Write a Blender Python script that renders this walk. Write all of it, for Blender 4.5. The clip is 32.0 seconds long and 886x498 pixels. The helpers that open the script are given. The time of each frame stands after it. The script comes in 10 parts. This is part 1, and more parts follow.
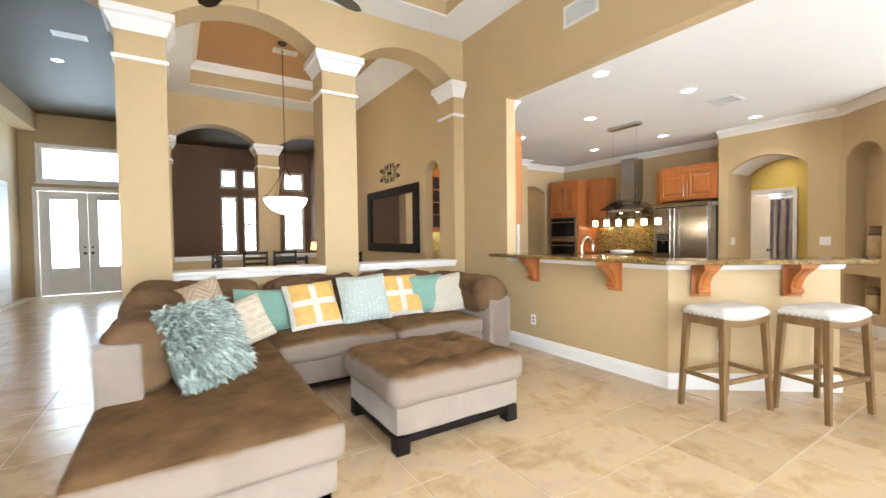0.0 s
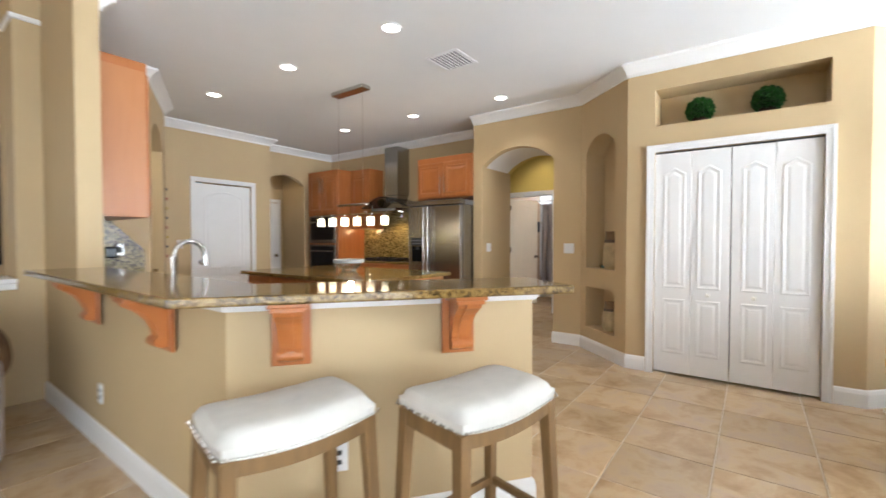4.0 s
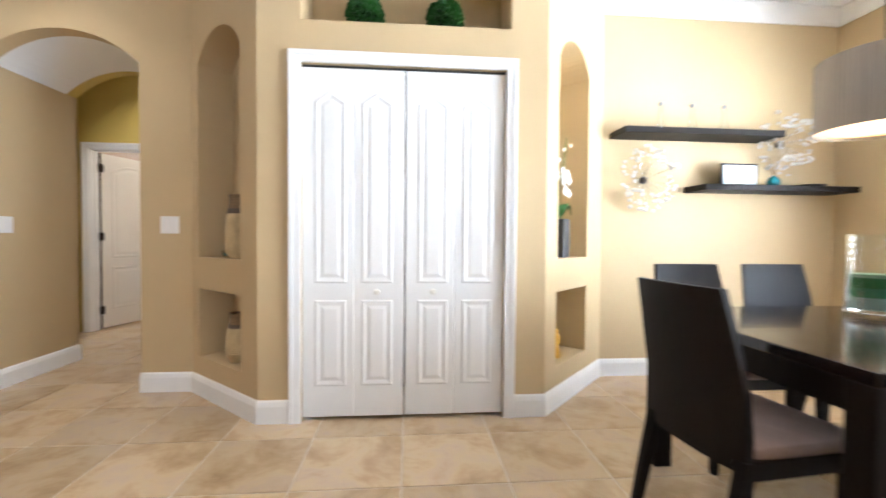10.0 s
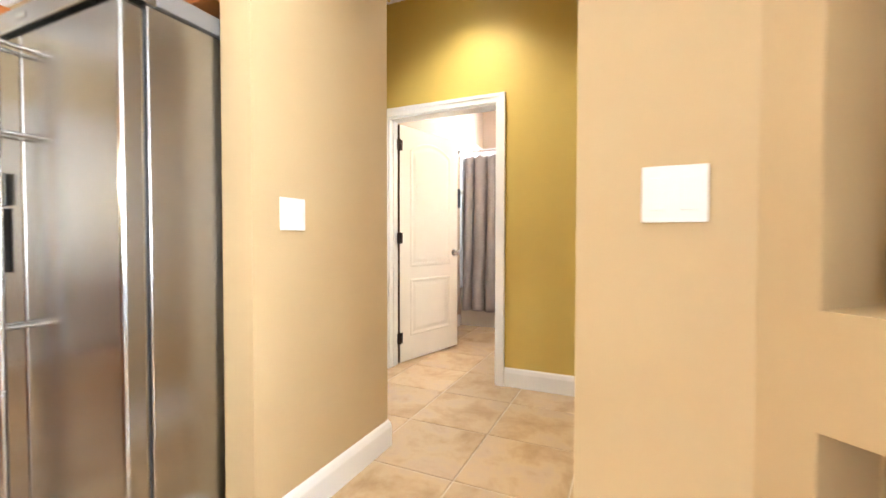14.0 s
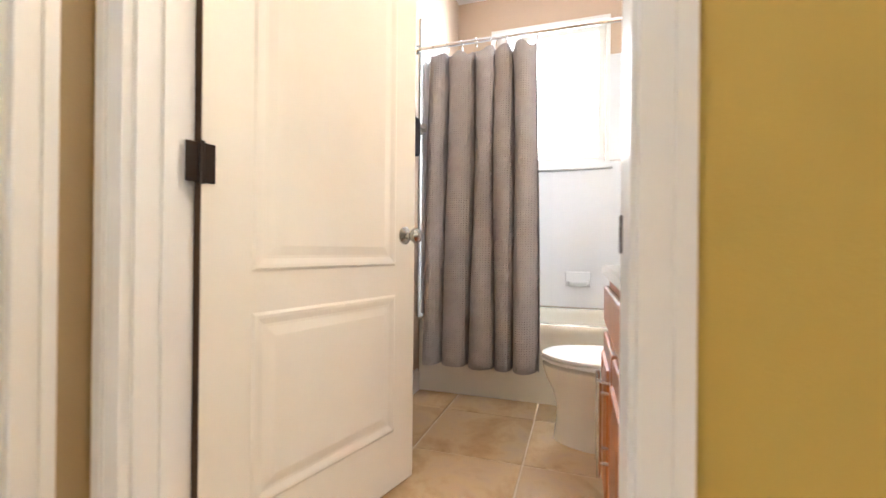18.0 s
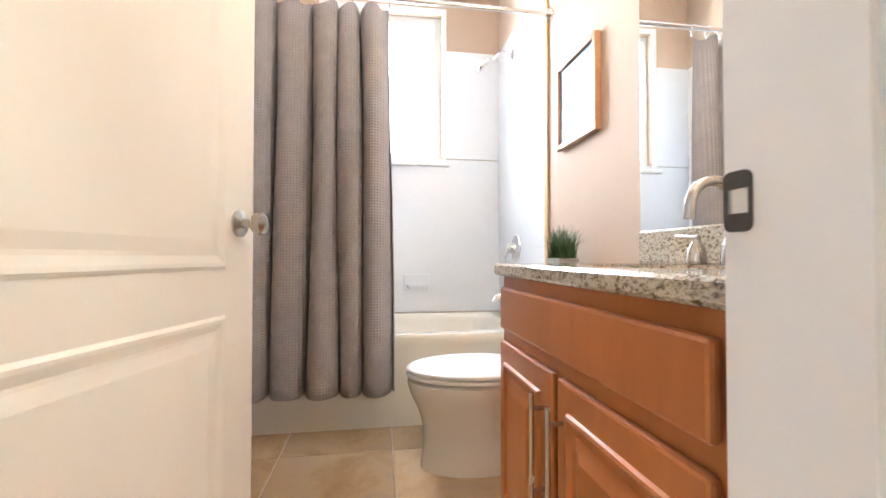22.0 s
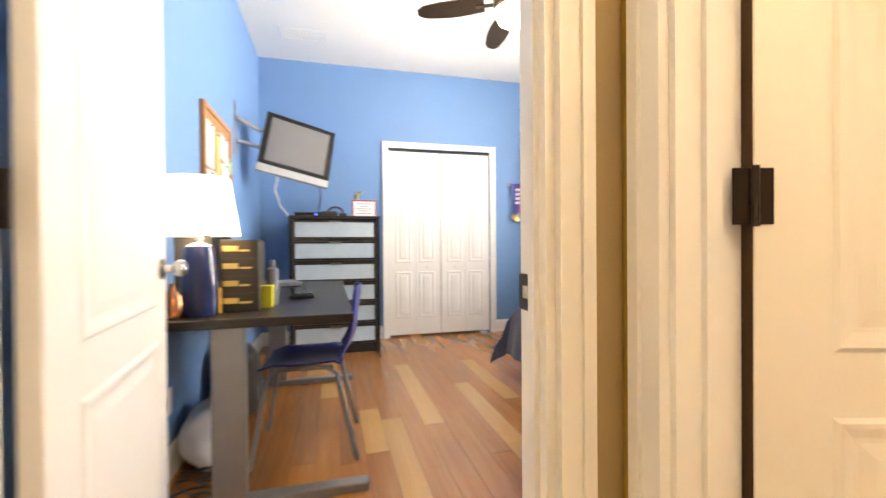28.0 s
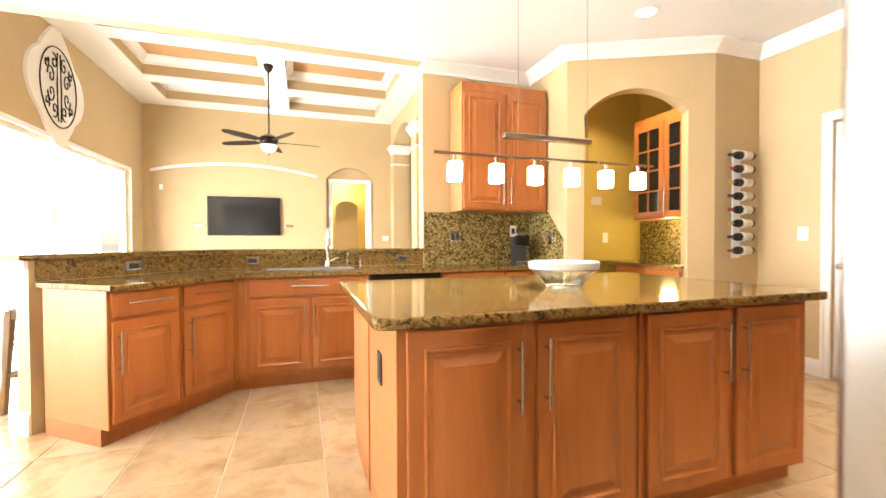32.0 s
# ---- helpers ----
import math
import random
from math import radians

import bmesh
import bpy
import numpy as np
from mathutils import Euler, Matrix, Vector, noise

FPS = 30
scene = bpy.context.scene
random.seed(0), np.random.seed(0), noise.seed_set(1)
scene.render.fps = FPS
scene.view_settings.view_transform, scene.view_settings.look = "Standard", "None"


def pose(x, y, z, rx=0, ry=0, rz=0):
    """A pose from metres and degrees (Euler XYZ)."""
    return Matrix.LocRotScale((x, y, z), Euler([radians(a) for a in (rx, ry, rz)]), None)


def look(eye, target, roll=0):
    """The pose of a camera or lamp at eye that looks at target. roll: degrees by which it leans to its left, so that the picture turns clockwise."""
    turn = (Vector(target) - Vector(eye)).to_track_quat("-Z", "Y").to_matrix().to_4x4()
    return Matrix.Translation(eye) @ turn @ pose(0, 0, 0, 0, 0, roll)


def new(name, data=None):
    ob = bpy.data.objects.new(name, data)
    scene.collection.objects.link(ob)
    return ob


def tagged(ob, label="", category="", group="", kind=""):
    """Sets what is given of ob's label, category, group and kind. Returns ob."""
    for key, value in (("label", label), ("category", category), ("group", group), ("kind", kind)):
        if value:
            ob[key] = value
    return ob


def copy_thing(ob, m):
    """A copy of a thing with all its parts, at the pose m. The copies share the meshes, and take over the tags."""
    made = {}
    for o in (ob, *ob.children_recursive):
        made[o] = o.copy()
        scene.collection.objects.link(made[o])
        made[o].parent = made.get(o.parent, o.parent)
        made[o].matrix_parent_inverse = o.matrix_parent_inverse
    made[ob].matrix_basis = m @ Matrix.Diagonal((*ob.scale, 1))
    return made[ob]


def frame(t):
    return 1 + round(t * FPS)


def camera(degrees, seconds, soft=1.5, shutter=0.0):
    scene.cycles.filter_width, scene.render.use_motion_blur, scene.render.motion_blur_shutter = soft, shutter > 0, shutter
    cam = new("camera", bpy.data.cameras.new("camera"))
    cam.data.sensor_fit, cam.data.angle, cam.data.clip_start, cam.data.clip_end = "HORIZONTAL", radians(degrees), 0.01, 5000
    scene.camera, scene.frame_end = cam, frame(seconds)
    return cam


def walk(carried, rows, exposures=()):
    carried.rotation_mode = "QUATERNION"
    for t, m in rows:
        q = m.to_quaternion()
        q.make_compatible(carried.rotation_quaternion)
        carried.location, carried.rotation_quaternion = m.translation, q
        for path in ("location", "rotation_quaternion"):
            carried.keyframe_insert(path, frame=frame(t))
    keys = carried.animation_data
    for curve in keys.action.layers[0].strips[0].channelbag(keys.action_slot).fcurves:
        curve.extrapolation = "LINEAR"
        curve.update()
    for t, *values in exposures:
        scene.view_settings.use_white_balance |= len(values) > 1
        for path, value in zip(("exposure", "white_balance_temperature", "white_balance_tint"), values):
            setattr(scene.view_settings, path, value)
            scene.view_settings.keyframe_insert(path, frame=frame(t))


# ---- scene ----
cam = camera(93.2, 32.0, soft=1.5, shutter=0.5)
PATH = [
    (0, (-0.257, -0.457, 1.278), (0.815, 1.231, 1.222), -0.74),
    (0.5, (0.100, -0.446, 1.276), (1.166, 1.246, 1.221), -0.72),
    (1, (0.443, -0.431, 1.268), (1.518, 1.255, 1.213), -0.65),
    (1.5, (0.769, -0.427, 1.266), (1.877, 1.237, 1.215), -0.56),
    (2, (1.102, -0.389, 1.283), (2.275, 1.230, 1.231), -0.36),
    (2.5, (1.442, -0.383, 1.284), (2.691, 1.178, 1.233), -0.38),
    (4.5, (2.611, -0.142, 1.248), (4.348, 0.848, 1.206), 0.17),
    (5, (2.858, -0.185, 1.228), (4.710, 0.570, 1.190), 0.27),
    (5.5, (3.111, -0.205, 1.219), (5.054, 0.270, 1.186), 0.33),
    (6, (3.312, -0.239, 1.202), (5.302, -0.035, 1.175), 0.43),
    (6.5, (3.510, -0.306, 1.184), (5.509, -0.348, 1.164), 0.40),
    (7, (3.655, -0.324, 1.137), (5.635, -0.612, 1.128), 0.52),
    (7.5, (3.772, -0.317, 1.108), (5.706, -0.826, 1.105), 0.51),
    (8, (3.836, -0.298, 1.092), (5.731, -0.940, 1.091), 0.52),
    (8.5, (3.898, -0.307, 1.073), (5.785, -0.970, 1.070), 0.48),
    (9, (3.982, -0.313, 1.059), (5.877, -0.953, 1.045), 0.37),
    (9.5, (4.077, -0.230, 1.038), (6.022, -0.695, 1.015), 0.43),
    (10, (4.255, -0.043, 1.086), (6.247, -0.210, 1.033), 0.47),
    (10.5, (4.438, 0.155, 1.076), (6.435, 0.263, 1.019), 0.46),
    (11, (4.662, 0.352, 1.093), (6.630, 0.701, 1.035), 0.42),
    (11.5, (4.956, 0.562, 1.082), (6.877, 1.115, 1.023), 0.27),
    (12, (5.204, 0.782, 1.084), (7.094, 1.432, 1.025), 0.27),
    (12.5, (5.478, 1.001, 1.090), (7.339, 1.732, 1.031), 0.20),
    (13, (5.755, 1.233, 1.075), (7.593, 2.020, 1.019), 0.16),
    (13.5, (6.022, 1.463, 1.068), (7.847, 2.280, 1.014), 0.10),
    (14, (6.304, 1.673, 1.067), (8.126, 2.496, 1.017), 0.07),
    (14.5, (6.598, 1.865, 1.045), (8.419, 2.690, 0.994), 0.28),
    (16.5, (7.914, 2.296, 0.998), (9.746, 3.097, 0.959), 0.09),
    (17, (8.205, 2.366, 0.992), (10.050, 3.137, 0.948), 0.10),
    (17.5, (8.434, 2.475, 0.968), (10.299, 3.195, 0.923), 0.18),
    (18, (8.642, 2.643, 0.878), (10.543, 3.264, 0.883), 0.53),
    (18.5, (8.837, 2.734, 0.877), (10.764, 3.268, 0.887), 0.75),
    (19, (8.969, 2.826, 0.850), (10.928, 3.229, 0.881), 0.54),
    (19.5, (9.067, 2.880, 0.851), (11.057, 3.086, 0.873), 0.57),
    (20, (9.130, 2.897, 0.845), (11.130, 2.897, 0.871), 0.37),
    (20.5, (9.167, 2.901, 0.837), (11.159, 2.726, 0.866), 0.25),
    (21, (9.159, 2.914, 0.833), (11.136, 2.616, 0.865), 0.12),
    (21.5, (9.092, 2.931, 0.842), (11.064, 2.604, 0.863), 0.33),
    (22, (8.992, 2.933, 0.851), (10.967, 2.620, 0.885), 0.02),
    (22.5, (8.886, 2.959, 0.877), (10.879, 2.792, 0.909), 0.03),
    (23, (8.779, 3.053, 0.913), (10.772, 3.208, 0.949), 0.10),
    (23.5, (8.651, 3.185, 0.949), (10.581, 3.710, 0.980), 0.20),
    (24, (8.584, 3.382, 1.000), (10.449, 4.104, 0.998), 0.25),
    (24.5, (8.608, 3.556, 1.024), (10.361, 4.520, 1.002), 0.47),
    (25, (8.631, 3.679, 1.040), (10.237, 4.871, 1.012), 0.40),
    (25.5, (8.639, 3.752, 1.029), (10.120, 5.097, 1.004), 0.34),
    (27.5, (8.715, 3.220, 1.009), (9.534, 5.045, 0.984), -0.18),
    (28, (8.720, 2.938, 0.995), (9.234, 4.871, 0.980), -0.44),
    (28.5, (8.683, 2.692, 1.019), (8.762, 4.690, 0.999), -0.39),
    (29, (8.638, 2.491, 1.040), (8.198, 4.442, 1.022), -0.55),
    (29.5, (8.577, 2.311, 1.058), (7.619, 4.066, 1.040), -0.49),
    (30, (8.434, 2.228, 1.092), (7.068, 3.689, 1.059), -0.52),
    (30.5, (8.156, 2.234, 1.147), (6.501, 3.357, 1.107), -0.48),
    (31, (7.896, 2.233, 1.145), (6.098, 3.108, 1.108), -0.26),
    (31.5, (7.613, 2.240, 1.151), (5.750, 2.965, 1.116), -0.20),
    (32, (7.373, 2.278, 1.144), (5.478, 2.916, 1.107), -0.20),
]
EXPOSURE = [(0, 0.0, 6200, 10), (1, 0.2, 6300, 10), (2, 0.0, 6100, 10), (5, -0.45, 5750, 10), (6, -0.4, 5500, 10), (7, 0.0, 5300, 10), (8, -0.15, 5200, 10), (9, -0.12, 5300, 10), (10, -0.08, 5600, 10), (11, -0.38, 5900, 10), (12, -0.4, 6400, 10), (13, 0.75, 6300, 10), (14, 1.05, 6000, 10), (17, 0.92, 5700, 10), (18, 0.75, 5950, 10), (19, 0.8, 5850, 10), (20, 0.88, 5650, 10), (21, 1.1, 5600, 10), (22, 0.85, 5750, 10), (23, 0.5, 5800, 10), (24, 0.75, 5450, 10), (25, 0.8, 5300, 10), (26.5, 0.65, 6200, 10), (28, 0.7, 8600, 14), (29, 0.5, 8600, 14), (30, 0.95, 9400, 14), (31, 1.0, 8000, 13), (32, 1.15, 6750, 12)]
walk(cam, [(t, look(eye, target, roll)) for t, eye, target, roll in PATH], EXPOSURE)

# ---- daylight and lamps ----
world = bpy.data.worlds.new("sky")
scene.world = world
world.use_nodes = True
sky = world.node_tree.nodes.new("ShaderNodeTexSky")
sky.sky_type = "NISHITA"
sky.sun_disc = False
sky.sun_elevation, sky.sun_rotation = radians(55), radians(270)
world.node_tree.nodes["Background"].inputs[1].default_value = 0.12
world.node_tree.links.new(sky.outputs[0], world.node_tree.nodes["Background"].inputs[0])

sun_data = bpy.data.lights.new("sun", "SUN")
sun_data.energy, sun_data.angle, sun_data.color = 2.5, radians(0.6), (1, 0.95, 0.87)
sun = new("sun", sun_data)
sun.matrix_world = look((-20, 0, 28.6), (0, 0, 0))


def area(name, at, to, w, h, watts, color=(1, 1, 1), spread=170):
    d = bpy.data.lights.new(name, "AREA")
    d.shape, d.size, d.size_y, d.energy, d.color = "RECTANGLE", w, h, watts, color
    d.spread = radians(spread)
    ob = new(name, d)
    ob.matrix_world = look(at, to)
    return ob


def glow(name, at, watts, color=(1, 0.8, 0.55), size=0.09):
    d = bpy.data.lights.new(name, "POINT")
    d.energy, d.color, d.shadow_soft_size = watts, color, size
    ob = new(name, d)
    ob.location = at
    return ob


def down(name, at, watts, color=(1, 0.90, 0.76), angle=125, blend=0.7):
    d = bpy.data.lights.new(name, "SPOT")
    d.energy, d.color, d.spot_size, d.spot_blend, d.shadow_soft_size = watts, color, radians(angle), blend, 0.06
    ob = new(name, d)
    ob.location = at
    return ob


DAY = (0.93, 0.97, 1.0)
area("daylight_slider", (0.3, -1.25, 1.35), (0.3, 5, 1.2), 4.6, 2.3, 230, DAY)
area("daylight_nook", (5.3, -4.05, 1.45), (5.3, 5, 1.2), 2.7, 1.8, 840, DAY)
area("daylight_bath", (12.4, 2.87, 2.05), (5, 2.87, 1.2), 0.85, 1.0, 58, DAY)
area("daylight_bedroom", (12.2, 5.55, 1.6), (5, 5.55, 0.9), 1.4, 1.8, 190, (0.86, 0.93, 1.0))
area("daylight_foyer", (-2.1, 14.1, 1.9), (-2.1, 0, 0.8), 2.3, 3.4, 340, (0.68, 0.84, 1.0))
area("daylight_front", (2.0, 14.1, 2.0), (2.0, 0, 1.4), 2.6, 2.2, 120, DAY)
CANS = [(3.5, 2.36), (4.82, 2.16), (4.78, 3.5), (4.72, 4.88), (6.8, 2.25), (6.74, 3.57), (6.68, 4.9)]
for cx, cy in CANS:
    down("can_beam", (cx, cy, 2.93), 30 if cy < 2.3 and cx > 6 else 13)
down("can_beam", (8.82, 2.70, 2.93), 72, (1, 0.88, 0.70), angle=120, blend=1.0)
glow("vanity_glow", (9.83, 2.19, 2.12), 9, (1, 0.86, 0.66), 0.12)
glow("bedroom_fan_glow", (9.95, 5.62, 2.42), 56, (1, 0.93, 0.82), 0.12)
glow("desk_lamp_glow", (8.23, 4.73, 1.19), 4, (1, 0.84, 0.6), 0.08)
glow("side_hall_glow", (-3.9, 3.3, 2.6), 40, (1, 0.82, 0.58), 0.15)

# ---- materials ----
def mat(name, color, rough=0.6, metal=0.0, vary=0.06, scale=3.0, bump=0.0, bscale=80.0, coat=0.0, spec=0.5, trans=0.0, emit=0.0, ior=1.45, sheen=0.0, piece=0.0, stretch=(1, 1, 1), alpha=1.0):
    """A painted, woven or stone surface: base colour varied at two scales, fine relief, gloss."""
    m = bpy.data.materials.new(name)
    m.use_nodes = True
    t = m.node_tree
    b = t.nodes["Principled BSDF"]
    b.inputs["Roughness"].default_value, b.inputs["Metallic"].default_value = rough, metal
    b.inputs["Coat Weight"].default_value, b.inputs["Specular IOR Level"].default_value = coat, spec
    b.inputs["Transmission Weight"].default_value, b.inputs["IOR"].default_value = trans, ior
    b.inputs["Sheen Weight"].default_value, b.inputs["Alpha"].default_value = sheen, alpha
    if emit:
        b.inputs["Emission Color"].default_value, b.inputs["Emission Strength"].default_value = (*color, 1), emit
    if vary or bump or piece:
        tc = t.nodes.new("ShaderNodeTexCoord")
        mp = t.nodes.new("ShaderNodeMapping")
        mp.inputs["Scale"].default_value = stretch
        t.links.new(tc.outputs["Object"], mp.inputs[0])
    if vary or piece:
        n1 = t.nodes.new("ShaderNodeTexNoise")
        n1.inputs["Scale"].default_value, n1.inputs["Detail"].default_value = scale, 6
        n1.inputs["Roughness"].default_value = 0.62
        t.links.new(mp.outputs[0], n1.inputs["Vector"])
        r = t.nodes.new("ShaderNodeValToRGB")
        lo, hi = 1 - vary * 1.6, 1 + vary * 1.4
        r.color_ramp.elements[0].position, r.color_ramp.elements[1].position = 0.28, 0.72
        r.color_ramp.elements[0].color = (*[c * lo for c in color], 1)
        r.color_ramp.elements[1].color = (*[min(1, c * hi) for c in color], 1)
        t.links.new(n1.outputs[0], r.inputs[0])
        out = r.outputs[0]
        if piece:
            oi = t.nodes.new("ShaderNodeObjectInfo")
            mr = t.nodes.new("ShaderNodeMapRange")
            mr.inputs[3].default_value, mr.inputs[4].default_value = 1 - piece, 1 + piece
            t.links.new(oi.outputs["Random"], mr.inputs[0])
            mx = t.nodes.new("ShaderNodeMix")
            mx.data_type, mx.blend_type = "RGBA", "MULTIPLY"
            mx.inputs[0].default_value = 1
            t.links.new(out, mx.inputs[6])
            t.links.new(mr.outputs[0], mx.inputs[7])
            out = mx.outputs[2]
        t.links.new(out, b.inputs["Base Color"])
        rr = t.nodes.new("ShaderNodeMapRange")
        rr.inputs[3].default_value, rr.inputs[4].default_value = max(0.02, rough - 0.07), min(1, rough + 0.07)
        t.links.new(n1.outputs[0], rr.inputs[0])
        t.links.new(rr.outputs[0], b.inputs["Roughness"])
    else:
        b.inputs["Base Color"].default_value = (*color, 1)
    if bump:
        n2 = t.nodes.new("ShaderNodeTexNoise")
        n2.inputs["Scale"].default_value, n2.inputs["Detail"].default_value = bscale, 4
        t.links.new(mp.outputs[0], n2.inputs["Vector"])
        bp = t.nodes.new("ShaderNodeBump")
        bp.inputs["Strength"].default_value, bp.inputs["Distance"].default_value = bump, 0.004
        t.links.new(n2.outputs[0], bp.inputs["Height"])
        t.links.new(bp.outputs[0], b.inputs["Normal"])
    return m


def ramp_mat(name, stops, rough, kind, scale, bump=0.0, coat=0.0, piece=0.0, stretch=(1, 1, 1), detail=8, distort=0.0, metal=0.0):
    """A stone, grain or tile surface out of several colours."""
    m = mat(name, stops[0][1], rough, metal, 0, coat=coat)
    t = m.node_tree
    b = t.nodes["Principled BSDF"]
    tc, mp = t.nodes.new("ShaderNodeTexCoord"), t.nodes.new("ShaderNodeMapping")
    mp.inputs["Scale"].default_value = stretch
    t.links.new(tc.outputs["Object"], mp.inputs[0])
    if piece:
        oi = t.nodes.new("ShaderNodeObjectInfo")
        sc = t.nodes.new("ShaderNodeVectorMath")
        sc.operation = "MULTIPLY_ADD"
        sc.inputs[1].default_value = (31, 17, 23)
        t.links.new(oi.outputs["Random"], sc.inputs[0])
        t.links.new(mp.outputs[0], sc.inputs[2])
        vec = sc.outputs[0]
    else:
        vec = mp.outputs[0]
    if kind == "voronoi":
        n = t.nodes.new("ShaderNodeTexVoronoi")
        n.inputs["Scale"].default_value = scale
        t.links.new(vec, n.inputs["Vector"])
        src = n.outputs["Color"]
    else:
        n = t.nodes.new("ShaderNodeTexNoise")
        n.inputs["Scale"].default_value, n.inputs["Detail"].default_value, n.inputs["Roughness"].default_value = scale, detail, 0.65
        n.inputs["Distortion"].default_value = distort
        t.links.new(vec, n.inputs["Vector"])
        src = n.outputs[0]
    r = t.nodes.new("ShaderNodeValToRGB")
    while len(r.color_ramp.elements) < len(stops):
        r.color_ramp.elements.new(0.5)
    for e, (p, c) in zip(r.color_ramp.elements, stops):
        e.position, e.color = p, (*c, 1)
    t.links.new(src, r.inputs[0])
    out = r.outputs[0]
    if piece:
        mr = t.nodes.new("ShaderNodeMapRange")
        mr.inputs[3].default_value, mr.inputs[4].default_value = 1 - piece, 1 + piece
        t.links.new(oi.outputs["Random"], mr.inputs[0])
        mx = t.nodes.new("ShaderNodeMix")
        mx.data_type, mx.blend_type = "RGBA", "MULTIPLY"
        mx.inputs[0].default_value = 1
        t.links.new(out, mx.inputs[6])
        t.links.new(mr.outputs[0], mx.inputs[7])
        out = mx.outputs[2]
    t.links.new(out, b.inputs["Base Color"])
    if bump:
        bp = t.nodes.new("ShaderNodeBump")
        bp.inputs["Strength"].default_value, bp.inputs["Distance"].default_value = bump, 0.003
        t.links.new(src, bp.inputs["Height"])
        t.links.new(bp.outputs[0], b.inputs["Normal"])
    return m


TAN = mat("tan_wall_paint", (0.51, 0.382, 0.21), 0.62, vary=0.03, scale=1.3, bump=0.12, bscale=160)
MUSTARD = mat("mustard_wall_paint", (0.54, 0.40, 0.10), 0.6, vary=0.04, scale=1.3, bump=0.12, bscale=160)
BATHPAINT = mat("pale_tan_wall_paint", (0.55, 0.42, 0.31), 0.75, vary=0.03, scale=1.5, bump=0.15, bscale=140)
BLUE = mat("blue_wall_paint", (0.13, 0.265, 0.50), 0.55, vary=0.03, scale=1.2, bump=0.12, bscale=160)
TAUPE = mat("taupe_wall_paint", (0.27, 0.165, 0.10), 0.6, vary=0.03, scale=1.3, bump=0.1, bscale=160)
COFFER = mat("warm_coffer_paint", (0.50, 0.29, 0.13), 0.6, vary=0.03, scale=1.3)
# near-black tone that paints in shade on ceilings and inside closets
DARKSHADE = mat("dark_shade_tone", (0.058, 0.042, 0.012), 0.6, vary=0.03, scale=1.3)
WHITE = mat("white_ceiling_paint", (0.80, 0.80, 0.79), 0.75, vary=0.015, scale=1.5, bump=0.12, bscale=120)
TRIM = mat("white_semigloss_trim", (0.80, 0.79, 0.77), 0.35, vary=0.015, scale=3, bump=0.03, bscale=60)
DOORWHITE = mat("white_door_paint", (0.80, 0.79, 0.77), 0.4, vary=0.015, scale=4, bump=0.05, bscale=90)
CREAM = mat("cream_door_paint", (0.78, 0.74, 0.66), 0.4, vary=0.015, scale=4, bump=0.05, bscale=90)
TILE = ramp_mat("travertine_tile", [(0.26, (0.345, 0.228, 0.115)), (0.42, (0.46, 0.32, 0.178)), (0.52, (0.53, 0.39, 0.232)), (0.62, (0.50, 0.372, 0.248)), (0.76, (0.43, 0.292, 0.16))], 0.21, "noise", 3.4, 0.03, piece=0.10, distort=0.35, detail=5)
GROUT = mat("beige_grout", (0.52, 0.415, 0.29), 0.85, vary=0.08, scale=30)
PLANK = ramp_mat("cherry_plank", [(0.25, (0.27, 0.098, 0.024)), (0.5, (0.34, 0.137, 0.036)), (0.75, (0.41, 0.18, 0.052))], 0.22, "noise", 3.5, 0.04, coat=0.3, piece=0.10, stretch=(9, 0.5, 1))
PLANKPALE = ramp_mat("pale_plank", [(0.25, (0.44, 0.225, 0.07)), (0.75, (0.53, 0.295, 0.10))], 0.25, "noise", 3.5, 0.05, coat=0.3, piece=0.12, stretch=(9, 0.5, 1))
MAPLE = ramp_mat("honey_maple", [(0.2, (0.315, 0.100, 0.024)), (0.5, (0.40, 0.134, 0.034)), (0.8, (0.475, 0.170, 0.047))], 0.33, "noise", 2.2, 0.03, coat=0.15, stretch=(3.5, 3.5, 0.5), distort=0.8)
MAPLELIGHT = ramp_mat("pale_maple_panel", [(0.2, (0.41, 0.165, 0.055)), (0.8, (0.48, 0.205, 0.075))], 0.4, "noise", 2.2, 0.03, stretch=(3.5, 3.5, 0.5), distort=0.8)
GRANITE = ramp_mat("brown_gold_granite", [(0.30, (0.012, 0.009, 0.006)), (0.40, (0.07, 0.04, 0.014)), (0.5, (0.20, 0.12, 0.034)), (0.60, (0.30, 0.20, 0.07)), (0.70, (0.06, 0.037, 0.015))], 0.1, "noise", 38, coat=0.0, detail=5, distort=1.2)
GRANITELIGHT = ramp_mat("cream_granite", [(0.34, (0.03, 0.027, 0.022)), (0.42, (0.24, 0.195, 0.14)), (0.5, (0.43, 0.37, 0.28)), (0.60, (0.56, 0.50, 0.40)), (0.69, (0.13, 0.11, 0.085))], 0.12, "noise", 120, stretch=(0.75, 0.85, 1.2), coat=0.3, detail=5, distort=0.5)
MOSAIC = ramp_mat("mosaic_backsplash", [(0.2, (0.045, 0.03, 0.009)), (0.5, (0.19, 0.14, 0.045)), (0.8, (0.33, 0.255, 0.10))], 0.25, "voronoi", 60, bump=0.3)
STEEL = mat("brushed_steel", (0.37, 0.36, 0.345), 0.25, 1.0, vary=0)
steel_tangent = STEEL.node_tree.nodes.new("ShaderNodeTangent")
steel_tangent.direction_type, steel_tangent.axis = "RADIAL", "Z"
STEEL.node_tree.links.new(steel_tangent.outputs[0], STEEL.node_tree.nodes["Principled BSDF"].inputs["Tangent"])
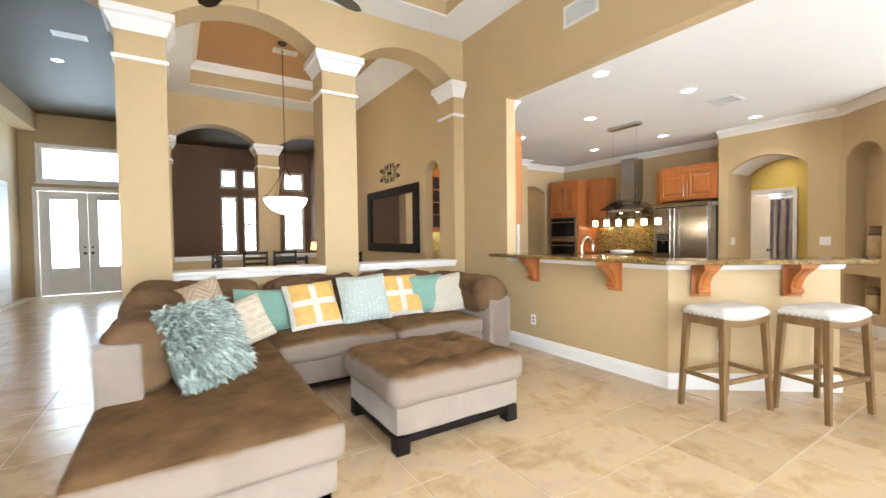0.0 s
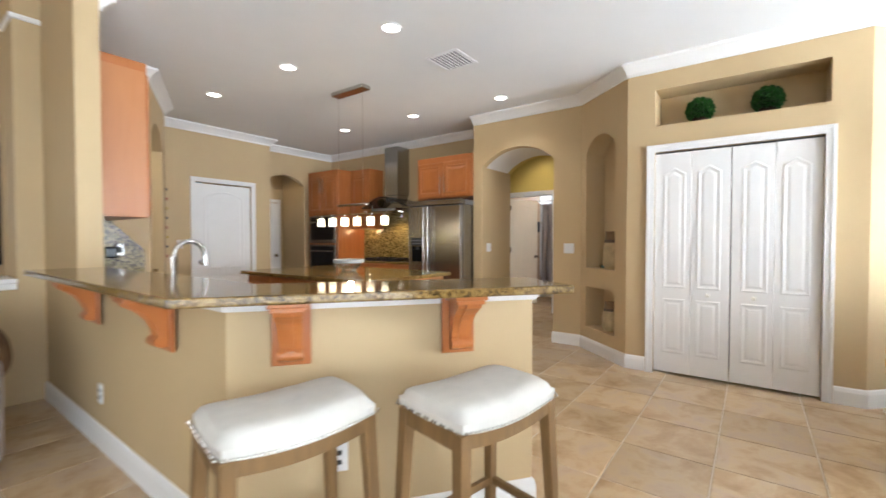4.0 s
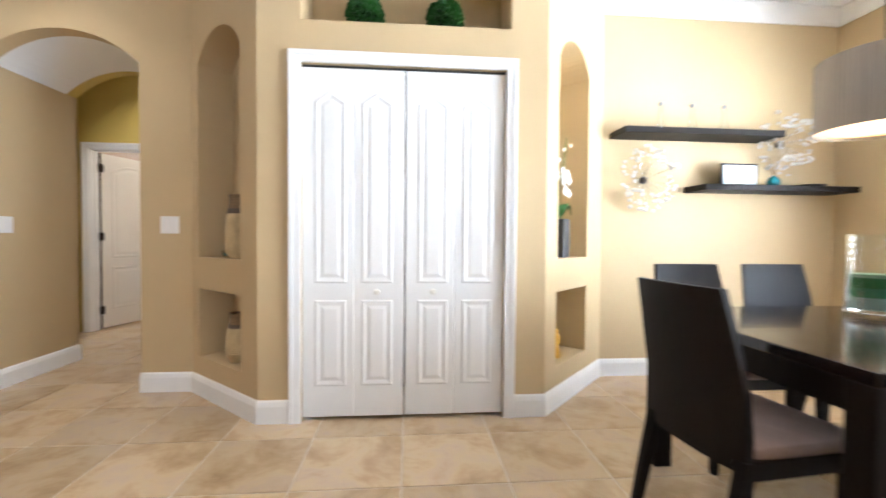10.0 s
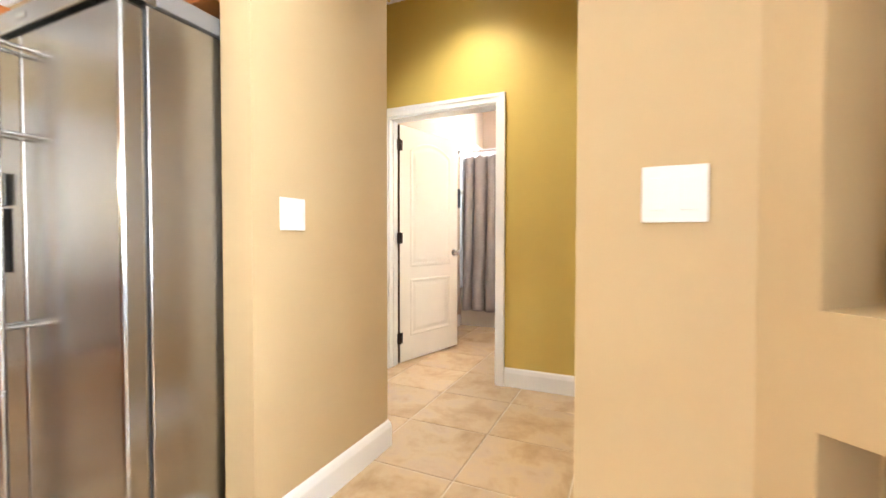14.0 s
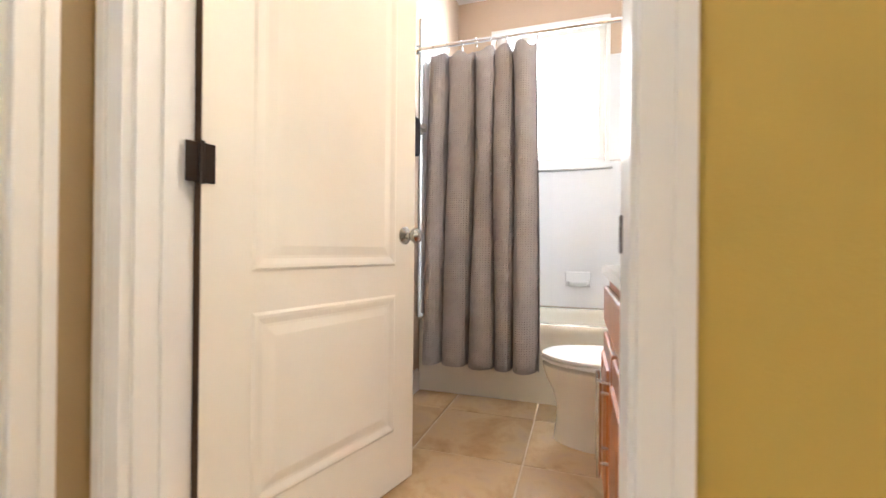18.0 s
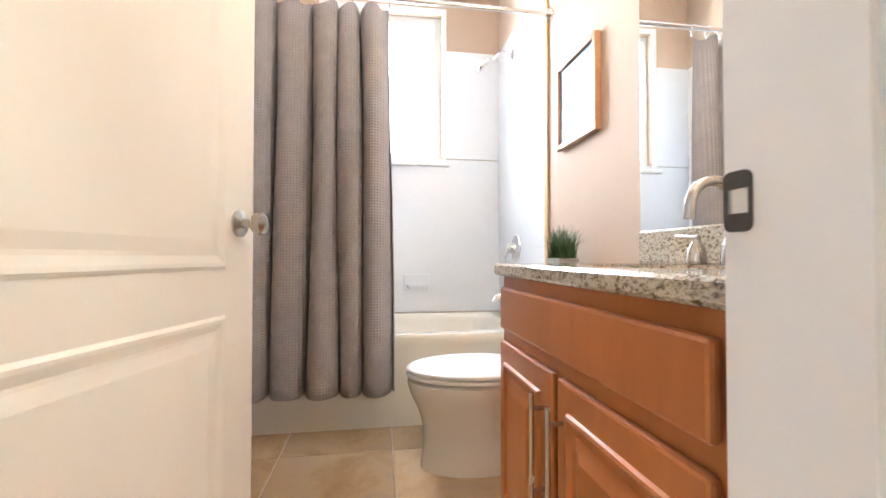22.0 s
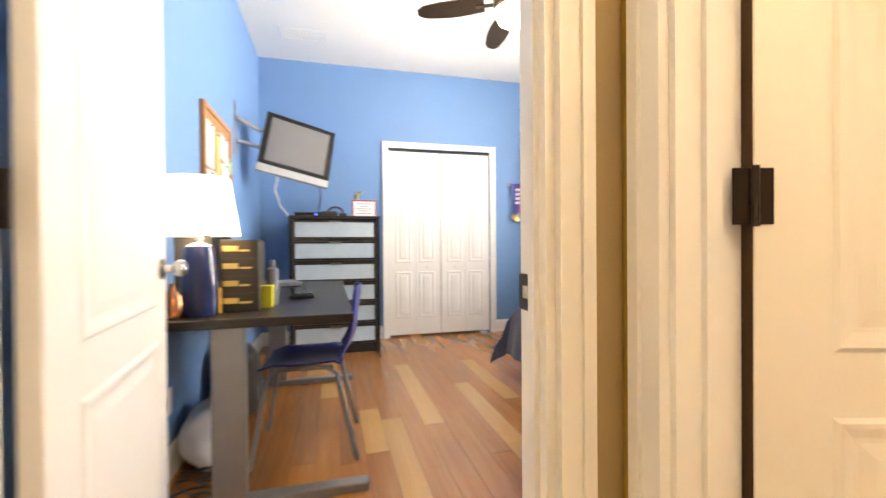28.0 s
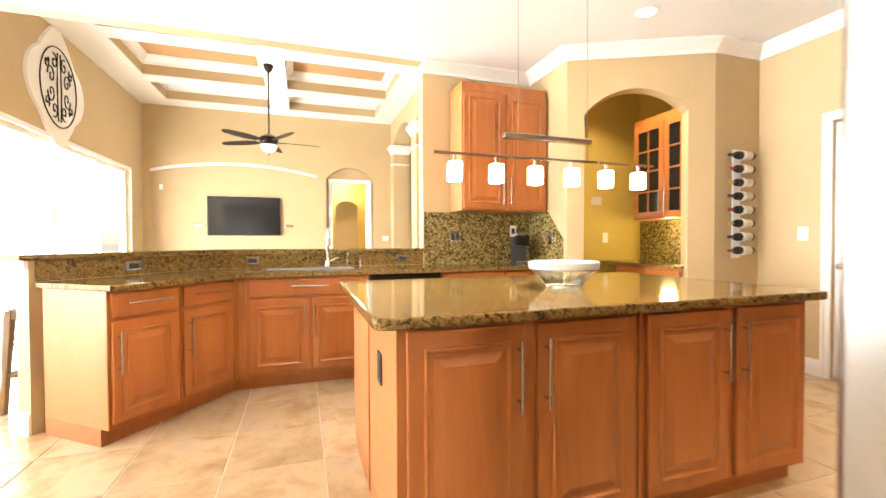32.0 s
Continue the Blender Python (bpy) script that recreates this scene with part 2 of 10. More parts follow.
STEEL.node_tree.nodes["Principled BSDF"].inputs["Anisotropic"].default_value = 0.7
NICKEL = mat("satin_nickel", (0.50, 0.48, 0.45), 0.25, 1.0, vary=0.02, scale=10)
CHROME = mat("chrome", (0.8, 0.8, 0.8), 0.08, 1.0, vary=0)
BRONZE = mat("oil_bronze_metal", (0.035, 0.025, 0.02), 0.4, 0.8, vary=0.1, scale=12)
STRIKE = mat("dark_nickel_plate", (0.085, 0.08, 0.075), 0.35, 0.9, vary=0.1, scale=14)
BLACKIRON = mat("black_iron", (0.02, 0.018, 0.016), 0.5, 0.5, vary=0.15, scale=20)
ESPRESSO = mat("espresso_wood", (0.010, 0.007, 0.006), 0.5, vary=0.2, scale=3, spec=0.10, bump=0.03, bscale=50, stretch=(3, 3, 0.4))
# dark brown that paints in the shade of the door hinge gap
GAPSHADE = mat("hinge_gap_shade", (0.06, 0.03, 0.012), 0.8, vary=0.2, scale=12, stretch=(1, 1, 0.2))
BLACK = mat("black_gloss", (0.01, 0.01, 0.011), 0.12, vary=0)
CHARCOAL = mat("charcoal_plastic", (0.03, 0.03, 0.032), 0.45, vary=0.08, scale=10)
GLASS = mat("clear_glass", (0.95, 0.98, 0.97), 0.02, vary=0, trans=1.0)
MIRROR = mat("silver_mirror", (0.88, 0.89, 0.88), 0.01, 1.0, vary=0)
MICROFIBRE = mat("brown_microfibre", (0.15, 0.090, 0.047), 0.9, vary=0.24, scale=5, bump=0.25, bscale=120, spec=0.15)
FIBRELIGHT = mat("greige_microfibre", (0.245, 0.195, 0.158), 0.85, vary=0.08, scale=5, bump=0.2, bscale=150, sheen=0.4)
SHEENFIBRE = mat("painted_sheen_microfibre", (0.165, 0.094, 0.043), 0.9, vary=0.26, scale=5, bump=0.25, bscale=120, spec=0.15)
IVORY = mat("ivory_linen", (0.62, 0.595, 0.54), 0.85, vary=0.05, scale=9, bump=0.35, bscale=300)
TEAL = mat("seafoam_cotton", (0.20, 0.345, 0.285), 0.85, vary=0.06, scale=8, bump=0.3, bscale=240)
SPA = mat("pale_spa_weave", (0.52, 0.56, 0.53), 0.9, vary=0.16, scale=26, bump=0.6, bscale=90)
SAND = mat("sand_weave", (0.46, 0.37, 0.26), 0.9, vary=0.12, scale=22, bump=0.5, bscale=90)
GOLD = mat("gold_print_cotton", (0.62, 0.37, 0.11), 0.4, vary=0.12, scale=14, bump=0.2, bscale=150)
SHAG = mat("sage_shag", (0.16, 0.19, 0.17), 0.95, vary=0.25, scale=14, bump=0.2, bscale=60)
SHAGPETAL = mat("sage_felt_petal", (0.36, 0.42, 0.38), 0.95, vary=0.3, scale=30)
petal_geo, petal_hsv = SHAGPETAL.node_tree.nodes.new("ShaderNodeNewGeometry"), SHAGPETAL.node_tree.nodes.new("ShaderNodeHueSaturation")
petal_map = SHAGPETAL.node_tree.nodes.new("ShaderNodeMapRange")
petal_map.inputs[3].default_value, petal_map.inputs[4].default_value = 0.55, 1.5
petal_bsdf = SHAGPETAL.node_tree.nodes["Principled BSDF"]
petal_src = petal_bsdf.inputs["Base Color"].links[0].from_socket
SHAGPETAL.node_tree.links.new(petal_geo.outputs["Random Per Island"], petal_map.inputs[0])
SHAGPETAL.node_tree.links.new(petal_map.outputs[0], petal_hsv.inputs["Value"])
SHAGPETAL.node_tree.links.new(petal_src, petal_hsv.inputs["Color"])
SHAGPETAL.node_tree.links.new(petal_hsv.outputs[0], petal_bsdf.inputs["Base Color"])
OAKGREY = mat("weathered_oak", (0.175, 0.098, 0.034), 0.55, vary=0.18, scale=6, bump=0.15, bscale=70, stretch=(4, 4, 0.5))
LAMPGLASS = mat("lit_frosted_glass", (1.0, 0.80, 0.50), 0.4, vary=0, emit=9)
BOWLGLASS = mat("lit_alabaster_glass", (1.0, 0.90, 0.72), 0.4, vary=0, emit=5)
CANLIT = mat("lit_lamp_lens", (1.0, 0.92, 0.78), 0.4, vary=0, emit=14)
LEAF = mat("green_leaf", (0.022, 0.10, 0.012), 0.5, vary=0.3, scale=20)
GRASSLEAF = mat("grass_blade", (0.05, 0.11, 0.02), 0.5, vary=0.3, scale=20)
PORCELAIN = mat("glossy_porcelain", (0.80, 0.77, 0.70), 0.12, vary=0.01, scale=3, coat=0.4)
SURROUND = mat("white_bath_surround", (0.78, 0.79, 0.80), 0.18, vary=0.01, scale=3)
PLASTIC = mat("white_plastic", (0.80, 0.80, 0.79), 0.35, vary=0.01, scale=10)
CURTAIN = mat("grey_waffle_fabric", (0.40, 0.375, 0.385), 0.85, vary=0.06, scale=10, bump=0.8, bscale=110)
NAVY = mat("slate_blue_bedding", (0.040, 0.050, 0.098), 0.85, vary=0.15, scale=4, bump=0.4, bscale=60, sheen=0.2)
PILLOWDARK = mat("charcoal_pillow_fabric", (0.05, 0.05, 0.065), 0.85, vary=0.12, scale=8, bump=0.4, bscale=70)
PILLOWBLUE = mat("sky_blue_pillow_fabric", (0.18, 0.42, 0.60), 0.85, vary=0.06, scale=8, bump=0.3, bscale=100)
PILLOWGREY = mat("pale_grey_pillow_fabric", (0.50, 0.52, 0.56), 0.85, vary=0.06, scale=8, bump=0.3, bscale=100)
COBALT = mat("cobalt_plastic", (0.012, 0.02, 0.20), 0.35, vary=0.05, scale=8)
FROST = mat("frosted_drawer_glass", (0.42, 0.50, 0.55), 0.35, vary=0.06, scale=5)
BROWNBLACK = mat("brown_black_laminate", (0.018, 0.014, 0.012), 0.35, vary=0.15, scale=6, stretch=(1, 6, 6))
GREYMETAL = mat("grey_painted_metal", (0.25, 0.25, 0.26), 0.4, 0.6, vary=0.05, scale=8)
SHADEFAB = mat("silver_grey_shade_fabric", (0.26, 0.215, 0.17), 0.6, vary=0.22, scale=4, bump=0.2, bscale=60, stretch=(30, 30, 0.6))
MAUVE = mat("mauve_grey_seat_fabric", (0.22, 0.15, 0.12), 0.9, vary=0.08, scale=10, bump=0.3, bscale=160)
BLIND = mat("white_blind", (0.82, 0.82, 0.82), 0.5, vary=0.01, scale=5)
CERAMIC = mat("sand_ceramic", (0.50, 0.38, 0.20), 0.5, vary=0.16, scale=12, bump=0.2, bscale=40)
CERAMICDARK = mat("umber_ceramic", (0.10, 0.07, 0.045), 0.5, vary=0.2, scale=15)


def sheen_sides(m, color):
    """Paints the light caught by the nap into the colour: upright sides go paler."""
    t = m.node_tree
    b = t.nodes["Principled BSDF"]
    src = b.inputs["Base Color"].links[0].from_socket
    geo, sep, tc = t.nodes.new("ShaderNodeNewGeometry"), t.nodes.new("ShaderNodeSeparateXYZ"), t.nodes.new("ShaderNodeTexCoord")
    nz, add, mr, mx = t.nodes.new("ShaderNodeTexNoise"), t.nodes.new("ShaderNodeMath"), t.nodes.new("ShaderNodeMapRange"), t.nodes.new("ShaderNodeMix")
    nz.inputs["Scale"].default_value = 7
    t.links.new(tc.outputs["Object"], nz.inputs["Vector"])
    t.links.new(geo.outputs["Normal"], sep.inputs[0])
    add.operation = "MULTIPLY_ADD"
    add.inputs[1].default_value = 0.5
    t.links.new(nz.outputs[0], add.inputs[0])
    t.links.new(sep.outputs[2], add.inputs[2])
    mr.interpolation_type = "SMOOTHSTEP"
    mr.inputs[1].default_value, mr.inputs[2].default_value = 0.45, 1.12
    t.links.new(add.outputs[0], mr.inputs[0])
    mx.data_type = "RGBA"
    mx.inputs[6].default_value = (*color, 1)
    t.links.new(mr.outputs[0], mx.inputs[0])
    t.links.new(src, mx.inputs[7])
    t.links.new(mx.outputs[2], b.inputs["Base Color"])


# greige put on the upright cushion faces as painted sheen
sheen_sides(SHEENFIBRE, (0.245, 0.195, 0.158))


def ribs(m, period, zig, deep, tint):
    """Woven ribs across a pillow: straight rows, or chevrons when zig is the half width of a zigzag."""
    t = m.node_tree
    b = t.nodes["Principled BSDF"]
    src = b.inputs["Base Color"].links[0].from_socket
    tc, sep = t.nodes.new("ShaderNodeTexCoord"), t.nodes.new("ShaderNodeSeparateXYZ")
    t.links.new(tc.outputs["Object"], sep.inputs[0])
    high = sep.outputs[2]
    if zig:
        pp, ad = t.nodes.new("ShaderNodeMath"), t.nodes.new("ShaderNodeMath")
        pp.operation, ad.operation = "PINGPONG", "ADD"
        pp.inputs[1].default_value = zig
        t.links.new(sep.outputs[0], pp.inputs[0])
        t.links.new(pp.outputs[0], ad.inputs[0])
        t.links.new(high, ad.inputs[1])
        high = ad.outputs[0]
    row, mr, mx, bp = t.nodes.new("ShaderNodeMath"), t.nodes.new("ShaderNodeMapRange"), t.nodes.new("ShaderNodeMix"), t.nodes.new("ShaderNodeBump")
    row.operation = "PINGPONG"
    row.inputs[1].default_value = period / 2
    t.links.new(high, row.inputs[0])
    mr.inputs[2].default_value = period / 4
    t.links.new(row.outputs[0], mr.inputs[0])
    mx.data_type = "RGBA"
    mx.inputs[6].default_value = (*tint, 1)
    t.links.new(mr.outputs[0], mx.inputs[0])
    t.links.new(src, mx.inputs[7])
    t.links.new(mx.outputs[2], b.inputs["Base Color"])
    bp.inputs["Strength"].default_value, bp.inputs["Distance"].default_value = 0.8, deep
    t.links.new(mr.outputs[0], bp.inputs["Height"])
    t.links.new(bp.outputs[0], b.inputs["Normal"])


def dotted(m, tint):
    """Rows of small raised ovals in the weave."""
    t = m.node_tree
    b = t.nodes["Principled BSDF"]
    src = b.inputs["Base Color"].links[0].from_socket
    tc, mp, vo = t.nodes.new("ShaderNodeTexCoord"), t.nodes.new("ShaderNodeMapping"), t.nodes.new("ShaderNodeTexVoronoi")
    mr, mx, bp = t.nodes.new("ShaderNodeMapRange"), t.nodes.new("ShaderNodeMix"), t.nodes.new("ShaderNodeBump")
    mp.inputs["Scale"].default_value = (24, 2, 40)
    vo.inputs["Scale"].default_value, vo.inputs["Randomness"].default_value = 1.0, 0.25
    t.links.new(tc.outputs["Object"], mp.inputs[0])
    t.links.new(mp.outputs[0], vo.inputs["Vector"])
    mr.inputs[1].default_value, mr.inputs[2].default_value = 0.30, 0.45
    t.links.new(vo.outputs["Distance"], mr.inputs[0])
    mx.data_type = "RGBA"
    mx.inputs[7].default_value = (*tint, 1)
    t.links.new(mr.outputs[0], mx.inputs[0])
    t.links.new(src, mx.inputs[6])
    t.links.new(mx.outputs[2], b.inputs["Base Color"])
    bp.inputs["Strength"].default_value, bp.inputs["Distance"].default_value = 0.7, 0.004
    bp.invert = True
    t.links.new(mr.outputs[0], bp.inputs["Height"])
    t.links.new(bp.outputs[0], b.inputs["Normal"])


CHEVRON = mat("ivory_chevron_weave", (0.62, 0.57, 0.48), 0.9, vary=0.08, scale=22)
ribs(CHEVRON, 0.034, 0.10, 0.006, (0.40, 0.34, 0.26))
SANDCHEVRON = mat("sand_chevron_weave", (0.50, 0.385, 0.27), 0.9, vary=0.12, scale=22)
ribs(SANDCHEVRON, 0.045, 0.11, 0.006, (0.36, 0.26, 0.17))
CORDED = mat("ivory_corded_weave", (0.60, 0.51, 0.38), 0.9, vary=0.16, scale=16)
ribs(CORDED, 0.05, 0, 0.005, (0.68, 0.62, 0.52))
dotted(SPA, (0.41, 0.465, 0.44))
# ---- mesh helpers ----
def waffle(m, scale):
    """Replace the fine relief by a square woven grid."""
    t = m.node_tree
    tc, w1, w2 = t.nodes.new("ShaderNodeTexCoord"), t.nodes.new("ShaderNodeTexWave"), t.nodes.new("ShaderNodeTexWave")
    w1.bands_direction, w2.bands_direction = "Y", "Z"
    mx, bp = t.nodes.new("ShaderNodeMath"), t.nodes.new("ShaderNodeBump")
    mx.operation = "MAXIMUM"
    for k, w in enumerate((w1, w2)):
        w.inputs["Scale"].default_value = scale
        t.links.new(tc.outputs["Object"], w.inputs["Vector"])
        t.links.new(w.outputs["Fac"], mx.inputs[k])
    bp.inputs["Strength"].default_value, bp.inputs["Distance"].default_value = 0.7, 0.006
    t.links.new(mx.outputs[0], bp.inputs["Height"])
    t.links.new(bp.outputs[0], t.nodes["Principled BSDF"].inputs["Normal"])


waffle(CURTAIN, 24)
TABLEGLOSS = mat("polished_black_wood", (0.012, 0.008, 0.007), 0.14, vary=0.15, scale=3, coat=0.25, stretch=(3, 3, 0.4))


def part(name, bm, material, parent=None, label="", smooth=False):
    me = bpy.data.meshes.new(name)
    bmesh.ops.recalc_face_normals(bm, faces=bm.faces)
    bm.to_mesh(me)
    bm.free()
    me.materials.append(material)
    if smooth:
        me.shade_smooth()
        me.set_sharp_from_angle(angle=radians(40))
    ob = new(name, me)
    if parent is not None:
        ob.parent = parent
    if label:
        tagged(ob, label)
    return ob


def thing(name, label, category, at=(0, 0, 0), rz=0, group="", kind=""):
    ob = new(name)
    ob.empty_display_size = 0.1
    ob.matrix_world = pose(*at, 0, 0, rz)
    return tagged(ob, label, category, group, kind)


def box(bm, x0, y0, z0, x1, y1, z1, bevel=0.0, seg=2):
    r = bmesh.ops.create_cube(bm, size=1)
    for v in r["verts"]:
        v.co = Vector((x0 + (v.co.x + 0.5) * (x1 - x0), y0 + (v.co.y + 0.5) * (y1 - y0), z0 + (v.co.z + 0.5) * (z1 - z0)))
    if bevel:
        es = {e for v in r["verts"] for e in v.link_edges}
        bmesh.ops.bevel(bm, geom=list(es), offset=bevel, segments=seg, affect="EDGES", profile=0.5)
    return bm


def boxes(*rows, bevel=0.0, seg=2):
    bm = bmesh.new()
    for r in rows:
        box(bm, *r, bevel=bevel, seg=seg)
    return bm


def prism(bm, pts, z0, z1):
    lo = [bm.verts.new((x, y, z0)) for x, y in pts]
    hi = [bm.verts.new((x, y, z1)) for x, y in pts]
    n = len(pts)
    for i in range(n):
        bm.faces.new((lo[i], lo[(i + 1) % n], hi[(i + 1) % n], hi[i]))
    bm.faces.new(lo[::-1])
    bm.faces.new(hi)
    return bm


def lathe(bm, profile, seg=24, at=(0, 0, 0)):
    """A turned shape: profile of (radius, height) from the bottom up."""
    rings = []
    for r, z in profile:
        if r < 1e-5:
            rings.append([bm.verts.new((at[0], at[1], at[2] + z))])
        else:
            rings.append([bm.verts.new((at[0] + r * math.cos(2 * math.pi * i / seg), at[1] + r * math.sin(2 * math.pi * i / seg), at[2] + z)) for i in range(seg)])
    for a, b in zip(rings, rings[1:]):
        for i in range(seg):
            j = (i + 1) % seg
            if len(a) == 1 and len(b) == 1:
                continue
            if len(a) == 1:
                bm.faces.new((a[0], b[j], b[i]))
            elif len(b) == 1:
                bm.faces.new((a[i], a[j], b[0]))
            else:
                bm.faces.new((a[i], a[j], b[j], b[i]))
    return bm


def tube(bm, pts, r, seg=8, caps=True):
    """A round bar along a line of points; r is one radius or one for each point."""
    pts = [Vector(p) for p in pts]
    rs = r if isinstance(r, (list, tuple)) else [r] * len(pts)
    rings = []
    for i, p in enumerate(pts):
        d = (pts[min(i + 1, len(pts) - 1)] - pts[max(i - 1, 0)]).normalized()
        q = d.to_track_quat("Z", "Y")
        rings.append([bm.verts.new(p + q @ Vector((rs[i] * math.cos(2 * math.pi * k / seg), rs[i] * math.sin(2 * math.pi * k / seg), 0))) for k in range(seg)])
    for a, b in zip(rings, rings[1:]):
        for k in range(seg):
            bm.faces.new((a[k], a[(k + 1) % seg], b[(k + 1) % seg], b[k]))
    if caps:
        bm.faces.new(rings[0][::-1])
        bm.faces.new(rings[-1])
    return bm


def sweep(bm, path, profile, closed=False):
    """A moulding: profile of (outward, up) carried along a level path of (x, y, z); outward is to the right of the path."""
    n = len(path)
    rings = []
    for i in range(n):
        p = Vector(path[i])
        a = Vector(path[i - 1]) if (i or closed) else None
        b = Vector(path[(i + 1) % n]) if (i < n - 1 or closed) else None
        d1 = (p - a).xy.normalized() if a is not None else (b - p).xy.normalized()
        d2 = (b - p).xy.normalized() if b is not None else d1
        n1, n2 = Vector((d1.y, -d1.x)), Vector((d2.y, -d2.x))
        m = (n1 + n2).normalized()
        m = m / max(0.35, m.dot(n1))
        rings.append([bm.verts.new((p.x + m.x * o, p.y + m.y * o, p.z + u)) for o, u in profile])
    k = len(profile)
    for i in range(n if closed else n - 1):
        a, b = rings[i], rings[(i + 1) % n]
        for j in range(k):
            bm.faces.new((a[j], a[(j + 1) % k], b[(j + 1) % k], b[j]))
    if not closed:
        bm.faces.new(rings[0])
        bm.faces.new(rings[-1][::-1])
    return bm


def arch_z(u, u0, u1, spring, rise):
    """Height of a segmental arch over u0..u1."""
    w = (u1 - u0) / 2
    rad = (w * w + rise * rise) / (2 * rise)
    d = u - (u0 + u1) / 2
    return spring + math.sqrt(max(0, rad * rad - d * d)) - (rad - rise)


def wall_mesh(p0, p1, thick, z0, z1, openings=(), n=20):
    """A wall along p0-p1, its thickness to the left of that line, with openings (u0, u1, low, high, rise)."""
    bm = bmesh.new()
    d = Vector(p1) - Vector(p0)
    L = d.length
    d /= L
    nrm = Vector((-d.y, d.x))
    P = Vector(p0)

    def block(u0, u1, za0, za1, zb0, zb1):
        vs = []
        for off in (0, thick):
            for u, z in ((u0, za0), (u1, za1), (u1, zb1), (u0, zb0)):
                q = P + d * u + nrm * off
                vs.append(bm.verts.new((q.x, q.y, z)))
        for f in ((0, 1, 2, 3), (7, 6, 5, 4), (0, 4, 5, 1), (1, 5, 6, 2), (2, 6, 7, 3), (3, 7, 4, 0)):
            bm.faces.new([vs[i] for i in f])

    cuts = sorted({0.0, L, *[u for o in openings for u in o[:2]]})
    for a, b in zip(cuts, cuts[1:]):
        mid = (a + b) / 2
        here = sorted([o for o in openings if o[0] < mid < o[1]], key=lambda o: o[2])
        low = z0
        for u0, u1, lo, hi, rise in here:
            if lo > low + 1e-4:
                block(a, b, low, low, lo, lo)
            low = hi
            if rise:
                ks = [a + (b - a) * i / n for i in range(n + 1)]
                top = hi + rise + 0.002
                for s, e in zip(ks, ks[1:]):
                    block(s, e, arch_z(s, u0, u1, hi, rise), arch_z(e, u0, u1, hi, rise), top, top)
                low = top
        if z1 > low + 1e-4:
            block(a, b, low, low, z1, z1)
    return bm


def structure(name, bm, material, label, category, smooth=False):
    return tagged(part(name, bm, material, smooth=smooth), label, category, kind="structure")


def wall(name, p0, p1, thick, z0, z1, material, openings=(), label="smooth painted plaster wall"):
    return structure(name, wall_mesh(p0, p1, thick, z0, z1, openings), material, label, "wall")


BASE_PROFILE = [(0, 0), (0.016, 0), (0.016, 0.10), (0.010, 0.125), (0.004, 0.135), (0, 0.135)]
CROWN_PROFILE = [(0, 0), (0, -0.115), (0.015, -0.115), (0.02, -0.09), (0.05, -0.055), (0.085, -0.025), (0.095, -0.02), (0.095, 0)]


def baseboard(*paths):
    for path in paths:
        bm = sweep(bmesh.new(), [(x, y, 0.0) for x, y in path], BASE_PROFILE)
        structure("baseboard", bm, TRIM, "white painted wooden baseboard along the wall", "baseboard", smooth=False)


def crown(z, *paths):
    for path in paths:
        bm = sweep(bmesh.new(), [(x, y, z) for x, y in path], CROWN_PROFILE)
        structure("crown_trim", bm, TRIM, "white painted crown moulding under the ceiling", "crown moulding")


def casing(name, p0, p1, side, top, z0=0.0, w=0.06, depth=0.02, material=None):
    """Flat stepped trim round an opening from p0 to p1, standing proud on the given side of it (a unit vector)."""
    ob = thing(name, "white painted door casing round the opening", "trim", kind="structure")
    d = (Vector(p1) - Vector(p0)).normalized()
    s = Vector(side)
    P0, P1 = Vector(p0), Vector(p1)
    M = material or TRIM

    def bar(a, b, za, zb, t):
        bm = bmesh.new()
        q = [a, b, b + s * t, a + s * t]
        prism(bm, [(v.x, v.y) for v in q], za, zb)
        return bm

    for a, b, nm in ((P0 - d * w, P0, "jamb_trim"), (P1, P1 + d * w, "jamb_trim")):
        part(nm, bar(a, b, z0, top, depth), M, ob)
    part("head_trim", bar(P0 - d * w, P1 + d * w, top, top + w, depth), M, ob)
    # raised outer bead
    part("bead", bar(P0 - d * (w + 0.004), P0 - d * (w - 0.02), z0, top + w - 0.02, depth + 0.008), M, ob)
    part("bead", bar(P1 + d * (w - 0.02), P1 + d * (w + 0.004), z0, top + w - 0.02, depth + 0.008), M, ob)
    part("bead", bar(P0 - d * (w + 0.004), P1 + d * (w + 0.004), top + w - 0.02, top + w + 0.004, depth + 0.008), M, ob)
    return ob

# ---- the shell of the house ----
ZK, ZL, ZB = 2.95, 3.98, 2.90
CW0, CW1 = 4.34, 4.71
DX0, DX1, YD = 3.15, 3.29, 3.44

# floors
structure("floor_tile_bed", boxes((-6, -3.8, -0.16, 13.5, 13.4, -0.004)), GROUT, "beige grout bed under the floor tiles", "floor")
# closet block with niches
wall("wall_closet", (6.74, 0.82), (6.74, -0.88), 0.12, 0, ZK, TAN, [(0.245, 1.445, 0, 2.085, 0), (0.245, 1.475, 2.33, 2.67, 0)], "tan plaster wall round a closet with a display niche above")
structure("wall_niche_back", boxes((7.06, -0.70, 2.25, 7.10, 0.62, 2.75), (6.86, -0.659, 2.25, 7.06, -0.655, 2.75), (6.86, 0.575, 2.25, 7.06, 0.579, 2.75), (6.86, -0.70, 2.326, 7.06, 0.62, 2.33), (6.86, -0.70, 2.67, 7.06, 0.62, 2.674)), TAN, "tan plaster lining of the high display niche", "niche")
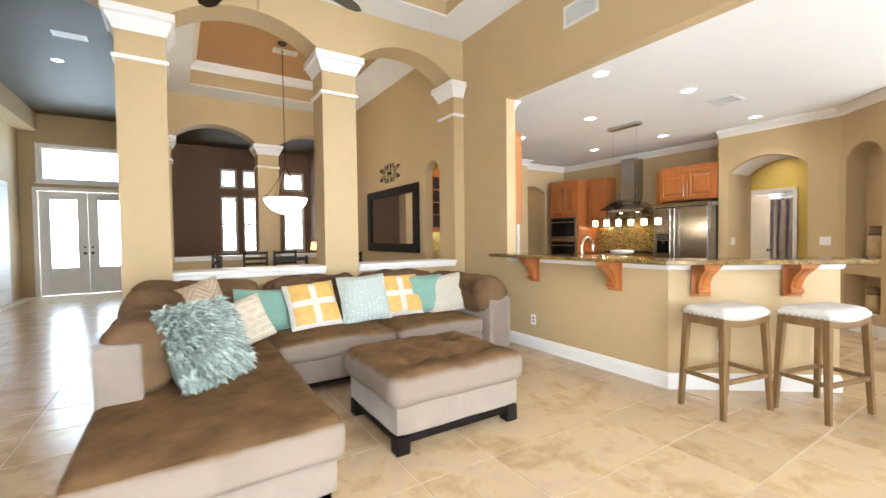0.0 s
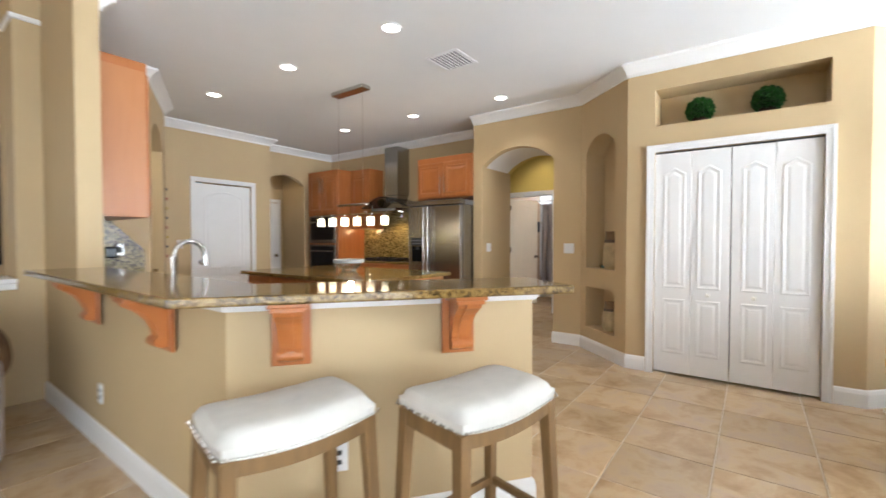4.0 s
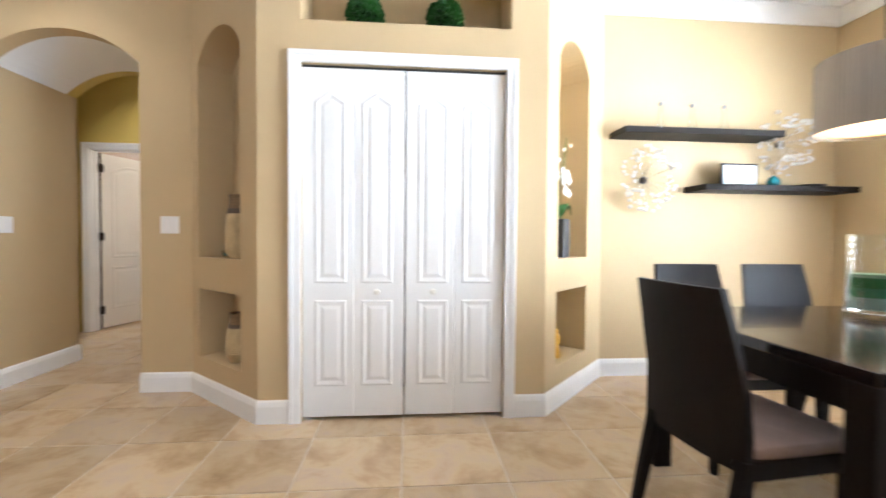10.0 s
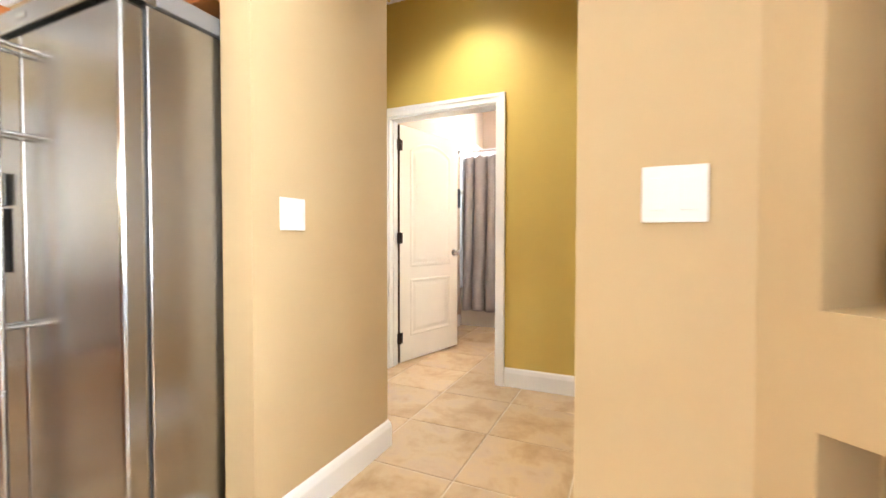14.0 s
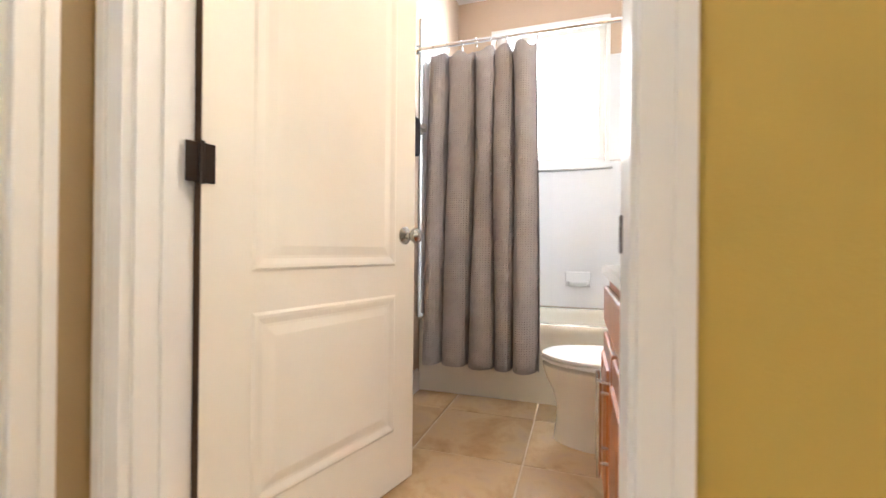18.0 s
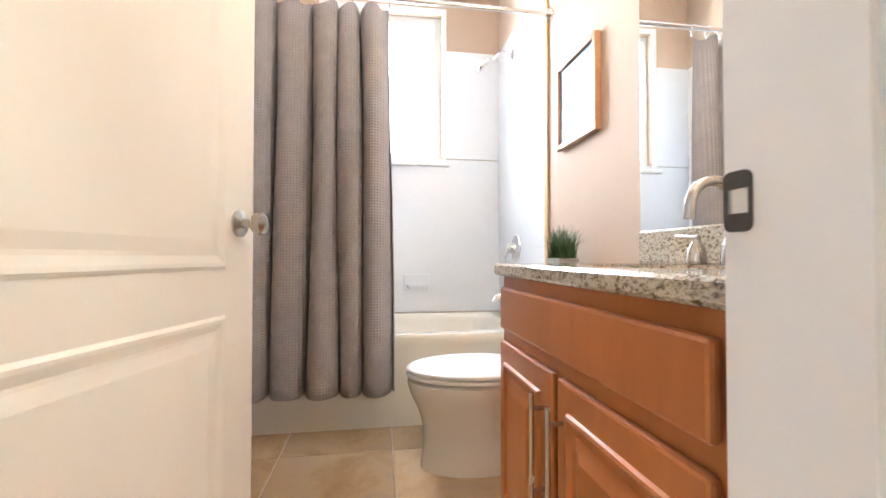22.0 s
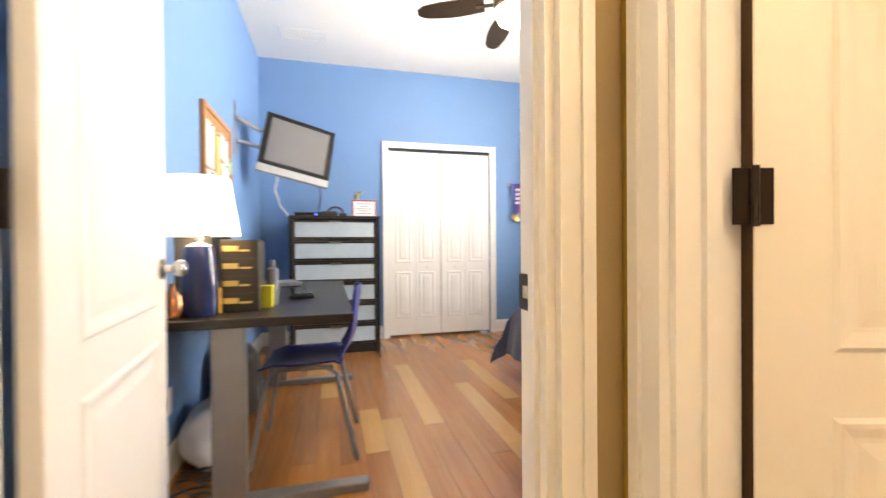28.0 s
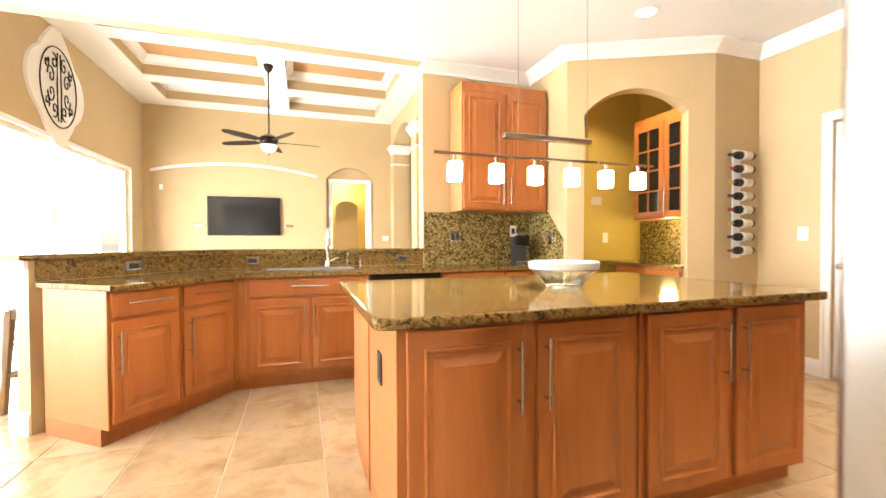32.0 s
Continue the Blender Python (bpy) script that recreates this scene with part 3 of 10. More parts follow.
# dark sheet that paints in the shade behind the closet doors
structure("wall_closet_inside", boxes((7.30, -0.70, 0, 7.34, 0.64, 2.3)), DARKSHADE, "closet back coloured dark for the shade inside", "wall")
NL = [(0.10, 0.655, 0.262, 0.728, 0), (0.10, 0.655, 0.942, 2.24, 0.17)]
wall("wall_niche_left", (7.30, 1.45), (6.74, 0.82), 0.24, 0, ZK, TAN, NL, "tan angled wall with an arched niche over a square one")
NR = [(0.163, 0.685, 0.265, 0.745, 0), (0.163, 0.685, 0.955, 2.24, 0.17)]
wall("wall_niche_right", (6.74, -0.88), (7.45, -1.56), 0.24, 0, ZK, TAN, NR, "tan angled wall with an arched niche over a square one")


def behind(p0, p1, off):
    d = (Vector(p1) - Vector(p0)).normalized()
    n = Vector((-d.y, d.x)) * off
    return (p0[0] + n.x, p0[1] + n.y), (p1[0] + n.x, p1[1] + n.y)


wall("wall_niche_left_back", *behind((7.28, 1.43), (6.76, 0.84), 0.24), 0.03, 0, 2.6, TAN)
wall("wall_niche_right_back", *behind((6.76, -0.90), (7.43, -1.54), 0.24), 0.03, 0, 2.6, TAN)
# breakfast nook
wall("wall_nook_east", (7.45, -1.56), (7.45, -3.55), 0.14, 0, ZK, TAN)
wall("wall_nook_window", (7.59, -3.55), (3.29, -3.55), 0.2, 0, ZK, TAN, [(0.97, 3.55, 0.52, 2.25, 0)])
wall("wall_nook_west", (3.29, -3.75), (3.29, -0.8), 0.14, 0, ZK, TAN)
# living room
wall("wall_slider", (3.29, -0.8), (-2.8, -0.8), 0.2, 0, ZL + 0.5, TAN, [(0.5, 5.35, 0, 2.5, 0)])
wall("wall_television", (-2.72, -1.0), (-2.72, CW0), 0.1, 0, ZL + 0.5, TAN, [(0.33, 3.62, 0, 2.66, 0.2), (3.82, 4.92, 0, 2.58, 0.3)], "tan wall with a shallow arched recess for a television")
wall("wall_television_back", (-2.82, -1.0), (-2.82, CW0), 0.12, 0, ZL + 0.5, TAN, [(3.97, 4.78, 0, 2.52, 0)])
wall("wall_columns", (-2.94, CW0), (DX0, CW0), CW1 - CW0, 0, ZL + 0.5, TAN, [(0.55, 2.25, 0, 3.40, 0.28), (2.64, 4.125, 0.93, 3.40, 0.28), (4.525, 5.93, 0.93, 3.40, 0.28)], "tan wall of square columns carrying arches over a half wall")
wall("wall_divider", (DX0, CW1), (DX0, -0.8), DX1 - DX0, 0, ZL + 0.5, TAN, [(CW1 - YD, CW1 + 0.8, 0, ZK, 0)], "tan wall above the opening to the kitchen")
# kitchen
wall("wall_kitchen_return", (DX1, 4.66), (3.98, 4.66), 0.1, 0, ZK, TAN)
wall("wall_pantry_arch", (3.98, 4.66), (4.55, 5.83), 0.14, 0, ZK, TAN, [(0.157, 1.074, 0, 2.33, 0.22)], "tan angled wall with an arched opening to the pantry")
wall("wall_wine", (4.55, 5.83), (4.55, 6.39), 0.14, 0, ZK, TAN)
wall("wall_kitchen_door", (4.41, 6.39), (6.33, 6.39), 0.12, 0, ZK, TAN, [(0.73, 1.58, 0, 2.12, 0)])
wall("wall_kitchen_step", (6.33, 6.51), (6.33, 6.74), 0.1, 0, ZK, TAN)
wall("wall_kitchen_recess", (6.23, 6.74), (8.0, 6.74), 0.12, 0, ZK, TAN, [(0.22, 1.02, 0, 2.28, 0.17)])
wall("wall_range", (7.9, 6.74), (7.9, 2.95), 0.12, 0, ZK, TAN)
# pantry and back hall seen through the arches
wall("wall_pantry_dining", (3.05, 8.7), (3.05, CW1), 0.14, 0, ZL + 0.6, TAN, [(8.7 - 5.27, 8.7 - 4.82, 0, 2.25, 0.2)])
wall("wall_pantry_back", (3.19, 6.25), (4.41, 6.25), 0.1, 0, ZK, MUSTARD)
wall("wall_back_hall", (6.0, 8.0), (8.1, 8.0), 0.1, 0, ZK, TAN)
wall("wall_back_hall_east", (7.6, 8.0), (7.6, 6.86), 0.1, 0, ZK, TAN)
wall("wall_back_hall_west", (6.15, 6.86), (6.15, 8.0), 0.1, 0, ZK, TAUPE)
# passage under the barrel arch
wall("wall_arch", (7.30, 2.95), (7.30, 1.45), 0.12, 0, ZK, TAN, [(0.14, 1.16, 0, 2.26, 0.21)], "tan wall with an arched opening to the hall")
wall("wall_passage_left", (7.42, 2.81), (8.13, 2.81), 0.14, 0, ZK, TAN)
wall("wall_passage_right", (8.155, 1.79), (7.42, 1.79), 0.12, 0, ZK, TAN)
structure("ceiling_passage", wall_mesh((7.42, 2.81), (7.42, 1.79), 0.62, 2.26, ZK, [(0.0, 1.02, 2.25, 2.26, 0.21)]), WHITE, "white barrel vault over the passage", "ceiling")
wall("wall_passage_end", (8.04, 2.81), (8.04, 1.79), 0.115, 2.255, ZK, MUSTARD, [(0.0, 1.02, 2.25, 2.262, 0.215)])
# hall
wall("wall_hall_left", (8.13, 2.95), (8.13, 3.60), 0.12, 0, ZK, TAN)
HD = [(0.197, 1.065, 0, 2.05, 0)]
wall("wall_hall_bedroom", (8.035, 3.60), (9.24, 3.60), 0.06, 0, ZK, TAN, HD)
wall("wall_hall_bath", (9.24, 3.60), (9.24, 1.70), 0.06, 0, ZK, MUSTARD, [(0.105, 1.035, 0, 2.05, 0)], "mustard yellow hall wall with the bathroom door")
wall("wall_hall_right", (9.24, 1.86), (8.155, 1.86), 0.12, 0, ZK, MUSTARD, [(0.068, 0.848, 0, 2.05, 0)])
# bathroom
wall("wall_bath_hall", (9.30, 3.61), (9.30, 1.93), 0.05, 0, ZB, BATHPAINT, [(0.115, 1.045, 0, 2.05, 0)])
wall("wall_bath_left", (9.30, 3.61), (11.96, 3.61), 0.05, 0, ZB, BATHPAINT)
wall("wall_bath_right", (11.96, 2.045), (9.30, 2.045), 0.12, 0, ZB, BATHPAINT)
wall("wall_bath_window", (11.96, 3.66), (11.96, 1.93), 0.16, 0, ZB, BATHPAINT, [(0.36, 1.19, 1.55, 2.60, 0)])
# bedroom
wall("wall_bedroom_door", (8.035, 3.66), (11.64, 3.66), 0.04, 0, ZB, BLUE, HD)
wall("wall_bedroom_left", (8.03, 3.66), (8.03, 7.47), 0.008, 0, ZB, BLUE)
wall("wall_bedroom_closet", (8.02, 7.47), (11.64, 7.47), 0.12, 0, ZB, BLUE, [(1.30, 2.465, 0, 2.06, 0)])
wall("wall_bedroom_window", (11.64, 7.59), (11.64, 3.66), 0.16, 0, ZB, BLUE, [(1.38, 2.67, 0.74, 2.43, 0)])
# dark sheet, the bedroom closet's inner shade put into its colour
structure("wall_bedroom_closet_inside", boxes((9.2, 8.1, 0, 10.6, 8.14, 2.2)), DARKSHADE, "bedroom closet back coloured dark for the shade inside", "wall")
# dining room, foyer and front room
wall("wall_dining_far", (-0.85, 8.7), (3.19, 8.7), 0.37, 0, ZL + 0.6, TAN, [(0.55, 2.01, 0.93, 3.2, 0.3), (2.41, 3.83, 0.93, 3.2, 0.3)], "tan half wall with arches between dining and front room")
FY = 12.95
wall("wall_foyer_left", (-3.30, CW1), (-3.30, FY), 0.12, 0, 4.7, TAN)
structure("soffit_foyer", boxes((-3.298, 8.0, 3.87, -2.96, FY - 0.002, 4.298)), TAN, "tan dropped beam along the foyer wall", "ceiling")
wall("wall_foyer_left_stub", (-2.94, CW1), (-3.42, CW1), 0.1, 0, 4.7, TAN)
wall("wall_foyer_front", (-3.75, FY), (-0.5, FY), 0.15, 0, 4.7, TAN, [(0.76, 2.56, 0, 2.5, 0), (0.81, 2.56, 2.75, 3.55, 0)])
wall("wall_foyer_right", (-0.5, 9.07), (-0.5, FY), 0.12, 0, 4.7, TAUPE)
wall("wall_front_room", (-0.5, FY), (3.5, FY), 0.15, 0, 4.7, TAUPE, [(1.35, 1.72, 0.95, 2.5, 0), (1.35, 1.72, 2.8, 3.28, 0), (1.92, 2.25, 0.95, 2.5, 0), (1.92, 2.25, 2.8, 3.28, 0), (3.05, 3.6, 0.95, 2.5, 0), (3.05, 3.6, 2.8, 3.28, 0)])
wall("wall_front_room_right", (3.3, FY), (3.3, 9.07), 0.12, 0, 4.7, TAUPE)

# ceilings
structure("ceiling_kitchen", boxes((DX1, -3.75, ZK, 9.3, 8.1, ZK + 0.05)), WHITE, "flat white kitchen and hall ceiling", "ceiling")
structure("ceiling_bath", boxes((9.30, 1.93, ZB, 12.1, 3.66, ZB + 0.04)), WHITE, "flat white bathroom ceiling", "ceiling")
structure("ceiling_bedroom", boxes((7.9, 3.66, ZB, 11.8, 7.6, ZB + 0.04)), WHITE, "flat white bedroom ceiling", "ceiling")
# these two ceilings carry their shade in a near-black base colour
structure("ceiling_foyer", boxes((-3.75, CW1, 4.3, -0.5, FY, 4.35)), DARKSHADE, "foyer ceiling with its shade put into a dark colour", "ceiling")
structure("ceiling_front", boxes((-0.5, 9.07, 3.9, 3.4, FY, 3.95)), DARKSHADE, "front room ceiling with its shade put into a dark colour", "ceiling")


def tray(name, x0, y0, x1, y1, z, cells, deep, label):
    """A ceiling with recessed trays (x0, y0, x1, y1), each with a stepped white moulding."""
    xs, ys = sorted({x0, x1, *[c[0] for c in cells], *[c[2] for c in cells]}), sorted({y0, y1, *[c[1] for c in cells], *[c[3] for c in cells]})
    bm = bmesh.new()
    for a, b in zip(xs, xs[1:]):
        for c, d in zip(ys, ys[1:]):
            if not any(k[0] <= a and b <= k[2] and k[1] <= c and d <= k[3] for k in cells):
                box(bm, a, c, z, b, d, z + 0.02)
    structure(name, bm, WHITE, label, "ceiling")
    sides, tops = bmesh.new(), bmesh.new()
    for a, c, b, d in cells:
        box(sides, a - 0.02, c - 0.02, z + 0.02, a, d + 0.02, z + deep)
        box(sides, b, c - 0.02, z + 0.02, b + 0.02, d + 0.02, z + deep)
        box(sides, a, c - 0.02, z + 0.02, b, c, z + deep)
        box(sides, a, d, z + 0.02, b, d + 0.02, z + deep)
        box(tops, a - 0.02, c - 0.02, z + deep, b + 0.02, d + 0.02, z + deep + 0.02)
        m = sweep(bmesh.new(), [(a, c, z + deep), (a, d, z + deep), (b, d, z + deep), (b, c, z + deep)], [(0, 0), (0, -0.14), (0.02, -0.14), (0.03, -0.1), (0.10, -0.03), (0.11, 0)], closed=True)
        structure("coffer_trim", m, TRIM, "white crown moulding inside a ceiling coffer", "crown moulding")
    structure(name + "_sides", sides, TAN, "tan sides of the ceiling coffers", "ceiling")
    structure(name + "_tops", tops, COFFER, "warm tan tops of the ceiling coffers", "ceiling")


tray("ceiling_living", -2.72, -0.8, DX0, CW0, ZL, [(-2.3, -0.25, -1.35, 1.68), (-1.0, -0.25, 0.35, 1.68), (0.7, -0.25, 2.6, 1.68), (-2.3, 2.05, -1.35, 3.9), (-1.0, 2.05, 0.35, 3.9), (0.7, 2.05, 2.6, 3.9)], 0.32, "white coffered living room ceiling")
tray("ceiling_dining", -0.85, CW1, 3.05, 8.7, 4.0, [(0.0, 5.3, 2.4, 8.1)], 0.4, "white tray ceiling of the dining room")

# half walls, columns and their caps
for name, x0, x1, y0, y1 in (("halfwall_cap_1", -0.30, 1.185, CW0, CW1), ("halfwall_cap_2", 1.585, 2.99, CW0, CW1), ("halfwall_cap_3", -0.30, 1.16, 8.7, 9.07), ("halfwall_cap_4", 1.56, 2.98, 8.7, 9.07)):
    structure(name, boxes((x0 + 0.002, y0 - 0.045, 0.93, x1 - 0.002, y1 + 0.045, 0.97), (x0 + 0.002, y0 - 0.02, 0.885, x1 - 0.002, y0 - 0.001, 0.93), bevel=0.008), TRIM, "white painted cap on the half wall", "trim")
CAPITAL = [(0, 0), (0.012, 0), (0.02, 0.03), (0.055, 0.09), (0.06, 0.12), (0.085, 0.13), (0.085, 0.2), (0, 0.2)]
RING = [(0, 0), (0.018, 0.004), (0.024, 0.02), (0.018, 0.036), (0, 0.04)]
for x0, x1, y0, y1, dz in ((-0.69, -0.30, CW0, CW1, 0), (1.185, 1.585, CW0, CW1, 0), (2.99, DX0, CW0, CW1, 0), (-2.6, -2.39, CW0, CW1, 0), (1.16, 1.56, 8.7, 9.07, -0.2), (2.98, 3.05, 8.7, 9.07, -0.2), (-0.5, -0.30, 8.7, 9.07, -0.2)):
    for nm, prof, z in (("column_capital_trim", CAPITAL, 3.2 + dz), ("column_ring_trim", RING, 2.94 + dz)):
        bm = sweep(bmesh.new(), [(x0, y0, z), (x1, y0, z), (x1, y1, z), (x0, y1, z)], prof, closed=True)
        structure(nm, bm, TRIM, "white moulded band round a square column", "column trim")
# white strip that paints in the bright light on the television recess soffit
bm = bmesh.new()
ks = [-0.67 + 3.29 * i / 24 for i in range(25)]
for a, b in zip(ks, ks[1:]):
    za, zb = arch_z(a, -0.67, 2.62, 2.66, 0.2), arch_z(b, -0.67, 2.62, 2.66, 0.2)
    vs = [bm.verts.new(v) for x in (-2.712, -2.80) for v in ((x, a, za - 0.05), (x, b, zb - 0.05), (x, b, zb), (x, a, za))]
    for f in ((0, 1, 2, 3), (7, 6, 5, 4), (0, 4, 5, 1), (2, 6, 7, 3)):
        bm.faces.new([vs[i] for i in f])
structure("television_arch_lit_strip", bm, TRIM, "white arched strip painting in the lit soffit of the recess", "trim")

# mouldings
crown(ZK, [(7.30, 2.95), (7.30, 1.45), (6.74, 0.82), (6.74, -0.88), (7.45, -1.56), (7.45, -3.55), (3.29, -3.55)])
crown(ZK, [(3.29, YD), (3.29, 4.66), (3.98, 4.66), (4.55, 5.83), (4.55, 6.39), (6.33, 6.39), (6.33, 6.74), (7.9, 6.74), (7.9, 2.95)])
baseboard([(7.30, 1.79), (7.30, 1.45), (6.74, 0.82), (6.74, 0.647)], [(6.74, -0.695), (6.74, -0.88), (7.45, -1.56), (7.45, -3.55), (3.29, -3.55)])
baseboard([(7.30, 2.95), (7.30, 2.81), (8.13, 2.81), (8.13, 3.60), (8.165, 3.60)], [(9.24, 2.51), (9.24, 1.885)], [(8.32, 1.86), (8.155, 1.86), (8.155, 1.79), (7.30, 1.79)])
baseboard([(4.55, 5.83), (4.55, 6.39), (5.07, 6.39)], [(6.06, 6.39), (6.33, 6.39), (6.33, 6.74), (6.45, 6.74)])
baseboard([(8.03, 3.70), (8.03, 7.47), (9.24, 7.47)], [(10.555, 7.47), (11.64, 7.47), (11.64, 3.70), (9.18, 3.70)])
baseboard([(DX0, CW0), (DX0, YD)], [(-2.72, CW0), (-2.6, CW0)])
baseboard([(-3.30, 4.81), (-3.30, 10.9)], [(-1.1, FY), (-0.5, FY), (-0.5, 9.07)])
baseboard([(9.35, 2.53), (9.35, 2.58)], [(9.37, 3.61), (11.1, 3.61)][::1])

# outside
structure("ground", boxes((-400, -400, -0.4, 400, 400, -0.2)), mat("pale_paving_ground", (0.35, 0.36, 0.30), 0.9, vary=0.2, scale=0.3), "pale ground outside the house", "ground")
roof = structure("roof", boxes((-6.2, -4.0, 4.9, 13.7, 13.6, 5.0)), DARKSHADE, "plain closed roof over the house", "roof")

# ---- shared shapes ----
def inset_poly(pts, d):
    """The outline moved inwards by d (counter-clockwise outline)."""
    out, n = [], len(pts)
    for i in range(n):
        a, b, c = Vector(pts[i - 1]), Vector(pts[i]), Vector(pts[(i + 1) % n])
        d1, d2 = (b - a).normalized(), (c - b).normalized()
        n1, n2 = Vector((-d1.y, d1.x)), Vector((-d2.y, d2.x))
        m = n1 + n2
        m = m.normalized() if m.length > 1e-6 else n1
        out.append(b + m * (d / max(0.4, m.dot(n1))))
    return out


def outline(x0, z0, x1, z1, top="flat", rise=0.05):
    """A panel's outline in (x, z): flat, arched or peaked at its head."""
    if top == "flat":
        return [(x0, z0), (x1, z0), (x1, z1), (x0, z1)]
    if top == "arch":
        ks = [x1 + (x0 - x1) * i / 12 for i in range(13)]
        return [(x0, z0), (x1, z0)] + [(k, arch_z(k, x0, x1, z1 - rise, rise)) for k in ks]
    w = x1 - x0
    return [(x0, z0), (x1, z0), (x1, z1 - rise), (x0 + w / 2, z1), (x0, z1 - rise)]


def panel_mould(bm, pts, y, side, steps):
    """Concentric moulding steps (inset, height) on a face at y, standing out towards side (-1 or 1)."""
    rings = []
    for d, h in steps:
        rings.append([bm.verts.new((p[0], y + side * h, p[1])) for p in inset_poly(pts, d)])
    for a, b in zip(rings, rings[1:]):
        for i in range(len(a)):
            j = (i + 1) % len(a)
            bm.faces.new((a[i], a[j], b[j], b[i]))
    bm.faces.new(rings[-1])


MOULD = [(0, 0.0005), (0.008, 0.005), (0.016, 0.0045), (0.032, 0.0008), (0.040, 0.0008), (0.066, 0.0045)]
CABMOULD = [(0, 0.0005), (0.003, 0.008), (0.009, 0.0095), (0.018, 0.001), (0.032, 0.0008), (0.040, 0.004), (0.066, 0.012)]
BOLD = [(0, 0.0005), (0.006, 0.0045), (0.012, 0.005), (0.030, 0.001), (0.036, 0.001), (0.054, 0.005)]


def knob(parent, x, z, y, side, material, size=1.0, name="door_knob", label="round satin nickel knob"):
    bm = bmesh.new()
    prof = [(0.0, 0.0), (0.032, 0.0), (0.033, 0.006), (0.012, 0.012), (0.011, 0.032), (0.022, 0.04), (0.028, 0.052), (0.026, 0.064), (0.014, 0.072), (0.0, 0.073)]
    lathe(bm, [(r * size, h * size) for r, h in prof], 20)
    bmesh.ops.transform(bm, matrix=pose(x, y, z, -90 * side, 0, 0), verts=bm.verts)
    return part(name, bm, material, parent, label, smooth=True)


def door(name, label, w, h, panels, at, rz, material, t=0.035, knob_x=None, knob_m=None, kz=0.93, hinges=None, sides=(-1, 1)):
    """A door leaf hinged at its origin, along +x, with moulded panels on both faces."""
    ob = thing(name, label, "door", at, rz)
    leaf = part("leaf", boxes((0, -t / 2, 0.012, w, t / 2, h), bevel=0.003), material, ob)
    for p in panels:
        for s in sides:
            bm = bmesh.new()
            panel_mould(bm, outline(*p), s * t / 2, s, MOULD)
            part("panel", bm, material, leaf)
    if knob_x is not None:
        for s in sides:
            knob(ob, knob_x, kz, s * t / 2, s, knob_m or NICKEL)
    # a thin dark strip over the leaf's end paints in the gap's shade
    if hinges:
        part("hinge_shade_strip", boxes((-0.003, -t / 2 + 0.001, 0.012, -0.0005, t / 2 - 0.001, h)), GAPSHADE, leaf, "dark strip standing for the shade in the hinge gap")
    for hz in hinges or ():
        bm = boxes((-0.004, -t / 2 - 0.004, hz - 0.045, 0.03, -t / 2 - 0.001, hz + 0.045), (-0.036, -t / 2 - 0.004, hz - 0.045, -0.006, -t / 2 - 0.001, hz + 0.045), bevel=0.0015)
        tube(bm, [(-0.003, -t / 2 - 0.008, hz - 0.048), (-0.003, -t / 2 - 0.008, hz + 0.048)], 0.006, 10)
        part("hinge", bm, BRONZE, ob, "dark bronze butt hinge")
    return ob


TWO_PANEL = lambda w, h: [(0.125, 0.22, w - 0.115, 0.715, "flat", 0), (0.125, 0.82, w - 0.115, h - 0.10, "arch", 0.09)]


def bifold(name, label, y_or_x, at, rz, w, h):
    """Two pairs of narrow leaves, each with a tall peaked and a short panel."""
    ob = thing(name, label, "door", at, rz)
    lw = w / 4
    for i in range(4):
        x0 = i * lw + (0.0045 if i == 2 else 0.001)
        leaf = part("leaf", boxes((x0, -0.016, 0.022, i * lw + lw - (0.0045 if i == 1 else 0.001), 0.016, h), bevel=0.003), DOORWHITE, ob)
        pa, pb_ = (0.072, 0.044) if i % 2 == 0 else (0.044, 0.072)
        for p in ((x0 + pa, 0.205, x0 + lw - pb_, 0.715, "flat", 0), (x0 + pa, 0.815, x0 + lw - pb_, h - 0.135, "peak", 0.06)):
            bm = bmesh.new()
            panel_mould(bm, outline(*p), -0.016, -1, BOLD)
            part("panel", bm, DOORWHITE, leaf)
        if i in (1, 2):
            bm = lathe(bmesh.new(), [(0, 0), (0.008, 0), (0.008, 0.012), (0.018, 0.02), (0.017, 0.03), (0, 0.034)], 16)
            bmesh.ops.transform(bm, matrix=pose(x0 + (lw * 0.45 if i == 1 else lw * 0.55), -0.016, 0.765, 90, 0, 0), verts=bm.verts)
            part("knob", bm, PORCELAIN, leaf, "small white porcelain knob", smooth=True)
    part("track", boxes((0, -0.01, h + 0.002, w, 0.02, h + 0.014)), CHARCOAL, ob, "dark sliding track")
    return ob


def plate(name, label, cat, at, rz, w, h, inserts=(), material=None, slots=()):
    """A wall plate facing local -y with rocker inserts (x0, z0, x1, z1) and dark slots."""
    ob = thing(name, label, cat, at, rz)
    body = part("cover", boxes((-w / 2, -0.007, -h / 2, w / 2, 0, h / 2), bevel=0.003), material or PLASTIC, ob)
    for i in inserts:
        part("rocker", boxes((i[0], -0.011, i[1], i[2], -0.006, i[3]), bevel=0.0015), PLASTIC, body)
    for i in slots:
        part("slot", boxes((i[0], -0.0085, i[1], i[2], -0.006, i[3])), CHARCOAL, body)
    return ob


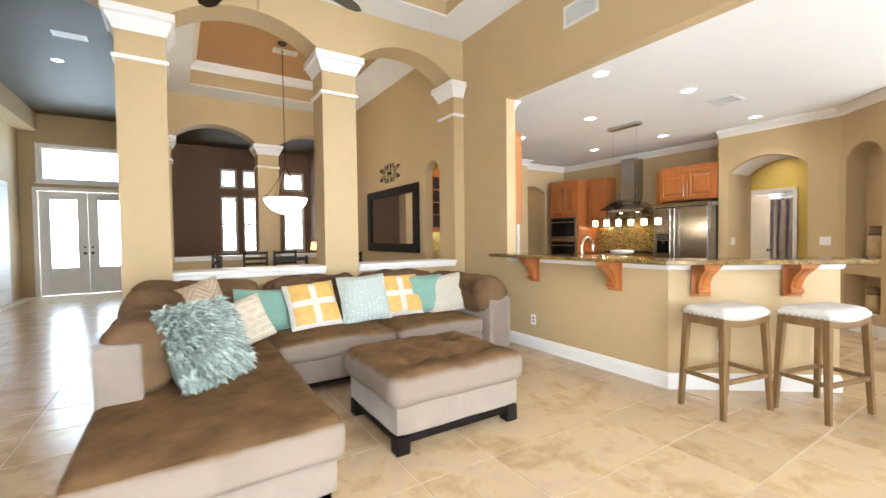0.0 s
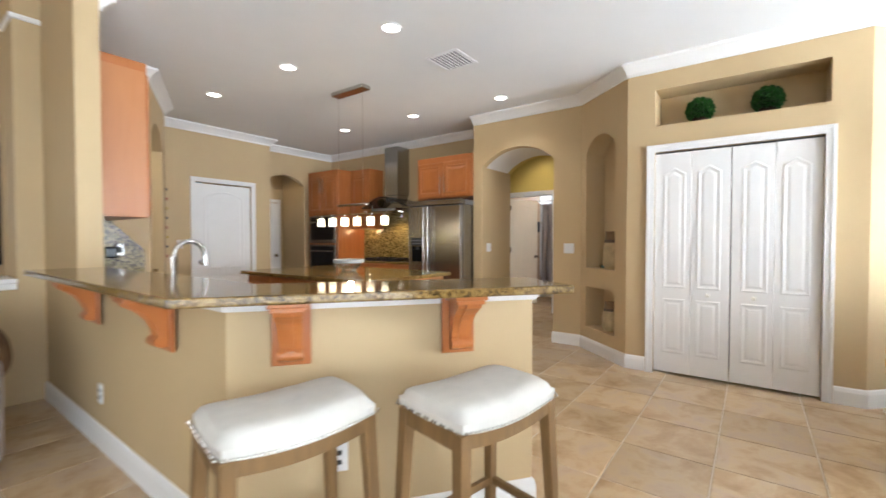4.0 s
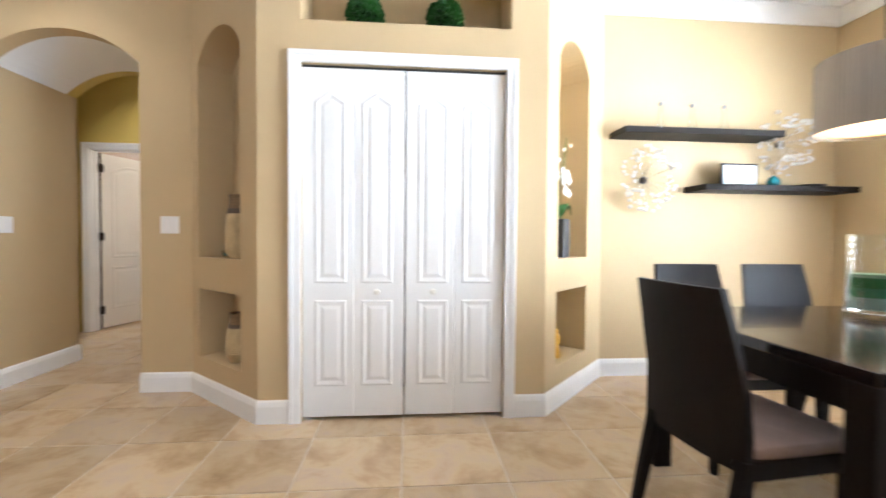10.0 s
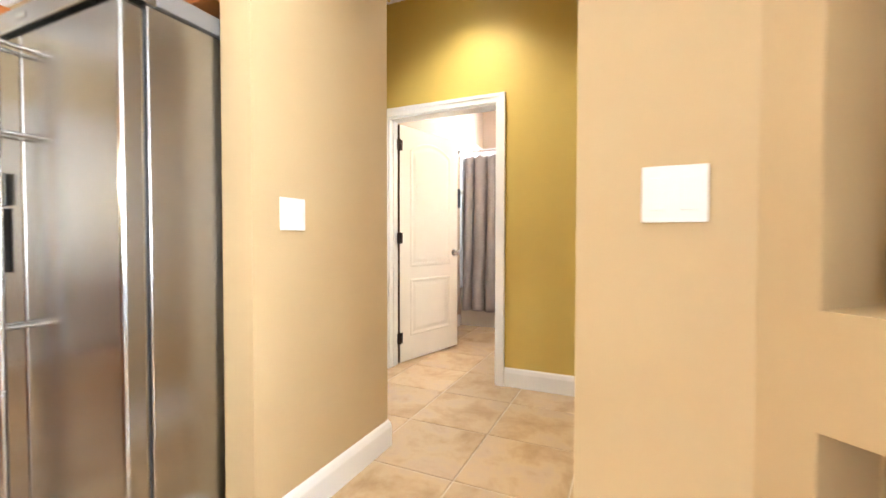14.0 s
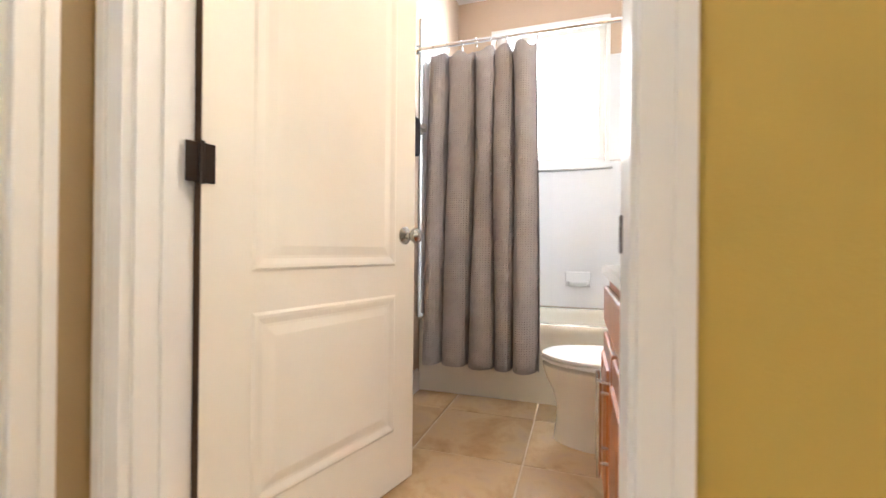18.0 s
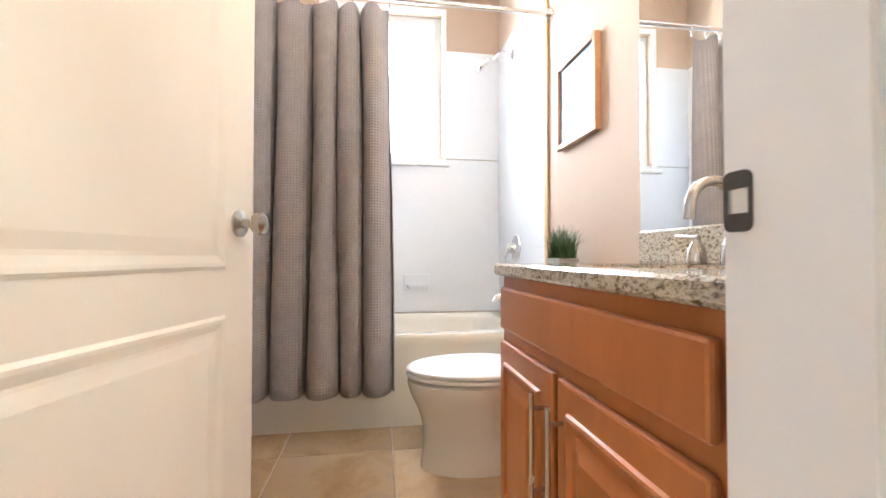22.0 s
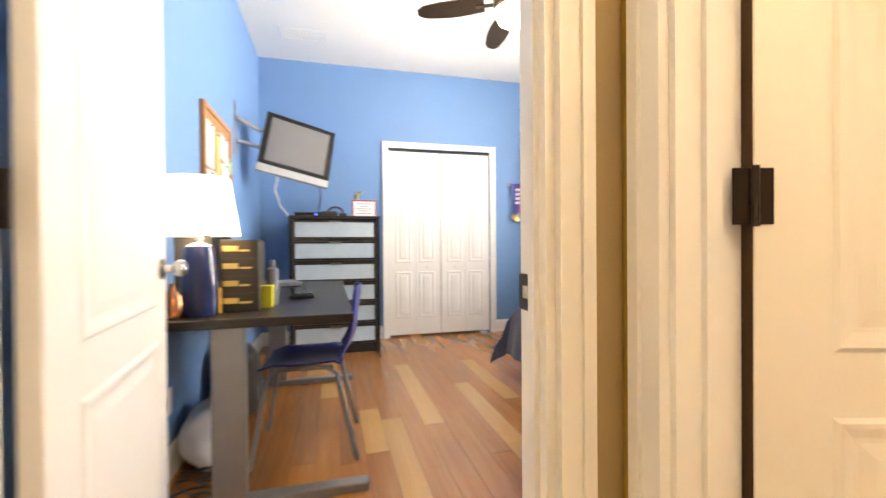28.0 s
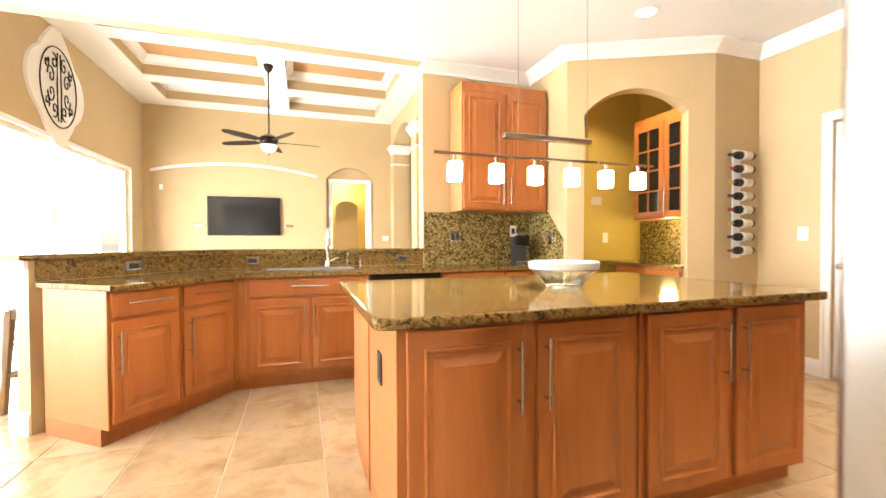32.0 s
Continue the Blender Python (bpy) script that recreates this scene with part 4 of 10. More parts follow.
def bar_handle(parent, p0, p1, out, r=0.006, stand=0.032, name="handle", material=None):
    """A straight bar pull from p0 to p1, off the face by stand along out."""
    a, b, o = Vector(p0), Vector(p1), Vector(out)
    d = (b - a).normalized()
    bm = tube(bmesh.new(), [a + o * stand, b + o * stand], r, 10)
    L = (b - a).length
    for k in (0.14, 0.86):
        q = a + d * (L * k)
        tube(bm, [q, q + o * stand], r * 0.85, 8)
    return part(name, bm, material or NICKEL, parent, "brushed steel bar pull", smooth=True)


def cabinet(name, label, w, d, z0, z1, fronts, at, rz, toe=0.0, material=None, group="", crown_top=False, side=None):
    """A cabinet whose front faces local -y at y = 0; fronts are (x0, x1, z0, z1, kind, handle)."""
    M = material or MAPLE
    ob = thing(name, label, "cabinet", at, rz, group)
    body = part("body", boxes((0, 0.0, z0 + toe, w, d, z1), bevel=0.002), side or M, ob)
    part("face_frame", boxes((0.0, -0.006, z0 + toe, w, -0.0005, z1), bevel=0.0015), M, ob)
    if toe:
        part("toe_kick", boxes((0.0, 0.06, z0, w, d, z0 + toe - 0.001)), M, ob)
    for x0, x1, a, b, kind, hd in fronts:
        nm = "drawer" if kind == "drawer" else "door"
        if kind == "glass":
            f = part("door", boxes((x0, -0.026, a, x0 + 0.06, -0.0065, b), (x1 - 0.06, -0.026, a, x1, -0.0065, b), (x0 + 0.06, -0.026, a, x1 - 0.06, -0.0065, a + 0.06), (x0 + 0.06, -0.026, b - 0.06, x1 - 0.06, -0.0065, b), bevel=0.002), M, ob)
            part("pane", boxes((x0 + 0.06, -0.016, a + 0.06, x1 - 0.06, -0.012, b - 0.06)), BLACK, f, "dark glass pane")
            xm = (x0 + x1) / 2
            part("mullion", boxes((xm - 0.008, -0.026, a + 0.06, xm + 0.008, -0.010, b - 0.06)), M, f)
            n = 4
            for i in range(1, n):
                zz = a + 0.06 + (b - a - 0.12) * i / n
                part("mullion", boxes((x0 + 0.06, -0.0255, zz - 0.008, x1 - 0.06, -0.010, zz + 0.008)), M, f)
        else:
            f = part(nm, boxes((x0, -0.026, a, x1, -0.0065, b), bevel=0.007), M, ob)
            if kind in ("door", "panel"):
                bm = bmesh.new()
                panel_mould(bm, outline(x0 + 0.055, a + 0.055, x1 - 0.055, b - 0.055), -0.026, -1, CABMOULD)
                part("raised_panel", bm, M, f)
        if hd == "l":
            bar_handle(f, (x0 + 0.03, -0.026, (b - 0.30) if z0 < 0.5 else a + 0.05), (x0 + 0.03, -0.026, (b - 0.05) if z0 < 0.5 else a + 0.30), (0, -1, 0))
        elif hd == "r":
            bar_handle(f, (x1 - 0.03, -0.026, (b - 0.30) if z0 < 0.5 else a + 0.05), (x1 - 0.03, -0.026, (b - 0.05) if z0 < 0.5 else a + 0.30), (0, -1, 0))
        elif hd == "h":
            xm, hw = (x0 + x1) / 2, min(0.14, (x1 - x0) * 0.33)
            bar_handle(f, (xm - hw, -0.026, (a + b) / 2 + 0.01), (xm + hw, -0.026, (a + b) / 2 + 0.01), (0, -1, 0))
    if crown_top:
        bm = sweep(bmesh.new(), [(0, d, z1), (0, -0.006, z1), (w, -0.006, z1), (w, d, z1)][::-1], [(0, 0), (0.012, 0), (0.02, 0.02), (0.045, 0.05), (0.05, 0.07), (0, 0.07)][::1])
        part("cornice", bm, M, ob)
        part("top_board", boxes((0.001, 0, z1, w - 0.001, d, z1 + 0.06)), M, ob)
    return ob


def soft_box(x0, y0, z0, x1, y1, z1, r=0.05, p=None, wrinkle=0.006, freq=5.0, seg=22):
    """An upholstered block between two corners with rounded edges and a slightly uneven skin."""
    bm = bmesh.new()
    bmesh.ops.create_cube(bm, size=2)
    bmesh.ops.subdivide_edges(bm, edges=bm.edges[:], cuts=seg // 2, use_grid_fill=True)
    h = Vector(((x1 - x0) / 2, (y1 - y0) / 2, (z1 - z0) / 2))
    c0 = Vector(((x0 + x1) / 2, (y0 + y1) / 2, (z0 + z1) / 2))
    r = min(r, h.x, h.y, h.z)
    for v in bm.verts:
        q = Vector((v.co.x * h.x, v.co.y * h.y, v.co.z * h.z))
        core = Vector((max(-h.x + r, min(h.x - r, q.x)), max(-h.y + r, min(h.y - r, q.y)), max(-h.z + r, min(h.z - r, q.z))))
        d = q - core
        if d.length > 1e-6:
            q = core + d.normalized() * r
        w = noise.noise((q + c0) * freq) * wrinkle
        n = (q - core).normalized() if (q - core).length > 1e-6 else Vector((0, 0, 1))
        v.co = c0 + q + n * w
    return bm


def pillow_mesh(w, h, t, seg=14, wrinkle=0.008, seed=0.0):
    """A square throw pillow standing in the x-z plane, plump in the middle, pinched at the corners."""
    bm = bmesh.new()
    grid = {}
    for s in (-1, 1):
        for i in range(seg + 1):
            for j in range(seg + 1):
                u, v = 2 * i / seg - 1, 2 * j / seg - 1
                edge = i in (0, seg) or j in (0, seg)
                if edge and s == 1:
                    grid[s, i, j] = grid[-1, i, j]
                    continue
                pinch = 1 - 0.05 * (1 - abs(u)) * abs(v) ** 3 - 0.05 * (1 - abs(v)) * abs(u) ** 3
                y = s * t / 2 * ((1 - u ** 4) * (1 - v ** 4)) ** 0.5 + noise.noise((u * 2 + seed, v * 2, s)) * wrinkle * (not edge)
                grid[s, i, j] = bm.verts.new((u * w / 2 * pinch, y, h / 2 + v * h / 2 * pinch))
    for s in (-1, 1):
        for i in range(seg):
            for j in range(seg):
                f = [grid[s, i, j], grid[s, i + 1, j], grid[s, i + 1, j + 1], grid[s, i, j + 1]]
                bm.faces.new(f if s == -1 else f[::-1])
    return bm


def pillow(label, material, w, h, t, m, seed=0.0, extra=None, name="throw_pillow", category="pillow"):
    ob = part(name, pillow_mesh(w, h, t, seed=seed), material, None, smooth=True)
    tagged(ob, label, category)
    ob.matrix_world = m
    return ob


# ---- windows, doors and plates ----
SKYGLOW = mat("bright_hazy_daylight", (0.97, 0.985, 1.0), 0.9, vary=0, emit=2.2)
for nm, c in (("backdrop_slider", (-3.5, -2.6, -0.2, 4.5, -2.55, 3.4)), ("backdrop_nook", (2.8, -5.0, -0.2, 8.6, -4.95, 3.4)), ("backdrop_bath", (12.7, 1.8, 0.8, 12.75, 4.0, 3.4)), ("backdrop_bedroom", (12.55, 4.2, 0.2, 12.6, 7.4, 3.2)), ("backdrop_front", (-4.5, 14.6, -0.2, 4.6, 14.65, 4.8))):
    structure(nm, boxes(c), SKYGLOW, "overexposed bright daylight outside the window", "backdrop")


def window(name, label, p0, p1, side, z0, z1, cols, rows, inner=0.05, depth=0.08, blinds=0, trimw=0.06):
    """A window in an opening from p0 to p1: frame, sashes, panes, sill; side points into the room."""
    a, b, s = Vector(p0), Vector(p1), Vector(side)
    L = (b - a).length
    rz = math.degrees(math.atan2((b - a).y, (b - a).x))
    ob = thing(name, label, "window", (a.x, a.y, 0), rz, kind="structure")
    # local x along the opening; room side is local -y or +y
    yr = 1 if (Vector((-(b - a).y, (b - a).x)).dot(s) > 0) else -1
    yo = -yr * 0.09
    fr = part("window_frame", boxes((0, yo - 0.03, z0, inner, yo + 0.03, z1), (L - inner, yo - 0.03, z0, L, yo + 0.03, z1), (inner, yo - 0.03, z0, L - inner, yo + 0.03, z0 + inner), (inner, yo - 0.03, z1 - inner, L - inner, yo + 0.03, z1), bevel=0.004), TRIM, ob)
    for i in range(1, cols):
        x = L * i / cols
        part("mullion", boxes((x - 0.025, yo - 0.025, z0 + inner, x + 0.025, yo + 0.025, z1 - inner), bevel=0.004), TRIM, fr)
    for j in range(1, rows):
        z = z0 + (z1 - z0) * j / rows
        part("transom", boxes((inner, yo - 0.022, z - 0.02, L - inner, yo + 0.022, z + 0.02), bevel=0.004), TRIM, fr)
    for i in range(cols):
        g = part("pane", boxes((L * i / cols + 0.02, yo - 0.004, z0 + 0.03, L * (i + 1) / cols - 0.02, yo + 0.004, z1 - 0.03)), GLASS, ob)
        g.visible_shadow = False
    if trimw:
        y0, y1 = (0.001, 0.016) if yr > 0 else (-0.016, -0.001)
        part("casing", boxes((-trimw, y0, z0 - trimw, 0, y1, z1 + trimw), (L, y0, z0 - trimw, L + trimw, y1, z1 + trimw), (0, y0, z1, L, y1, z1 + trimw), (0, y0, z0 - trimw, L, y1, z0), bevel=0.003), TRIM, ob)
        y0, y1 = (0.001, 0.05) if yr > 0 else (-0.05, -0.001)
        part("sill", boxes((-trimw - 0.02, y0, z0 - trimw - 0.03, L + trimw + 0.02, y1, z0 - trimw - 0.001), bevel=0.005), TRIM, ob)
    if blinds:
        n = int((z1 - z0 - 0.1) / blinds)
        ys = yo + yr * 0.055
        me = None
        for i in range(n):
            z = z0 + 0.06 + i * blinds
            if me is None:
                bm = boxes((-(L - 0.1) / 2, -0.022, -0.0015, (L - 0.1) / 2, 0.022, 0.0015))
                o = part("slat", bm, BLIND, ob)
                me = o.data
            else:
                o = new("slat", me)
                o.parent = ob
            o.matrix_local = pose(L / 2, ys, z, 24 * yr, 0, 0)
    return ob


window("window_1", "wide white framed nook window with pale blinds", (6.62, -3.55), (4.04, -3.55), (0, 1), 0.52, 2.25, 3, 2, blinds=0.05)
window("window_2", "white framed bedroom window with blinds", (11.64, 6.21), (11.64, 4.92), (-1, 0), 0.74, 2.43, 2, 2, blinds=0.05)
window("window_3", "white bathroom window over the tub", (11.96, 3.30), (11.96, 2.47), (-1, 0), 1.55, 2.60, 1, 1, blinds=0, trimw=0.03)
window("sliding_door_1", "wide glazed sliding doors to the bright terrace", (2.79, -0.8), (-2.05, -0.8), (0, 1), 0.02, 2.5, 4, 1, inner=0.06)
window("window_4", "transom window above the front doors", (-2.94, FY), (-1.19, FY), (0, -1), 2.75, 3.55, 1, 1)
for i, (a, b) in enumerate(((0.85, 1.22), (1.42, 1.75), (2.55, 3.1))):
    window("window_%d" % (5 + 2 * i), "tall front room window with white shutters", (a, FY), (b, FY), (0, -1), 0.95, 2.5, 1, 2, inner=0.03, blinds=0.075, trimw=0.03)
    window("window_%d" % (6 + 2 * i), "small high front room window", (a, FY), (b, FY), (0, -1), 2.8, 3.28, 1, 1, inner=0.03, trimw=0.03)

# closets
casing("closet_casing", (6.74, 0.575), (6.74, -0.625), (-1, 0), 2.085)
bifold("bifold_door", "white moulded bifold closet doors with porcelain knobs, closed", 0, (6.772, 0.572, 0), -90, 1.194, 2.066)
casing("bedroom_closet_casing", (9.32, 7.47), (10.485, 7.47), (0, -1), 2.06)
bifold("bifold_door", "white moulded bifold bedroom closet doors, closed", 0, (9.323, 7.50, 0), 0, 1.159, 2.03)
# hall doors
casing("bath_door_casing", (9.24, 3.490), (9.24, 2.573), (-1, 0), 2.045)
casing("bedroom_door_casing", (8.232, 3.60), (9.10, 3.60), (0, -1), 2.05)
casing("hall_door_casing", (9.172, 1.86), (8.392, 1.86), (0, 1), 2.05)
for nm, c in (("jamb_bath", ((9.24, 3.477, 0, 9.37, 3.495, 2.05), (9.24, 2.565, 0, 9.37, 2.581, 2.05), (9.24, 2.581, 2.032, 9.37, 3.477, 2.05), (9.29, 3.467, 0, 9.32, 3.477, 2.032))), ("jamb_bedroom", ((8.232, 3.60, 0, 8.246, 3.70, 2.05), (9.082, 3.60, 0, 9.10, 3.70, 2.05), (8.246, 3.60, 2.032, 9.082, 3.70, 2.05), (9.072, 3.625, 0, 9.082, 3.65, 2.032)))):
    jb = thing(nm, "white painted door jamb", "door frame", kind="structure")
    for r in c:
        part("jamb_board", boxes(r), TRIM, jb)
HZ = (0.22, 1.07, 1.85)
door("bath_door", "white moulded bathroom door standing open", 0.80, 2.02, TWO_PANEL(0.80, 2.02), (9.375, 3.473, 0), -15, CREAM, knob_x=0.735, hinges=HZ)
door("bedroom_door", "white moulded bedroom door standing wide open", 0.755, 2.02, TWO_PANEL(0.755, 2.02), (8.266, 3.728, 0), 96.3, DOORWHITE, knob_x=0.69)
for hz in HZ:
    tagged(part("door_hinge", boxes((8.2465, 3.655, hz - 0.045, 8.2495, 3.70, hz + 0.045), (8.2465, 3.70, hz - 0.045, 8.258, 3.709, hz + 0.045), bevel=0.001), BRONZE), "dark bronze hinge on the bedroom door jamb", "hinge")
door("hall_door", "cream moulded hall door, closed", 0.77, 2.03, TWO_PANEL(0.77, 2.03), (8.397, 1.825, 0), 0, CREAM, knob_x=0.69, sides=(1,))
def strike_plate(at, w, h, across):
    """A thin plate with rounded corners and a square latch hole, lying in the jamb's face."""
    ring = []
    for cx, cz, a0 in ((w / 2 - 0.008, h / 2 - 0.008, 0), (-w / 2 + 0.008, h / 2 - 0.008, 90), (-w / 2 + 0.008, -h / 2 + 0.008, 180), (w / 2 - 0.008, -h / 2 + 0.008, 270)):
        ring += [(cx + 0.008 * math.cos(radians(a0 + 22.5 * k)), cz + 0.008 * math.sin(radians(a0 + 22.5 * k))) for k in range(5)]
    hole = [(0.011, 0.012), (-0.011, 0.012), (-0.011, -0.012), (0.011, -0.012)]
    bm = bmesh.new()
    for d in (0, 0.003):
        put = lambda u, v: bm.verts.new((u, d, v) if across else (d, u, v))
        o = [put(u, v) for u, v in ring]
        q = [put(u - w * 0.05, v) for u, v in hole]
        for k in range(4):
            n = (k + 1) % 4
            bm.faces.new(o[5 * k:5 * k + 5] + [q[k]])
            bm.faces.new((o[5 * k + 4], o[(5 * k + 5) % 20], q[n], q[k]))
        if d == 0:
            low = o
    for k in range(20):
        bm.faces.new((low[k], low[(k + 1) % 20], o[(k + 1) % 20], o[k]))
    bmesh.ops.recalc_face_normals(bm, faces=bm.faces)
    ob = tagged(part("strike_plate", bm, STRIKE), "dark nickel strike plate on the door jamb", "strike plate")
    ob.location = at


strike_plate((9.353, 2.5805, 0.905), 0.032, 0.06, True)
strike_plate((9.079, 3.679, 0.905), 0.048, 0.07, False)
# kitchen and back hall doors
casing("kitchen_door_casing", (5.14, 6.39), (5.99, 6.39), (0, -1), 2.12)
door("kitchen_door", "white moulded door in the kitchen wall, closed", 0.845, 2.10, TWO_PANEL(0.845, 2.10), (5.143, 6.43, 0), 0, DOORWHITE, knob_x=0.07, sides=(-1,))
door("back_hall_door", "white moulded door at the end of the back hall", 0.7, 2.03, TWO_PANEL(0.7, 2.03), (6.75, 7.97, 0), 0, DOORWHITE, knob_x=0.64, sides=(-1,))
down("back_hall_beam", (7.0, 7.4, 2.92), 22, (1, 0.76, 0.46))
casing("back_hall_casing", (6.74, 8.0), (7.46, 8.0), (0, -1), 2.05)
# television wall door way and the hall beyond
casing("living_door_casing", (-2.82, 2.97), (-2.82, 3.78), (1, 0), 2.52, w=0.09)
wall("wall_beyond_living", (-4.4, 2.2), (-4.4, 4.6), 0.1, 0, 3.2, MUSTARD, [(0.95, 1.55, 0, 2.1, 0.15)])
structure("wall_beyond_sides", boxes((-4.5, 4.3, 0, -2.95, 4.33, 3.2), (-4.5, 2.2, 0, -2.95, 2.25, 3.2), (-4.5, 2.2, 3.2, -2.94, 4.33, 3.25), (-5.3, 2.9, 0, -5.2, 4.0, 2.6)), TAN, "tan walls of the hall beyond the living room", "wall")
door("living_side_door", "white door standing open at the living room side", 0.8, 2.48, TWO_PANEL(0.8, 2.48), (-2.95, 3.77, 0), 165, DOORWHITE)
# front doors
casing("front_door_casing", (-2.99, FY), (-1.19, FY), (0, -1), 2.5, w=0.08)
for x0, kx in ((-2.98, 0.82), (-2.085, 0.07)):
    ob = thing("front_door", "white front door with a tall bright glass pane", "door", (x0, FY + 0.04, 0))
    leaf = part("leaf", boxes((0, -0.02, 0.01, 0.20, 0.02, 2.49), (0.69, -0.02, 0.01, 0.89, 0.02, 2.49), (0.20, -0.02, 0.01, 0.69, 0.02, 0.66), (0.20, -0.02, 2.3, 0.69, 0.02, 2.49), bevel=0.003), DOORWHITE, ob)
    g = part("pane", boxes((0.20, -0.004, 0.66, 0.69, 0.004, 2.3)), GLASS, ob)
    g.visible_shadow = False
    for p in ((0.20, 0.16, 0.43, 0.56), (0.46, 0.16, 0.69, 0.56)):
        bm = bmesh.new()
        panel_mould(bm, outline(*p), -0.02, -1, MOULD)
        part("panel", bm, DOORWHITE, leaf)
    knob(ob, kx, 1.0, -0.02, -1, BRONZE)
    knob(ob, kx, 1.15, -0.02, -1, BRONZE, 0.7, "deadbolt", "dark bronze deadbolt")
# light switches and outlets
R2 = [(-0.045, -0.034, -0.012, 0.034), (0.012, -0.034, 0.045, 0.034)]
plate("light_switch", "white double rocker light switch on the arch wall", "light switch", (7.30, 1.595, 1.16), -90, 0.122, 0.118, R2)
plate("light_switch", "white double rocker light switch in the passage", "light switch", (7.478, 2.81, 1.155), 0, 0.122, 0.118, R2)
plate("light_switch", "white single rocker switch beside the bedroom door", "light switch", (8.13, 3.19, 1.15), 90, 0.075, 0.118, R2[:0] + [(-0.016, -0.034, 0.016, 0.034)])
plate("light_switch", "white light switch near the kitchen door", "light switch", (4.93, 6.39, 1.2), 0, 0.075, 0.118, [(-0.016, -0.034, 0.016, 0.034)])
plate("light_switch", "white triple light switch in the living room", "light switch", (-2.72, 4.2, 1.22), 90, 0.165, 0.118, [(-0.066, -0.034, -0.036, 0.034), (-0.015, -0.034, 0.015, 0.034), (0.036, -0.034, 0.066, 0.034)])
plate("wall_sensor", "small white sensor box on the wall", "sensor", (-2.82, -0.5, 2.3), 90, 0.06, 0.11)
plate("light_switch", "pair of white switches on the front room wall", "light switch", (-0.50, 11.0, 1.2), 90, 0.1, 0.22)
# lamps sunk into the ceilings
def can_light(x, y, z, r=0.085):
    ob = thing("recessed_light", "round white recessed ceiling light, lit", "ceiling light", (x, y, z), 0, "recessed ceiling lights")
    part("rim", lathe(bmesh.new(), [(r * 0.78, 0.0), (r * 0.8, -0.006), (r, -0.008), (r * 1.06, 0.0)], 28), PLASTIC, ob, smooth=True)
    part("lens", lathe(bmesh.new(), [(0, -0.002), (r * 0.78, -0.002)], 28), CANLIT, ob, "glowing lens")


for cx, cy in CANS:
    can_light(cx, cy, ZK)
can_light(8.82, 2.70, ZK)
can_light(-1.75, 6.3, 4.3)
can_light(-1.85, 8.9, 4.3)
for x, y in ((0.9, 10.6), (2.1, 10.6)):
    can_light(x, y, 3.9)


def grille(name, label, at, rx, rz, w, h, n, material=None):
    ob = thing(name, label, "vent")
    ob.matrix_world = pose(*at, rx, 0, rz)
    part("frame", boxes((-w / 2, -0.008, -h / 2, -w / 2 + 0.025, 0, h / 2), (w / 2 - 0.025, -0.008, -h / 2, w / 2, 0, h / 2), (-w / 2 + 0.025, -0.008, -h / 2, w / 2 - 0.025, 0, -h / 2 + 0.025), (-w / 2 + 0.025, -0.008, h / 2 - 0.025, w / 2 - 0.025, 0, h / 2), bevel=0.002), material or PLASTIC, ob)
    part("backing", boxes((-w / 2 + 0.02, -0.002, -h / 2 + 0.02, w / 2 - 0.02, -0.0005, h / 2 - 0.02)), GREYMETAL, ob)
    for i in range(n):
        z = -h / 2 + 0.035 + (h - 0.07) * i / (n - 1)
        o = part("slat", boxes((-w / 2 + 0.025, -0.0075, z - 0.006, w / 2 - 0.025, -0.003, z + 0.004)), material or PLASTIC, ob)
    return ob


grille("air_vent", "white slatted air grille high on the wall", (3.15, 2.33, 3.5), 0, -90, 0.42, 0.22, 9)
grille("ceiling_vent", "white square ceiling air vent", (5.6, 2.12, ZK), 90, 0, 0.36, 0.36, 9)
grille("ceiling_vent", "white ceiling vent of the foyer", (-1.5, 7.7, 4.3), 90, 0, 0.4, 0.2, 7)
grille("ceiling_vent", "white ceiling vent of the dining room", (1.35, 6.9, 4.398), 90, 0, 0.4, 0.2, 7)
grille("ceiling_vent", "white ceiling vent of the bedroom", (8.5, 6.9, ZB), 90, 0, 0.42, 0.22, 8)

# ---- kitchen ----
PD, PN, PC = Vector((0.7915, -0.6112)), Vector((0.6112, 0.7915)), Vector((DX0, 1.455))


def pen(s, n):
    """A plan point of the angled part of the peninsula: s along it, n inwards."""
    q = PC + PD * s + PN * n
    return (q.x, q.y)


def bend(n):
    """Where the two parts of the peninsula meet, n inwards from the outer face."""
    x = DX0 + n
    s = (x - PC.x - PN.x * n) / PD.x
    return (x, PC.y + PD.y * s + PN.y * n)


def peninsula(name, n0, n1, y_end, s_end, z0, z1, material, label, category, bevel=0.0, s_end0=None):
    """A slab or wall that follows the bent peninsula between two offsets."""
    pts = [(DX0 + n0, y_end), bend(n0), pen(s_end if s_end0 is None else s_end0, n0), pen(s_end, n1), bend(n1), (DX0 + n1, y_end)]
    bm = prism(bmesh.new(), pts, z0, z1)
    if bevel:
        bmesh.ops.bevel(bm, geom=[e for e in bm.edges if abs(e.verts[0].co.z - e.verts[1].co.z) < 1e-5], offset=bevel, segments=3, affect="EDGES", profile=0.6)
    return tagged(part(name, bm, material), label, category)


pw = peninsula("peninsula_wall", 0.0, 0.12, YD - 0.001, 1.31, 0, 1.038, TAN, "tan half wall carrying the breakfast bar", "half wall")
tagged(pw, kind="structure")
baseboard([(DX0, YD), bend(0), pen(1.31, 0), pen(1.31, 0.12)])
